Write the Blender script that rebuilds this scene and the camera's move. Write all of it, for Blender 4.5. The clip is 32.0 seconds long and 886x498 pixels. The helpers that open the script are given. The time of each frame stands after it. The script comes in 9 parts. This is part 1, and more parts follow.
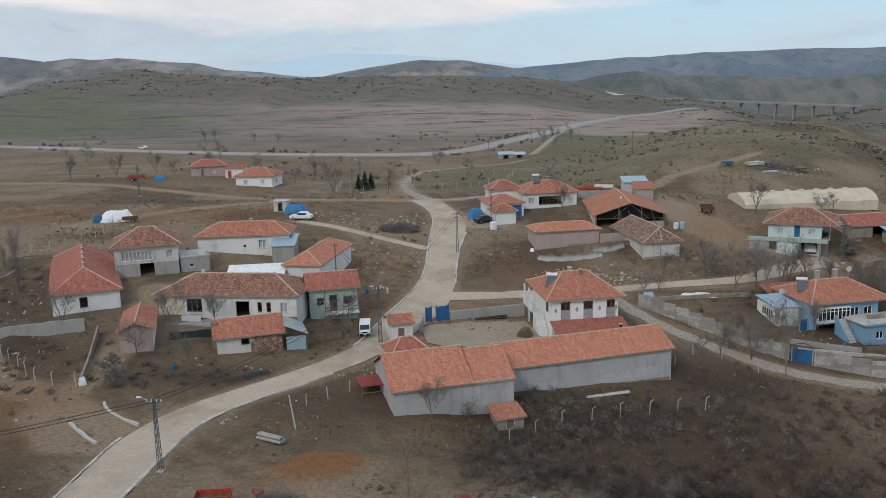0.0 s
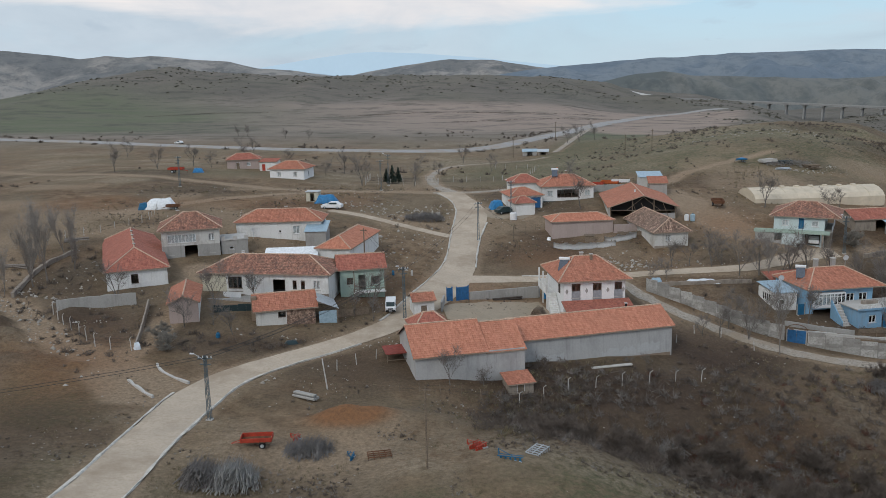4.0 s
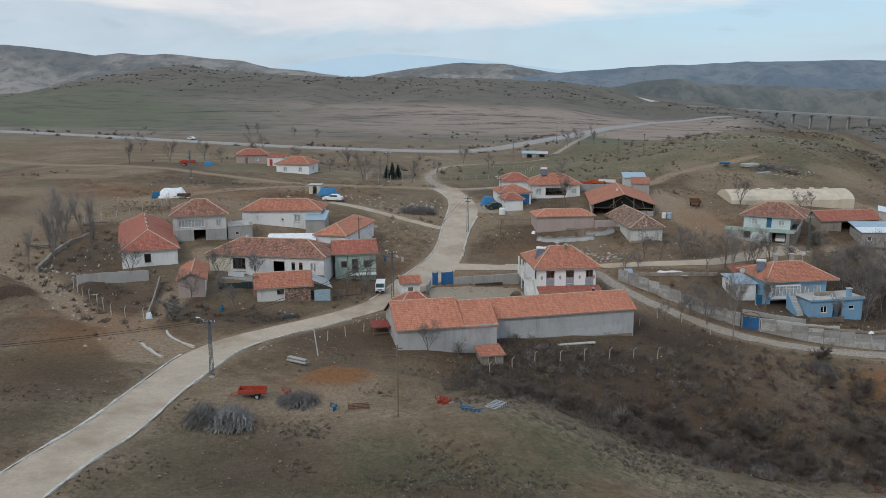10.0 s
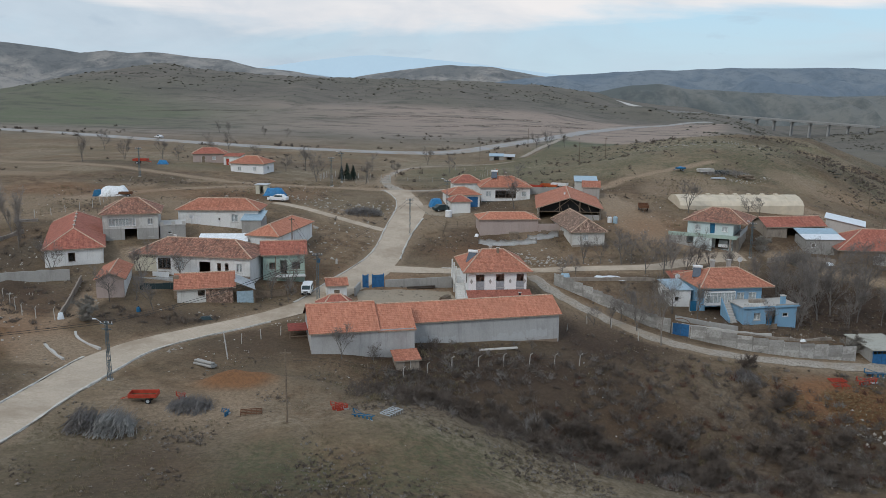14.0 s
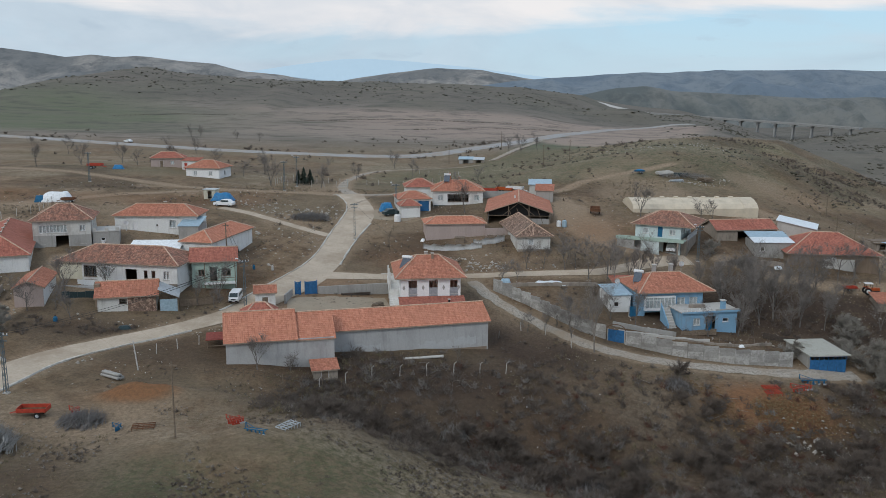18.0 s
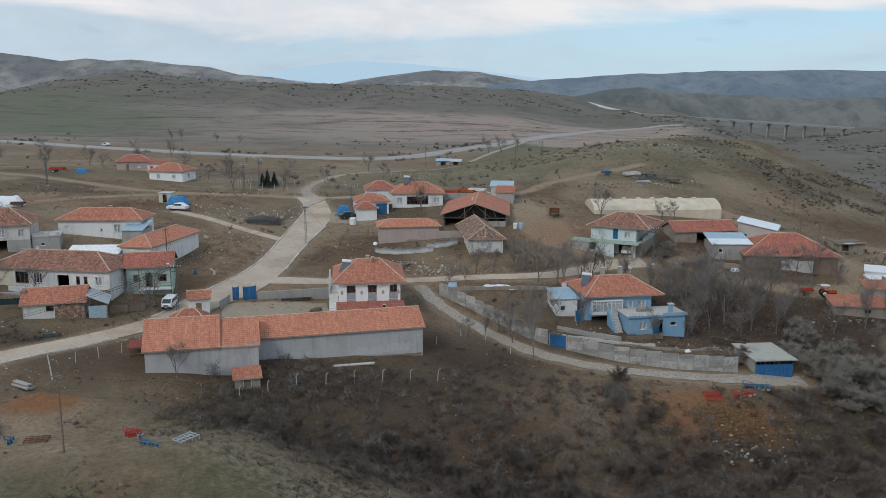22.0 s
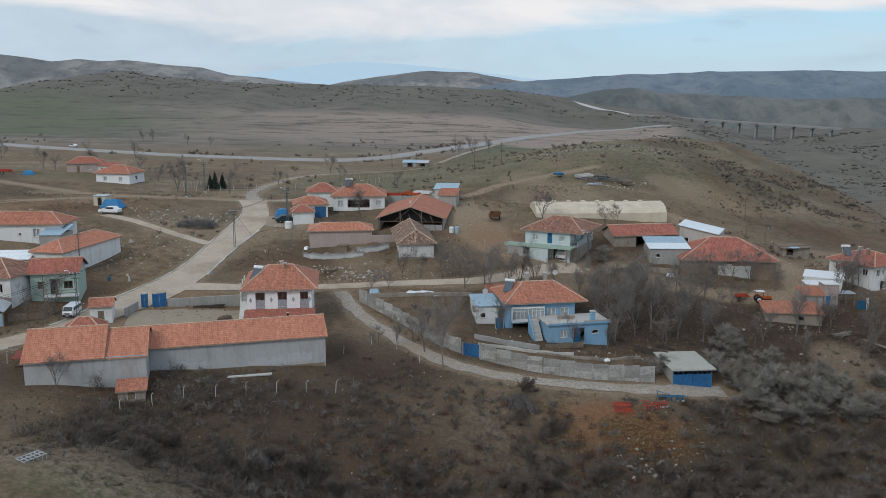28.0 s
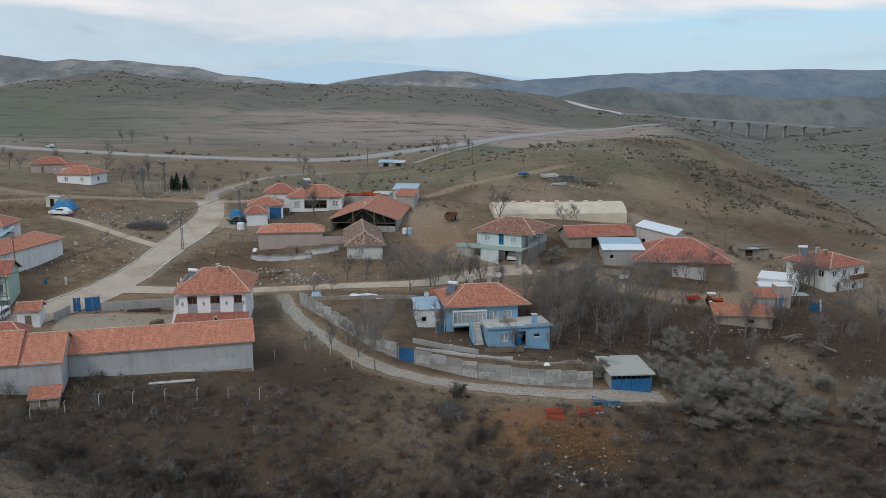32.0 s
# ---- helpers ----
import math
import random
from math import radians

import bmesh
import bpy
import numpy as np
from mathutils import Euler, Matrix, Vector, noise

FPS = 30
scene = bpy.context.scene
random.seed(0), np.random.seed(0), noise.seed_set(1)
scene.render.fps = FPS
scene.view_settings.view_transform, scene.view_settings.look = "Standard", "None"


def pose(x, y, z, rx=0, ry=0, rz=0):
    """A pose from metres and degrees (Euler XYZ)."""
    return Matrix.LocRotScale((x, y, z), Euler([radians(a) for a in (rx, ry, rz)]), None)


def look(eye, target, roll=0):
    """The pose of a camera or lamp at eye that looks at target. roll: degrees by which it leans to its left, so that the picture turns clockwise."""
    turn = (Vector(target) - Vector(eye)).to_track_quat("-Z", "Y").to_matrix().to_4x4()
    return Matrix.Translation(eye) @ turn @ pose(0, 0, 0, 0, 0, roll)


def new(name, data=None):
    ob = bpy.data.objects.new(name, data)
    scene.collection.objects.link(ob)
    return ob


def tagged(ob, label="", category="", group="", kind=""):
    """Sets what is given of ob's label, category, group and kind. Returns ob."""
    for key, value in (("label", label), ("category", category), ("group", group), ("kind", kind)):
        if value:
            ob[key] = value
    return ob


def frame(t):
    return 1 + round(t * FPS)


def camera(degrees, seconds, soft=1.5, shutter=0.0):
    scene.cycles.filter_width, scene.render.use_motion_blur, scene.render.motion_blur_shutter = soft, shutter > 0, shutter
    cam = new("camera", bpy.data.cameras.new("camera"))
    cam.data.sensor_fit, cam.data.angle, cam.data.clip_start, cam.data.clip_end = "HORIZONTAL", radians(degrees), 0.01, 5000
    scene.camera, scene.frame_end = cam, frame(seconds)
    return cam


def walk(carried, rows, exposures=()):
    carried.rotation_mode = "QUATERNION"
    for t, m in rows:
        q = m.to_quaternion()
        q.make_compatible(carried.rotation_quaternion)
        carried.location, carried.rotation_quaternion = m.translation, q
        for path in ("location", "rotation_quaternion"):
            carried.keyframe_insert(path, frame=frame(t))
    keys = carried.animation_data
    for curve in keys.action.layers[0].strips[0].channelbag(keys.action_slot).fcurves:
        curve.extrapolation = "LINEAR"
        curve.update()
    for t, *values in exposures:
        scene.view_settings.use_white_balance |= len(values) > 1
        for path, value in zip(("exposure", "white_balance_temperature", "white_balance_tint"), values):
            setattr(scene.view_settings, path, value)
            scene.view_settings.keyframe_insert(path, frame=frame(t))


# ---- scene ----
cam = camera(54.4, 32.0, 0.8)
PATH = [
    (0, (-5.733, 14.998, 35.331), (-5.653, 16.956, 34.935), -1.7),
    (0.5, (-5.706, 13.856, 35.321), (-5.604, 15.813, 34.922), -1.7),
    (1, (-5.753, 12.755, 35.234), (-5.627, 14.711, 34.833), -1.6),
    (1.5, (-5.637, 11.518, 35.134), (-5.491, 13.472, 34.734), -1.6),
    (2, (-5.582, 10.356, 35.101), (-5.416, 12.309, 34.701), -1.5),
    (2.5, (-5.483, 9.075, 35.094), (-5.318, 11.028, 34.694), -1.5),
    (3, (-5.467, 7.928, 35.026), (-5.37, 9.886, 34.629), -1.5),
    (3.5, (-5.338, 6.694, 35.032), (-5.281, 8.653, 34.637), -1.4),
    (4, (-5.264, 5.388, 35.126), (-5.246, 7.348, 34.73), -1.4),
    (4.5, (-5.291, 4.215, 35.111), (-5.304, 6.175, 34.716), -1.3),
    (6.5, (-4.453, -0.559, 35.18), (-4.453, 1.402, 34.786), -1.1),
    (7, (-4.187, -1.75, 35.199), (-4.188, 0.211, 34.805), -1.1),
    (7.5, (-4.061, -2.81, 35.198), (-4.058, -0.85, 34.804), -1.0),
    (8, (-3.702, -4.01, 35.183), (-3.696, -2.049, 34.789), -1.0),
    (8.5, (-3.502, -5.025, 35.122), (-3.491, -3.066, 34.724), -0.9),
    (9, (-3.145, -5.648, 35.073), (-3.127, -3.687, 34.681), -0.8),
    (9.5, (-2.716, -5.845, 35.06), (-2.727, -3.883, 34.671), -0.6),
    (10, (-1.94, -5.943, 34.988), (-1.943, -3.982, 34.599), -0.3),
    (10.5, (-0.901, -5.956, 34.943), (-0.9, -3.994, 34.554), -0.1),
    (11, (0.128, -5.764, 34.834), (0.132, -3.802, 34.445), 0.1),
    (12, (2.43, -5.219, 34.628), (2.441, -3.257, 34.24), 0.3),
    (13, (4.565, -4.608, 34.678), (4.585, -2.646, 34.291), 0.4),
    (14, (6.949, -3.859, 34.618), (6.973, -1.896, 34.234), 0.5),
    (14.5, (8.127, -3.515, 34.564), (8.154, -1.552, 34.181), 0.4),
    (16.5, (12.464, -2.008, 34.524), (12.502, -0.045, 34.144), 0.4),
    (17, (13.633, -1.799, 34.47), (13.672, 0.165, 34.092), 0.4),
    (18, (15.783, -1.231, 34.533), (15.825, 0.733, 34.156), 0.3),
    (19, (17.93, -0.542, 34.441), (17.975, 1.422, 34.066), 0.3),
    (20, (20.194, 0.113, 34.363), (20.237, 2.077, 33.99), 0.1),
    (21, (22.402, 0.854, 34.271), (22.446, 2.818, 33.898), 0.1),
    (22, (24.523, 1.512, 34.213), (24.565, 3.476, 33.841), -0.0),
    (23, (26.331, 2.1, 34.37), (26.376, 4.065, 33.998), 0.0),
    (24, (28.403, 2.689, 34.344), (28.45, 4.653, 33.973), 0.1),
    (25, (30.572, 3.306, 34.193), (30.618, 5.271, 33.823), -0.0),
    (25.5, (31.624, 3.598, 34.19), (31.67, 5.563, 33.819), -0.0),
    (27.5, (35.403, 4.793, 34.295), (35.451, 6.758, 33.924), 0.0),
    (28, (36.406, 5.101, 34.225), (36.453, 7.066, 33.854), 0.0),
    (29, (38.483, 5.674, 34.05), (38.532, 7.639, 33.679), -0.0),
    (30, (40.694, 6.184, 34.033), (40.743, 8.149, 33.663), -0.1),
    (31, (42.718, 6.823, 34.088), (42.768, 8.788, 33.718), -0.1),
    (32, (44.86, 7.481, 34.103), (44.91, 9.445, 33.731), -0.1),
]
walk(cam, [(t, look(eye, target, roll)) for t, eye, target, roll in PATH], ((0.0, 0.08, 6450, 9), (12.0, 0.08, 6350, 8), (32.0, 0.08, 6250, 7)))

# ---- light ----
SUN_AZ, SUN_EL = radians(215), radians(38)
world = bpy.data.worlds.new("world")
scene.world = world
world.use_nodes = True
wn, wl = world.node_tree.nodes, world.node_tree.links
wn.clear()
w_out = wn.new("ShaderNodeOutputWorld")
w_bg = wn.new("ShaderNodeBackground")
w_sky = wn.new("ShaderNodeTexSky")
w_sky.sky_type = "NISHITA"
w_sky.sun_disc = False
w_sky.sun_elevation, w_sky.sun_rotation = SUN_EL, SUN_AZ
w_sky.air_density, w_sky.dust_density, w_sky.ozone_density = 1.0, 1.2, 2.0
w_tc = wn.new("ShaderNodeTexCoord")
w_sep = wn.new("ShaderNodeSeparateXYZ")
wl.new(w_tc.outputs["Generated"], w_sep.inputs[0])


def w_math(op, a, b=None):
    n = wn.new("ShaderNodeMath")
    n.operation = op
    for i, v in enumerate((a, b)):
        if v is None:
            continue
        if isinstance(v, (int, float)):
            n.inputs[i].default_value = v
        else:
            wl.new(v, n.inputs[i])
    return n.outputs[0]


# cloud layer: flat bands low over the hills, a pinkish-white bank higher up, blue gaps to the east
def w_ramp(fac, *stops):
    r = wn.new("ShaderNodeValToRGB")
    e = r.color_ramp.elements
    while len(e) < len(stops):
        e.new(0.5)
    for k, (p, c) in zip(e, stops):
        k.position = p
        k.color = (c[0], c[1], c[2], 1) if isinstance(c, tuple) else (c, c, c, 1)
    wl.new(fac, r.inputs[0])
    return r.outputs[0]


def w_noise(scale, detail, stretch, shift=0.0, dist=0.3):
    mp = wn.new("ShaderNodeMapping")
    mp.inputs["Scale"].default_value = (1.0, 1.0, stretch)
    mp.inputs["Rotation"].default_value = (0.0, radians(-3), 0.0)
    mp.inputs["Location"].default_value = (shift, shift * 0.6, 0.0)
    wl.new(w_tc.outputs["Generated"], mp.inputs[0])
    t = wn.new("ShaderNodeTexNoise")
    t.inputs["Scale"].default_value, t.inputs["Detail"].default_value = scale, detail
    t.inputs["Roughness"].default_value, t.inputs["Distortion"].default_value = 0.55, dist
    wl.new(mp.outputs[0], t.inputs["Vector"])
    return t.outputs["Fac"]


def w_blend(fac, a, b):
    x = wn.new("ShaderNodeMix")
    x.data_type = "RGBA"
    for k, v in ((0, fac), (6, a), (7, b)):
        if isinstance(v, tuple):
            x.inputs[k].default_value = (v[0], v[1], v[2], 1)
        elif isinstance(v, (int, float)):
            x.inputs[k].default_value = v
        else:
            wl.new(v, x.inputs[k])
    return x.outputs[2]


w_scl = wn.new("ShaderNodeVectorMath")
w_scl.operation = "SCALE"
w_scl.inputs["Scale"].default_value = 0.12
wl.new(w_sky.outputs[0], w_scl.inputs[0])
w_clear = w_ramp(w_sep.outputs["Z"], (0.0, (0.66, 0.83, 0.95)), (0.10, (0.54, 0.80, 1.0)), (0.5, (0.42, 0.64, 0.95)))
w_clear = w_blend(0.15, w_clear, w_scl.outputs[0])
w_bands = w_noise(2.2, 8, 4.0, 0.3, 0.9)
w_east = w_math("MULTIPLY", w_sep.outputs["X"], 0.38)
w_grey = w_ramp(w_math("SUBTRACT", w_bands, w_east), (0.36, 0.0), (0.58, 1.0))
w_tone = w_ramp(w_noise(5.0, 8, 3.6, 1.7, 0.6), (0.30, (0.52, 0.62, 0.72)), (0.62, (0.67, 0.76, 0.85)))
w_puff = w_ramp(w_noise(9.0, 7, 2.6, 9.3, 0.5), (0.60, 0.0), (0.70, 0.55))
w_all = w_blend(w_puff, w_blend(w_grey, w_clear, w_tone), (0.50, 0.60, 0.71))
# the pale bank begins a few degrees up and rises towards the east
w_up = w_math("SUBTRACT", w_sep.outputs["Z"], w_math("MULTIPLY", w_sep.outputs["X"], 0.045))
w_up = w_math("ADD", w_up, w_math("MULTIPLY", w_math("SUBTRACT", w_noise(3.0, 8, 5.0, 4.1, 0.8), 0.5), 0.085))
w_west = w_math("MULTIPLY", w_math("MAXIMUM", w_math("SUBTRACT", -0.16, w_sep.outputs["X"]), 0.0), 0.16)
w_up = w_math("SUBTRACT", w_up, w_west)
w_bank = w_ramp(w_up, (0.055, 0.0), (0.072, 1.0), (0.13, 0.9), (0.30, 0.35))
w_all = w_blend(w_bank, w_all, w_ramp(w_noise(4.0, 8, 4.0, 7.7, 0.8), (0.38, (0.78, 0.80, 0.85)), (0.58, (1.0, 0.95, 0.94))))
wl.new(w_all, w_bg.inputs["Color"])
w_bg.inputs["Strength"].default_value = 0.84
wl.new(w_bg.outputs[0], w_out.inputs["Surface"])

sun_data = bpy.data.lights.new("sun", "SUN")
sun_data.energy, sun_data.angle, sun_data.color = 0.97, radians(14), (1.0, 0.97, 0.93)
sun = new("sun", sun_data)
sun.rotation_euler = (radians(90) - SUN_EL, 0, radians(180) - SUN_AZ)


# ---- materials ----
def rgb(c):
    return (c[0], c[1], c[2], 1.0)


class Mat:
    """A small builder for node materials."""

    def __init__(self, name, rough=0.85, metal=0.0):
        self.m = bpy.data.materials.new(name)
        self.m.use_nodes = True
        self.n, self.l = self.m.node_tree.nodes, self.m.node_tree.links
        self.b = self.n["Principled BSDF"]
        self.b.inputs["Roughness"].default_value = rough
        self.b.inputs["Metallic"].default_value = metal
        self.b.inputs["Specular IOR Level"].default_value = 0.25
        self.tc = self.n.new("ShaderNodeTexCoord")
        self.geo = self.n.new("ShaderNodeNewGeometry")

    def noise(self, scale, detail=4, rough=0.55, space="pos", dist=0.0, stretch=None):
        t = self.n.new("ShaderNodeTexNoise")
        t.inputs["Scale"].default_value = scale
        t.inputs["Detail"].default_value = detail
        t.inputs["Roughness"].default_value = rough
        t.inputs["Distortion"].default_value = dist
        src = self.geo.outputs["Position"] if space == "pos" else self.tc.outputs[space]
        if stretch:
            mp = self.n.new("ShaderNodeMapping")
            mp.inputs["Scale"].default_value = stretch
            self.l.new(src, mp.inputs[0])
            src = mp.outputs[0]
        self.l.new(src, t.inputs["Vector"])
        return t.outputs["Fac"]

    def ramp(self, fac, *stops):
        r = self.n.new("ShaderNodeValToRGB")
        e = r.color_ramp.elements
        while len(e) < len(stops):
            e.new(0.5)
        for k, (p, c) in zip(e, stops):
            k.position = p
            k.color = rgb(c) if isinstance(c, tuple) else (c, c, c, 1)
        self.l.new(fac, r.inputs[0])
        return r.outputs[0]

    def mix(self, fac, a, b, mode="MIX"):
        x = self.n.new("ShaderNodeMix")
        x.data_type = "RGBA"
        x.blend_type = mode
        for i, v in ((0, fac), (6, a), (7, b)):
            if isinstance(v, tuple):
                x.inputs[i].default_value = rgb(v)
            elif isinstance(v, (int, float)):
                x.inputs[i].default_value = v
            else:
                self.l.new(v, x.inputs[i])
        return x.outputs[2]

    def math(self, op, a, b=0.5):
        x = self.n.new("ShaderNodeMath")
        x.operation = op
        for i, v in enumerate((a, b)):
            if isinstance(v, (int, float)):
                x.inputs[i].default_value = v
            else:
                self.l.new(v, x.inputs[i])
        return x.outputs[0]

    def attr(self, name):
        a = self.n.new("ShaderNodeAttribute")
        a.attribute_name = name
        s = self.n.new("ShaderNodeSeparateColor")
        self.l.new(a.outputs["Color"], s.inputs[0])
        return s.outputs[0], s.outputs[1], s.outputs[2], a.outputs["Alpha"]

    def random(self):
        o = self.n.new("ShaderNodeObjectInfo")
        return o.outputs["Random"]

    def island(self):
        return self.geo.outputs["Random Per Island"]

    def color(self, c):
        if isinstance(c, tuple):
            self.b.inputs["Base Color"].default_value = rgb(c)
        else:
            self.l.new(c, self.b.inputs["Base Color"])
        return self

    def rough(self, r):
        self.l.new(r, self.b.inputs["Roughness"])
        return self

    def bump(self, height, strength=0.4, dist=0.03):
        p = self.n.new("ShaderNodeBump")
        p.inputs["Strength"].default_value = strength
        p.inputs["Distance"].default_value = dist
        self.l.new(height, p.inputs["Height"])
        self.l.new(p.outputs[0], self.b.inputs["Normal"])
        return self


def plain(name, c, rough=0.6, metal=0.0, vary=0.25, scale=3.0, grime=0.0):
    """Paint or metal with grain and worn patches."""
    m = Mat(name, rough, metal)
    f = m.noise(scale, 5)
    lo = tuple(v * (1 - vary) for v in c)
    hi = tuple(min(1, v * (1 + vary * 0.6)) for v in c)
    col = m.ramp(f, (0.3, lo), (0.7, hi))
    if grime:
        col = m.mix(m.math("MULTIPLY", m.ramp(m.noise(0.8, 6, 0.65), (0.5, 0.0), (0.72, 1.0)), grime), col, tuple(v * 0.4 for v in c))
    m.color(col).bump(m.noise(scale * 8, 3), 0.15, 0.01)
    return m.m


def plaster(name, c, dirt, amount=0.5):
    """Lime plaster, stained by rain and splashed near its patches."""
    m = Mat(name, 0.9)
    fine = m.noise(6, 5, 0.6)
    big = m.noise(0.35, 6, 0.7, stretch=(1, 1, 0.45))
    streak = m.noise(1.0, 5, 0.6, stretch=(2.2, 2.2, 0.16))
    col = m.mix(m.ramp(fine, (0.3, 0.0), (0.7, 1.0)), tuple(v * 0.90 for v in c), tuple(min(1, v * 1.05) for v in c))
    col = m.mix(m.math("MULTIPLY", m.ramp(big, (0.50, 0.0), (0.70, 1.0)), amount), col, dirt)
    col = m.mix(m.math("MULTIPLY", m.ramp(streak, (0.55, 0.0), (0.78, 1.0)), amount * 0.7), col, tuple(v * 0.7 for v in dirt))
    m.color(col).bump(fine, 0.25, 0.02)
    return m.m


def tiles(name, light, dark, lichen, age):
    """Clay roof tiles: courses are geometry, the columns and the tile-to-tile colour are here (UV in metres)."""
    m = Mat(name, 0.88)
    mp = m.n.new("ShaderNodeMapping")
    m.l.new(m.tc.outputs["UV"], mp.inputs[0])
    br = m.n.new("ShaderNodeTexBrick")
    br.offset, br.squash = 0.0, 1.0
    br.inputs["Color1"].default_value, br.inputs["Color2"].default_value = (0, 0, 0, 1), (1, 1, 1, 1)
    br.inputs["Mortar"].default_value = (0.35, 0.35, 0.35, 1)
    br.inputs["Scale"].default_value = 1.0
    br.inputs["Mortar Size"].default_value = 0.005
    br.inputs["Brick Width"].default_value, br.inputs["Row Height"].default_value = 0.24, 0.36
    m.l.new(mp.outputs[0], br.inputs["Vector"])
    col = m.mix(br.outputs["Color"], dark, light)
    patch = m.noise(0.30, 5, 0.6)
    col = m.mix(m.math("MULTIPLY", m.ramp(patch, (0.42, 0.0), (0.66, 1.0)), 0.35 + 0.5 * age), col, tuple(v * 0.72 for v in light))
    single = m.noise(3.2, 4, 0.8)
    col = m.mix(m.ramp(single, (0.34 + 0.10 * age, 0.10 + 0.75 * age), (0.46 + 0.10 * age, 0.0)), col, tuple(v * 0.55 for v in dark))
    col = m.mix(m.ramp(single, (0.58 - 0.06 * age, 0.0), (0.70 - 0.06 * age, 0.15 + 0.5 * age)), col, tuple(min(1, v * 1.25 + 0.05) for v in light))
    streak = m.noise(1.0, 6, 0.7, space="UV", stretch=(2.6, 0.34, 1.0))
    col = m.mix(m.ramp(streak, (0.36, 0.30 + 0.4 * age), (0.50, 0.0)), col, tuple(v * 0.62 for v in dark))
    col = m.mix(m.ramp(streak, (0.54, 0.0), (0.70, 0.22 + 0.2 * age)), col, tuple(min(1, v * 1.22 + 0.03) for v in light))
    moss = m.noise(0.9, 8, 0.72)
    col = m.mix(m.math("MULTIPLY", m.ramp(moss, (0.60 - 0.16 * age, 0.0), (0.80 - 0.16 * age, 1.0)), 0.25 + 0.65 * age), col, lichen)
    sep = m.n.new("ShaderNodeSeparateXYZ")
    m.l.new(m.tc.outputs["UV"], sep.inputs[0])
    wave = m.math("SINE", m.math("MULTIPLY", sep.outputs[0], 2 * math.pi / 0.24), 0)
    m.color(col).bump(wave, 0.55, 0.03)
    return m.m


M_TILE_NEW = tiles("clay_tile_new", (0.603, 0.265, 0.172), (0.447, 0.177, 0.109), (0.30, 0.16, 0.11), 0.12)
M_TILE = tiles("clay_tile", (0.550, 0.237, 0.154), (0.363, 0.143, 0.092), (0.17, 0.11, 0.085), 0.40)
M_TILE_RED = tiles("clay_tile_red", (0.495, 0.189, 0.132), (0.319, 0.114, 0.084), (0.17, 0.10, 0.08), 0.40)
M_TILE_OLD = tiles("clay_tile_old", (0.488, 0.242, 0.167), (0.201, 0.104, 0.078), (0.13, 0.10, 0.08), 0.72)
M_TILE_RUIN = tiles("clay_tile_ruin", (0.54, 0.365, 0.275), (0.13, 0.078, 0.060), (0.15, 0.115, 0.09), 0.9)
M_RED_FADED = plain("faded_red_sheet", (0.26, 0.060, 0.045), 0.7, vary=0.3, grime=0.3)
M_RIDGE = plain("ridge_mortar", (0.56, 0.40, 0.30), 0.9, vary=0.4, scale=5)
M_FASCIA = plain("fascia_board", (0.34, 0.26, 0.20), 0.8, vary=0.3)
M_WHITE = plaster("white_plaster", (0.73, 0.73, 0.715), (0.38, 0.345, 0.31), 0.6)
M_WHITE_BRIGHT = plaster("bright_white_plaster", (0.78, 0.78, 0.78), (0.48, 0.46, 0.43), 0.2)
M_WHITE_OLD = plaster("stained_white_plaster", (0.58, 0.57, 0.54), (0.25, 0.215, 0.18), 0.85)
M_GREY = plaster("grey_render", (0.42, 0.415, 0.41), (0.27, 0.265, 0.26), 0.75)
M_SLAB = plaster("stained_roof_slab", (0.40, 0.39, 0.34), (0.24, 0.235, 0.19), 0.8)
M_PATCH = plaster("smoothed_render", (0.45, 0.455, 0.455), (0.36, 0.36, 0.355), 0.6)
M_PINK = plaster("pinkish_render", (0.42, 0.34, 0.31), (0.28, 0.23, 0.20), 0.5)
M_CREAM = plaster("cream_plaster", (0.58, 0.55, 0.44), (0.36, 0.31, 0.25), 0.4)
M_GREENISH = plaster("pale_green_plaster", (0.36, 0.46, 0.40), (0.25, 0.27, 0.23), 0.4)
M_MINT = plaster("pale_aqua_plaster", (0.54, 0.61, 0.61), (0.34, 0.36, 0.34), 0.6)
M_BLUEWALL = plaster("sky_blue_plaster", (0.22, 0.39, 0.55), (0.26, 0.30, 0.34), 0.65)
M_MUD = plaster("mud_plaster", (0.25, 0.19, 0.14), (0.15, 0.11, 0.085), 0.6)
M_STONE = plaster("rubble_stone", (0.31, 0.265, 0.22), (0.12, 0.10, 0.085), 1.0)
M_CONC = plaster("weathered_concrete", (0.36, 0.35, 0.33), (0.20, 0.19, 0.175), 0.6)
M_CONC_LIGHT = plaster("pale_concrete", (0.50, 0.48, 0.45), (0.30, 0.28, 0.25), 0.5)
M_CONC_DARK = plaster("shaded_grey_concrete", (0.30, 0.30, 0.295), (0.20, 0.20, 0.195), 0.4)
M_BLUE = plain("blue_sheet_steel", (0.035, 0.135, 0.30), 0.5, vary=0.25, grime=0.25)
M_BLUE_TARP = plain("blue_tarpaulin", (0.035, 0.19, 0.40), 0.5, vary=0.35)
M_FRAME = plain("white_window_frame", (0.72, 0.72, 0.72), 0.5, vary=0.1)
M_DARKFRAME = plain("brown_window_frame", (0.14, 0.10, 0.08), 0.6)
M_WOOD = plain("weathered_wood", (0.20, 0.155, 0.115), 0.85, vary=0.4, scale=6)
M_DARKWOOD = plain("dark_timber", (0.075, 0.06, 0.05), 0.85, vary=0.4, scale=6)
M_GREYDOOR = plain("grey_shutter", (0.30, 0.31, 0.33), 0.6)
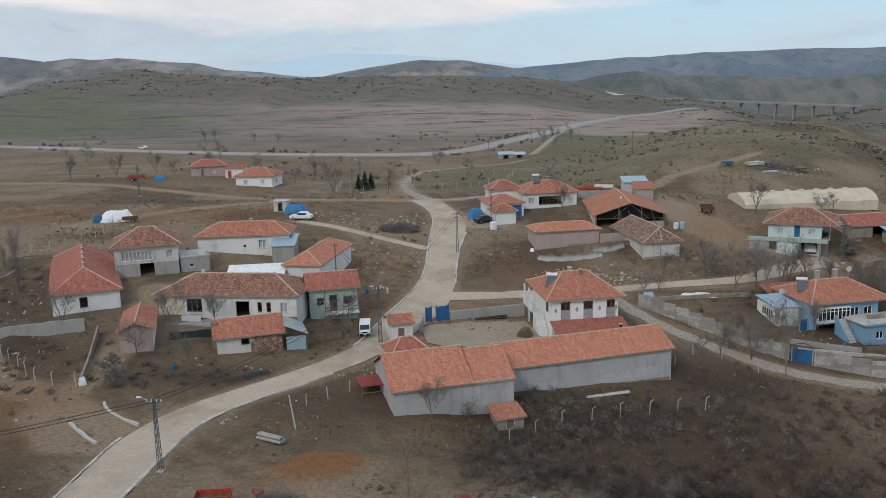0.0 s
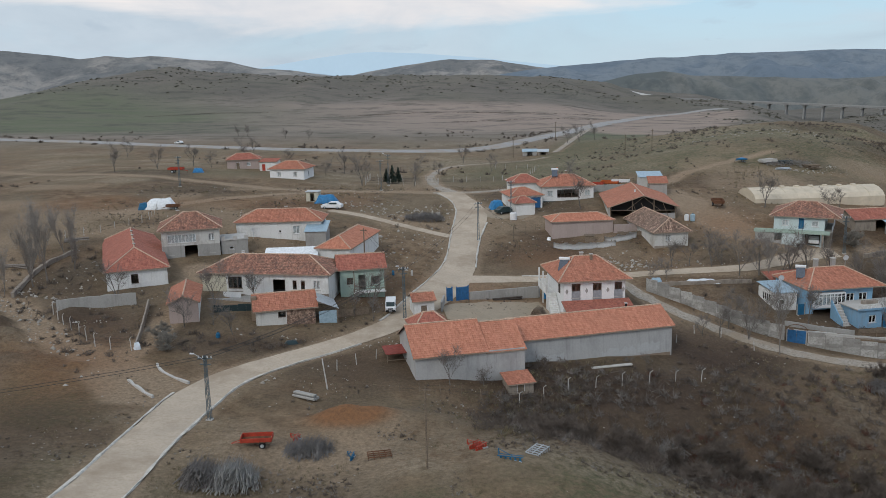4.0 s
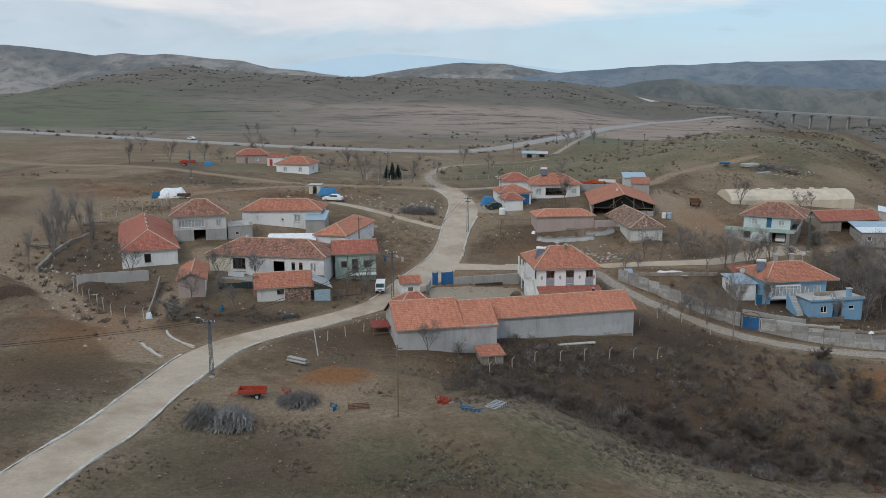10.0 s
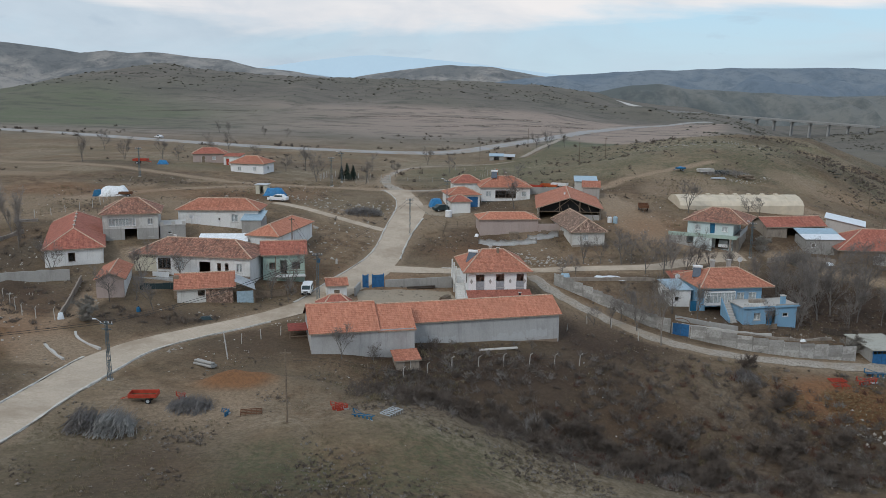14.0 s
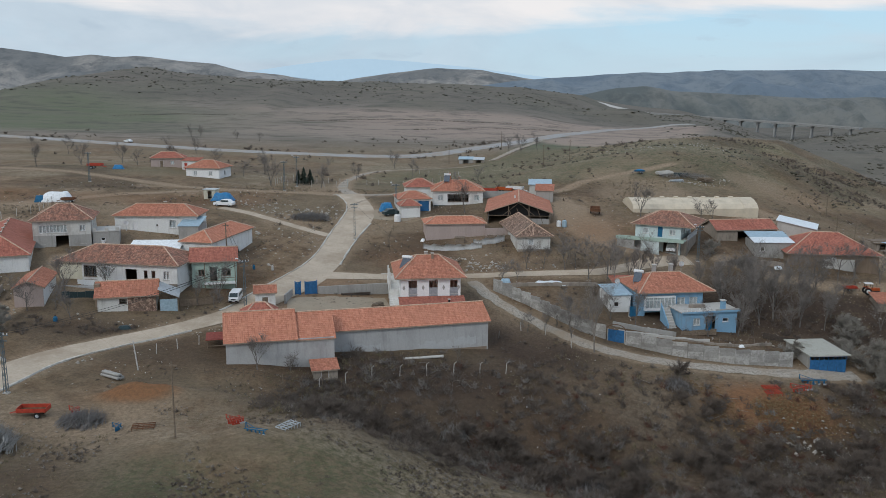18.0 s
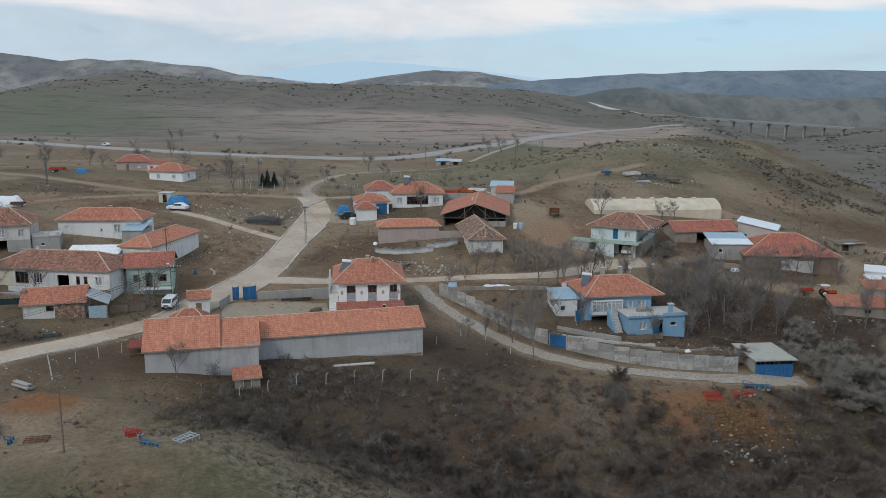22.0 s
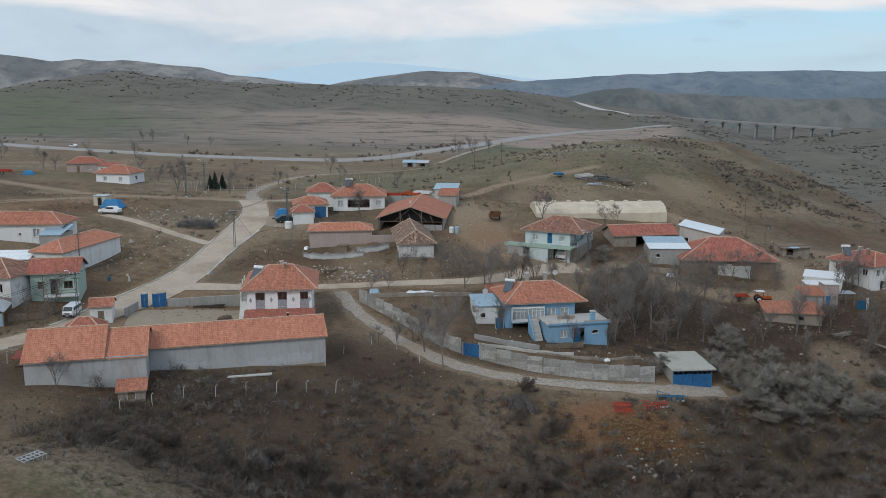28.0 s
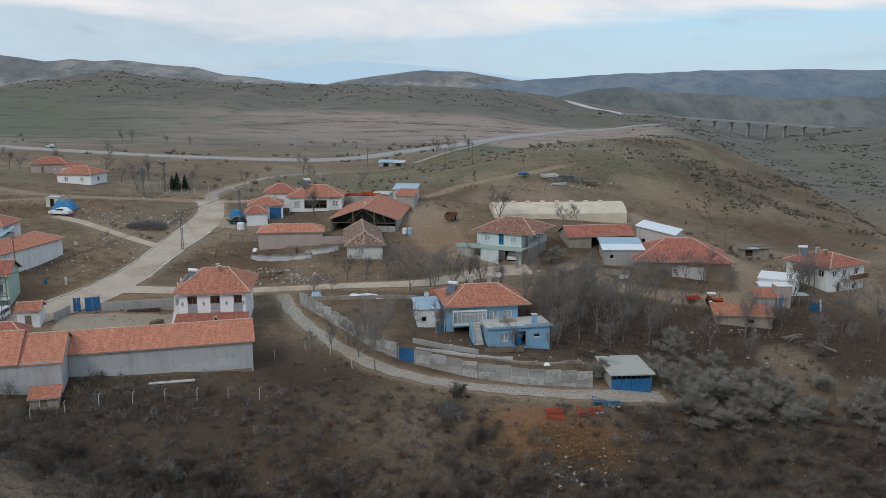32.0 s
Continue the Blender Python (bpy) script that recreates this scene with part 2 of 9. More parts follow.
M_STEEL = plain("galvanised_sheet", (0.50, 0.53, 0.55), 0.42, 0.3, vary=0.2, grime=0.3)
M_SHEET_BLUE = plain("pale_blue_sheet_roof", (0.36, 0.48, 0.56), 0.45, 0.2, vary=0.2, grime=0.2)
M_SHEET_WHITE = plain("white_sheet_roof", (0.72, 0.76, 0.79), 0.45, 0.1, vary=0.12, grime=0.15)
M_POLE = plain("lattice_pole_steel", (0.13, 0.16, 0.175), 0.6, 0.3, grime=0.3)
M_RUST = plain("rusty_steel", (0.17, 0.085, 0.05), 0.85, 0.2, vary=0.4)
M_BLACK = plain("black_rubber", (0.018, 0.018, 0.019), 0.8, vary=0.2)
M_RED = plain("red_farm_paint", (0.42, 0.060, 0.035), 0.55, vary=0.25, grime=0.3)
M_ORANGE = plain("orange_farm_paint", (0.46, 0.10, 0.03), 0.5, vary=0.25, grime=0.3)
M_FARMBLUE = plain("blue_farm_paint", (0.02, 0.12, 0.23), 0.55, vary=0.25, grime=0.3)
M_CARWHITE = plain("white_car_paint", (0.75, 0.76, 0.77), 0.3, vary=0.06)
M_CARDARK = plain("dark_car_paint", (0.03, 0.05, 0.055), 0.35, vary=0.1)
M_PLASTIC_WHITE = plain("white_plastic_sheet", (0.80, 0.82, 0.83), 0.5, vary=0.18, grime=0.25)
M_CANVAS = plain("beige_tunnel_cover", (0.60, 0.52, 0.405), 0.7, vary=0.12, scale=0.6, grime=0.25)
M_LAMP = plain("lamp_glass", (0.70, 0.72, 0.74), 0.3, vary=0.05)
M_WIRE = plain("cable", (0.03, 0.03, 0.03), 0.7)
M_BARK = plain("grey_bark", (0.165, 0.148, 0.135), 0.95, vary=0.35, scale=4)
M_BARK_PALE = plain("pale_bark", (0.24, 0.21, 0.185), 0.95, vary=0.3, scale=4)
M_TWIG = plain("bare_twigs", (0.205, 0.184, 0.168), 0.95, vary=0.35, scale=1.2)
M_TWIG_DARK = plain("dark_scrub_twigs", (0.140, 0.114, 0.096), 0.95, vary=0.4, scale=0.8)
M_FENCE_SHEET = plain("white_fence_sheet", (0.84, 0.85, 0.85), 0.6, vary=0.08)
M_TWIG_PALE = plain("pale_bare_twigs", (0.27, 0.245, 0.22), 0.95, vary=0.3, scale=1.2)
M_TWIG_GREY = plain("silvery_grey_twigs", (0.255, 0.235, 0.205), 0.95, vary=0.3, scale=1.2)
M_NEEDLE = plain("dark_conifer", (0.030, 0.045, 0.032), 0.9, vary=0.4, scale=3)
M_PANEL = plain("solar_glass", (0.10, 0.115, 0.14), 0.16, vary=0.15)


def glass_material():
    m = bpy.data.materials.new("window_glass")
    m.use_nodes = True
    n, l = m.node_tree.nodes, m.node_tree.links
    n.clear()
    out = n.new("ShaderNodeOutputMaterial")
    mixer, tr, gl, fr = n.new("ShaderNodeMixShader"), n.new("ShaderNodeBsdfTransparent"), n.new("ShaderNodeBsdfGlossy"), n.new("ShaderNodeFresnel")
    tr.inputs[0].default_value = (0.86, 0.89, 0.90, 1)
    gl.inputs["Roughness"].default_value = 0.05
    fr.inputs["IOR"].default_value = 1.7
    l.new(fr.outputs[0], mixer.inputs[0])
    l.new(tr.outputs[0], mixer.inputs[1])
    l.new(gl.outputs[0], mixer.inputs[2])
    l.new(mixer.outputs[0], out.inputs[0])
    return m


M_GLASS = glass_material()


def board_material():
    """Precast concrete boards, each weathered to its own grey."""
    m = Mat("concrete_boards", 0.92)
    col = m.ramp(m.random(), (0.0, (0.27, 0.26, 0.245)), (0.5, (0.37, 0.36, 0.34)), (1.0, (0.48, 0.465, 0.44)))
    col = m.mix(m.ramp(m.noise(0.9, 7, 0.7), (0.45, 0.0), (0.68, 0.8)), col, (0.21, 0.195, 0.175))
    col = m.mix(m.ramp(m.noise(5.0, 6, 0.7), (0.36, 0.6), (0.52, 0.0)), col, (0.17, 0.16, 0.15))
    m.color(col).bump(m.noise(7, 5), 0.3, 0.02)
    return m.m


M_BOARD = board_material()


# ---- the lie of the land ----
# heights of a coarse control lattice under the village, 27.5 m apart, smoothed by a cubic spline
LAT_X, LAT_Y, LAT_S = -100.0, 40.0, 27.5
LATTICE = np.array((
    (7.0, 6.5, 5.7, 5.6, 7.8, 3.0, -4.6, -11.0, -10.8, -7.1),
    (7.1, 7.0, 6.8, 1.5, 0.4, -10.1, -6.1, -12.2, -11.1, -6.4),
    (7.3, 4.5, 3.4, 0.4, 1.6, -3.9, -1.7, -10.5, -9.5, -6.0),
    (7.8, 4.4, 5.5, 4.3, 1.4, -0.4, -4.5, -4.5, -3.1, -4.0),
    (10.2, 9.2, 10.2, 7.4, 2.3, 6.9, 4.3, 3.3, -0.4, -1.5),
    (12.8, 10.8, 10.4, 9.4, 7.2, 9.9, 8.6, 6.5, 0.8, 1.7),
    (13.6, 11.6, 10.4, 10.0, 9.2, 10.1, 11.8, 9.6, 2.6, 1.0),
    (12.9, 11.8, 10.0, 7.8, 6.5, 9.3, 16.6, 17.8, 11.0, -1.5),
    (11.6, 11.3, 9.8, 7.5, 6.0, 7.0, 12.6, 18.9, 16.0, 3.0),
))
# the gully in front of the village: axis and depth
GULLY = ((-6, 93, 0.0), (13, 87.5, 3.8), (36, 87, 5.0), (62, 91, 4.5), (82, 98, 4.0), (112, 96, 2.5), (150, 90, 1.0))


def smooth(a, b, v):
    t = np.clip((v - a) / (b - a), 0, 1)
    return t * t * (3 - 2 * t)


def hashed(i, j, seed):
    h = np.sin(i * 127.1 + j * 311.7 + seed * 74.7) * 43758.5453
    return h - np.floor(h)


def vnoise(x, y, size, seed=0):
    """Smooth value noise from -1 to 1 with bumps of about that size in metres."""
    u, v = x / size, y / size
    i, j = np.floor(u), np.floor(v)
    a, b = u - i, v - j
    a, b = a * a * (3 - 2 * a), b * b * (3 - 2 * b)
    n = (hashed(i, j, seed) * (1 - a) + hashed(i + 1, j, seed) * a) * (1 - b) + (hashed(i, j + 1, seed) * (1 - a) + hashed(i + 1, j + 1, seed) * a) * b
    return 2 * n - 1


def spline(x, y):
    def b(t):
        t = np.abs(t)
        return np.where(t < 1, 2 / 3 - t**2 + t**3 / 2, np.where(t < 2, (2 - t) ** 3 / 6, 0))

    ny, nx = LATTICE.shape
    u = np.clip((x - LAT_X) / LAT_S, 0, nx - 1)
    v = np.clip((y - LAT_Y) / LAT_S, 0, ny - 1)
    z = np.zeros_like(u)
    for j in range(-1, ny + 1):
        bv = b(v - j)
        row = np.zeros_like(u)
        for i in range(-1, nx + 1):
            row += b(u - i) * LATTICE[min(max(j, 0), ny - 1), min(max(i, 0), nx - 1)]
        z += bv * row
    return z


def near_line(x, y, line):
    """Distance to a polyline of rows (x, y, value) and the value at its nearest place."""
    best, val = np.full(x.shape, 1e9), np.zeros(x.shape)
    for (x0, y0, v0), (x1, y1, v1) in zip(line, line[1:]):
        t = np.clip(((x - x0) * (x1 - x0) + (y - y0) * (y1 - y0)) / ((x1 - x0) ** 2 + (y1 - y0) ** 2), 0, 1)
        d = np.hypot(x - x0 - t * (x1 - x0), y - y0 - t * (y1 - y0))
        m = d < best
        best, val = np.where(m, d, best), np.where(m, v0 + (v1 - v0) * t, val)
    return best, val


def bump(x, y, cx, cy, rx, ry, h):
    return h * np.exp(-(((x - cx) / rx) ** 2) - ((y - cy) / ry) ** 2)


# height of the long hill above the plain, along its crest
RISE = ((-1900, 0), (-700, 2), (-525, 4), (-460, 10), (-425, 15), (-393, 21), (-360, 31), (-326, 38), (-300, 41), (-274, 37), (-234, 34), (-167, 32), (-60, 31), (42, 31), (120, 27), (180, 24), (208, 20), (232, 8), (262, 0))


def far_land(x, y):
    """The valley with the highway, the long hill behind it and the folds to the side."""
    z = np.clip(5.0 - 0.022 * x - 0.004 * (y - 400), -12, 11)
    flank = x - (150 + 0.25 * (y - 240))
    east = smooth(0, 1, (flank + 26) / (72 + 0.05 * np.maximum(y - 240, 0))) * smooth(110, 210, y)
    z = z - 24 * east
    crest = sum(np.interp(x + k, [p[0] for p in RISE], [p[1] for p in RISE]) for k in (-14, -5, 5, 14)) / 4
    front = 250 - 130 * smooth(60, 205, x)
    crag = np.abs(vnoise(x, y, 42, 13)) * 3.0 + vnoise(x, y, 15, 14) * 0.9
    z = z + (crest + crag * smooth(8, 30, crest)) * np.exp(-(((y - 1010) / np.where(y < 1010, front, 250)) ** 2))
    # spurs and hollows down the face of the long hill
    z = z - np.abs(vnoise(x, y * 0.35, 75, 12)) * 6.5 * smooth(640, 830, y) * smooth(1040, 950, y) * smooth(4, 25, crest)
    z = z - bump(x, y, 432, 988, 30, 40, 8) + bump(x, y, 400, 1000, 75, 75, 9)
    z = z + bump(x, y, 126, 296, 74, 80, 14.0) + bump(x, y, 213, 852, 34, 30, 11) - bump(x, y, 30, 330, 45, 45, 2.8)
    z = z + bump(x, y, 250, 690, 40, 36, 5) + bump(x, y, 605, 880, 135, 170, 30) + bump(x, y, 720, 640, 170, 190, 22)
    z = z + bump(x, y, 330, 430, 60, 90, 6) + bump(x, y, 225, 1490, 130, 230, 20)
    hush = 1 - 0.85 * np.exp(-(((x - 370) / 130) ** 2) - ((y - 1050) / 130) ** 2)
    z = z + smooth(0.2, 1.0, east) * hush * (vnoise(x, y, 120, 5) * 7 + vnoise(x, y, 45, 6) * 3 - np.abs(vnoise(x, y, 30, 15)) * 2.5)
    z = z + smooth(300, 800, y) * (vnoise(x, y, 220, 7) * 2.0 + vnoise(x, y, 70, 8) * 0.8)
    z = z + smooth(30, -300, y) * 12
    return z


def ground_z(x, y):
    """The smooth ground, with no small relief."""
    x, y = np.atleast_1d(np.asarray(x, float)), np.atleast_1d(np.asarray(y, float))
    d, depth = near_line(x, y, GULLY)
    close = spline(x, y) - depth * np.exp(-((d / 9.5) ** 2)) + bump(x, y, 1, 72, 12, 9, 2.2)
    close = close + 1.75 * np.exp(-(((x - 10) / 8.5) ** 2)) * smooth(69, 81, y) * smooth(87.6, 83.2, y) + bump(x, y, -11, 83, 8, 5, 1.0) + bump(x, y, -22, 77, 6, 6, 0.6) + bump(x, y, -4, 85, 6, 3.4, 1.0) + bump(x, y, 2.5, 81, 5, 4, 0.55)
    out = np.maximum(np.maximum(LAT_X + 15 - x, x - 140), np.maximum(LAT_Y - y, y - 245))
    w = smooth(-15, 75, out)
    return close * (1 - w) + far_land(x, y) * w


def gz(x, y):
    return float(ground_z(x, y)[0])


# roads: rows of x, y, width
MAIN_ROAD = ((-35, 30, 5.0), (-33.8, 57, 4.9), (-32, 66, 4.9), (-31.8, 77, 4.8), (-31.4, 84, 5.0), (-30.7, 91, 5.2), (-28.7, 97, 4.2), (-24.4, 102.2, 3.5), (-18.0, 107.8, 3.4), (-12.4, 113.4, 3.6),
             (-9.5, 117.8, 4.5), (-7.2, 124, 5.6), (-3.9, 132, 6.4), (-1.4, 142, 5.2), (-0.5, 152, 4.7), (0.6, 163, 5.4), (1.9, 171, 6.4), (2.4, 178, 6.0), (1.6, 185, 5.2), (0.3, 191, 5.0), (-1.0, 196, 5.6), (-1.6, 199, 6.4))
BACK_ROAD = ((-1, 136.5, 3.6), (4, 137.6, 3.4), (9.5, 138.2, 2.6), (23, 138.9, 2.0), (44, 140.5, 2.1), (50, 143.4, 2.8), (57, 147.4, 3.6), (63, 149.0, 4.0))
WEST_LANE = ((-2.5, 160, 2.0), (-8.5, 163.3, 2.1), (-14, 167, 2.1), (-20, 171.5, 2.2), (-26, 174.5, 2.4))
LOWER_LANE = ((23.5, 136.5, 2.0), (27.0, 127.5, 2.2), (33, 119.3, 2.3), (39, 113.4, 2.4), (45, 110.4, 2.4), (52, 108.9, 2.4), (60, 108.6, 2.4), (68, 109.8, 2.6), (75.5, 111.2, 2.6))
NORTH_TRACK = ((-1.4, 199, 5.0), (-4.2, 208, 3.8), (-5.6, 222, 3.2), (-6.4, 240, 2.8), (-5.4, 255, 2.8), (-2.8, 272, 2.8), (3, 287, 2.8), (12, 295, 2.8), (26, 299, 2.6), (36, 318, 2.4))
CROSS_TRACK = ((-5.5, 198.0, 2.2), (1, 198.2, 2.6), (6.4, 199.8, 2.4), (11.5, 202.0, 2.2), (20, 207, 1.8))
FORECOURT = ((4.0, 178.5, 7.0), (7.0, 177.2, 8.5), (10.0, 175.6, 6.5), (13.0, 173.2, 3.0))
EAST_TRACK = ((46, 196, 2.2), (54, 207, 1.6), (66, 214, 1.4), (80, 222, 1.2))
SHED_TRACK = ((84, 497, 3.0), (66, 430, 2.8), (52, 370, 2.6), (42, 338, 2.6))
FIELD_TRACK = ((-3, 199, 3.6), (-18.8, 199.2, 3.0), (-31, 200, 2.8), (-42, 203, 2.8), (-58, 213.5, 2.8), (-93, 232, 2.8), (-147, 279, 2.8), (-220, 330, 2.8))
TENT_TRACK = ((-30, 199.5, 2.4), (-46, 190, 2.4), (-58, 180, 3.0), (-64, 172, 6.0))
WEST_TRACK = ((-34.5, 93.5, 3.5), (-41, 98.7, 3.8), (-49.8, 104.7, 3.8), (-57, 113, 3.2), (-62, 119, 2.8), (-72, 127, 2.6), (-95, 134, 2.6))
YARD_TRACK = ((-31, 90, 3.0), (-38, 90, 3.5), (-43, 96, 3.5), (-41, 106, 3.0), (-40, 122, 3.2), (-41, 134, 4.0))
EAST_YARD = ((60, 150, 6.0), (49, 158, 8.0), (46, 172, 9.0), (44, 186, 6.0))
TRACTOR_LANE = ((70, 150, 3.0), (78, 143.5, 3.0), (88, 140.5, 3.0), (100, 141.5, 4.0), (102, 152, 5.0), (100, 164, 5.0), (88, 184, 6.0))
HIGHWAY = ((-900, 660, 9), (-380, 490, 9), (-270, 442, 9), (-218, 424, 9), (-188, 414, 9), (-157, 402, 9), (-125, 385, 9), (-97, 374, 9), (-71, 362, 9), (-46, 356, 9), (-22, 355, 9), (2, 359, 9), (22, 372, 9), (38, 402, 9), (62, 455, 9), (87, 511, 9), (114, 572, 9), (146, 638, 9), (185, 715, 9), (222, 765, 9), (262, 800, 9))
APPROACH = ((312, 1100, 9), (304, 1180, 9), (293, 1270, 9.5), (276, 1360, 10), (246, 1450, 10.5), (215, 1510, 10.5))
YARD = ((-4.2, 120.6, 5.5), (-1.5, 121.0, 8.0), (4.0, 121.8, 9.5), (10.6, 123.4, 8.0))
DIRT = (NORTH_TRACK, CROSS_TRACK, FORECOURT, EAST_TRACK, SHED_TRACK, FIELD_TRACK, TENT_TRACK, WEST_TRACK, YARD_TRACK, EAST_YARD, TRACTOR_LANE)


def axis(fine0, fine1, step, low, high, grow):
    a = list(np.arange(fine0, fine1 + step / 2, step))
    s, v = step, fine1
    while v < high:
        s = min(s * grow, 60)
        v += s
        a.append(v)
    s, v = step, fine0
    while v > low:
        s = min(s * grow, 90)
        v -= s
        a.insert(0, v)
    return np.array(a)


def build_ground():
    xs, ys = axis(-72, 116, 0.62, -3800, 4200, 1.055), axis(52, 214, 0.62, -260, 4700, 1.035)
    X, Y = np.meshgrid(xs, ys)
    x, y = X.ravel(), Y.ravel()
    z = ground_z(x, y)
    rd = np.full(x.shape, 1e9)
    for line in (MAIN_ROAD, BACK_ROAD, WEST_LANE, LOWER_LANE, HIGHWAY, YARD, NORTH_TRACK, CROSS_TRACK, FORECOURT):
        d, w = near_line(x, y, line)
        rd = np.minimum(rd, d - w / 2)
    dirt = np.zeros(x.shape)
    for line in DIRT:
        d, w = near_line(x, y, line)
        edge = vnoise(x, y, 3.0, 11) * 0.6
        dirt = np.maximum(dirt, 1 - smooth(-0.2, 1.6, d - w / 2 + edge))
    wild = smooth(0.4, 5.0, rd) * (1 - 0.7 * dirt)
    gd, gdep = near_line(x, y, GULLY)
    gully = np.exp(-((gd / 14) ** 4)) * smooth(0, 2.5, gdep)
    z = z + wild * (vnoise(x, y, 9, 1) * 0.20 + vnoise(x, y, 3.2, 2) * 0.10 + vnoise(x, y, 1.3, 3) * 0.055)
    z = z + gully * wild * (vnoise(x, y, 4, 4) * 0.35 + vnoise(x, y, 1.8, 9) * 0.16)
    rill = smooth(96, 118, x) * smooth(165, 190, y) * smooth(330, 290, y) * smooth(240, 190, x)
    z = z + rill * (vnoise(x, y, 11, 51) * 0.9 + np.abs(vnoise(x, y * 0.4, 4.5, 52)) * -0.9)
    heap = np.exp(-(((x + 14.0) / 4.0) ** 2) - ((y - 84.9) / 1.7) ** 2)
    z = z + 1.5 * heap * smooth(87.2, 85.2, y) * (1 + 0.25 * vnoise(x, y, 1.6, 55))
    # spoil heaps west of the junction
    spoil = bump(x, y, -57, 109, 9, 10, 1.0) + bump(x, y, -66, 118, 8, 9, 0.8) + bump(x, y, -52, 98, 7, 4, 0.6)
    z = z + spoil * (1 - dirt) * (np.abs(vnoise(x, y, 4.5, 57)) * 1.7 + np.abs(vnoise(x, y, 1.7, 58)) * 0.5)
    # cover: green, straw, clay, dirt
    bare0 = bump(x, y, -18, 59, 9, 7, 1.0) + bump(x, y, -43, 82, 7, 8, 1.0)
    n1, n2, n3 = vnoise(x, y, 22, 21), vnoise(x, y, 6, 22), vnoise(x, y, 60, 23)
    spot = lambda cx, cy, rx, ry: np.exp(-(((x - cx) / rx) ** 2) - ((y - cy) / ry) ** 2)  # noqa: E731
    green = smooth(0.10, 0.75, n1 * 0.7 + n2 * 0.5) * 0.34 * (1 - smooth(330, 470, y)) * (1 - 0.7 * smooth(100, 112, y) * smooth(215, 200, y))
    green = green + 0.8 * spot(2, 60, 18, 7) * smooth(-0.2, 0.5, n2) + 0.9 * spot(78, 99, 12, 5) + 0.8 * spot(-54, 88, 14, 12) * smooth(-0.6, 0.3, n2)
    wedge = near_line(x, y, ((44, 292, 1), (75, 400, 1), (98, 485, 1)))[0]
    brow = spot(82, 256, 74, 70) * smooth(188, 206, y)
    green = green + 0.8 * spot(18, 245, 22, 34) + 0.6 * spot(-62, 238, 26, 12) + 1.0 * smooth(24, 12, wedge) + brow * (0.35 + 0.6 * smooth(-0.9, 0.2, n2 + 0.6 * n1))
    green = green + 1.0 * spot(-7, 61, 4.5, 6) + 0.9 * spot(10, 71, 8, 5) + 0.7 * spot(-45, 74, 6, 10) * smooth(-0.5, 0.3, n2)
    farm = smooth(430, 520, y) * (1 - smooth(1150, 1300, y))
    green = green + farm * (1.0 * smooth(-90, -260, x + 0.3 * (y - 560) + 30 * n3) * smooth(820, 640, y + 0.25 * x) + 0.55 * smooth(60, -300, x + 20 * n3) * smooth(760, 640, y) + 0.12 * smooth(-0.2, 0.5, n3))
    straw = smooth(-0.2, 0.8, vnoise(x, y, 15, 31) * 0.7 + 0.55 * vnoise(x, y, 4, 32)) * 0.85 * (1 - 0.72 * smooth(100, 112, y) * smooth(215, 200, y))
    straw = straw + 1.0 * spot(9, 76, 13, 4.5) + 0.5 * spot(18, 68, 5, 8) + 0.5 * spot(3, 79, 14, 5) + 0.8 * spot(16, 72, 5, 9) + 0.22 * smooth(200, 250, y) * (1 - smooth(520, 560, y)) * smooth(-0.6, 0.4, n2 + n1)
    straw = straw * (1 - 0.85 * np.clip(bare0, 0, 1)) * (1 - 0.35 * brow) + 0.45 * brow
    # dry straw along the knoll rim; its pale strip also paints the lit edge
    crest = near_line(x, y, ((-8, 85.5, 1), (-3, 84.5, 1), (3, 80.6, 1), (8.2, 76.0, 1), (13.5, 72.6, 1), (20, 70.6, 1), (25, 69, 1)))[0]
    straw = straw + 0.9 * np.exp(-((crest / 0.8) ** 2)) * smooth(-0.6, 0.3, n2)
    straw = straw + farm * 0.8 * smooth(0.1, 0.6, vnoise(x, y, 130, 33))
    clay = 0.98 * np.clip(2.6 * spot(-13.9, 84.2, 4.6, 2.6) - 0.7, 0, 1) + 0.85 * np.clip(2.0 * spot(60, 100.8, 8.5, 4.4) - 0.35, 0, 1) + 0.30 * spot(112, 214, 9, 12) * smooth(-0.6, 0.3, n2) + 0.12 * rill * smooth(0.1, 0.7, vnoise(x, y, 9, 53)) + 0.40 * spot(-47, 96, 6, 9)
    clay = clay + 0.32 * spot(-50, 98, 14, 14) * smooth(-0.4, 0.4, n2) + 0.35 * smooth(0.3, 0.85, vnoise(x, y, 26, 36)) * smooth(215, 190, y) * (1 - gully) * smooth(60, 100, np.abs(x - 60) + np.abs(y - 90)) + 0.4 * spot(12, 148, 7, 6) + 0.35 * spot(48, 163, 7, 9)
    tan = near_line(x, y, ((112, 470, 1), (170, 600, 1), (215, 720, 1)))[0]
    clay = clay + 0.5 * smooth(40, 26, tan) + farm * 0.50 * smooth(-200, 20, x + 0.2 * (y - 700) + 25 * n3) * smooth(430, 480, y) * smooth(745, 715, y) * smooth(12, -12, x - 62 - 0.47 * (y - 455))
    dirt = np.maximum(dirt, 0.9 * spot(-17, 77, 12, 8) * smooth(-0.7, 0.2, n2))
    dirt = np.maximum(dirt, np.maximum(0.9 * spot(6, 121, 8, 6), np.maximum(0.9 * spot(-66, 170, 9, 6), 0.8 * spot(48, 168, 7, 14))))
    dirt = np.maximum(dirt, 0.75 * (1 - smooth(0.0, 1.6 + 1.0 * n2, rd)) * smooth(330, 300, y))
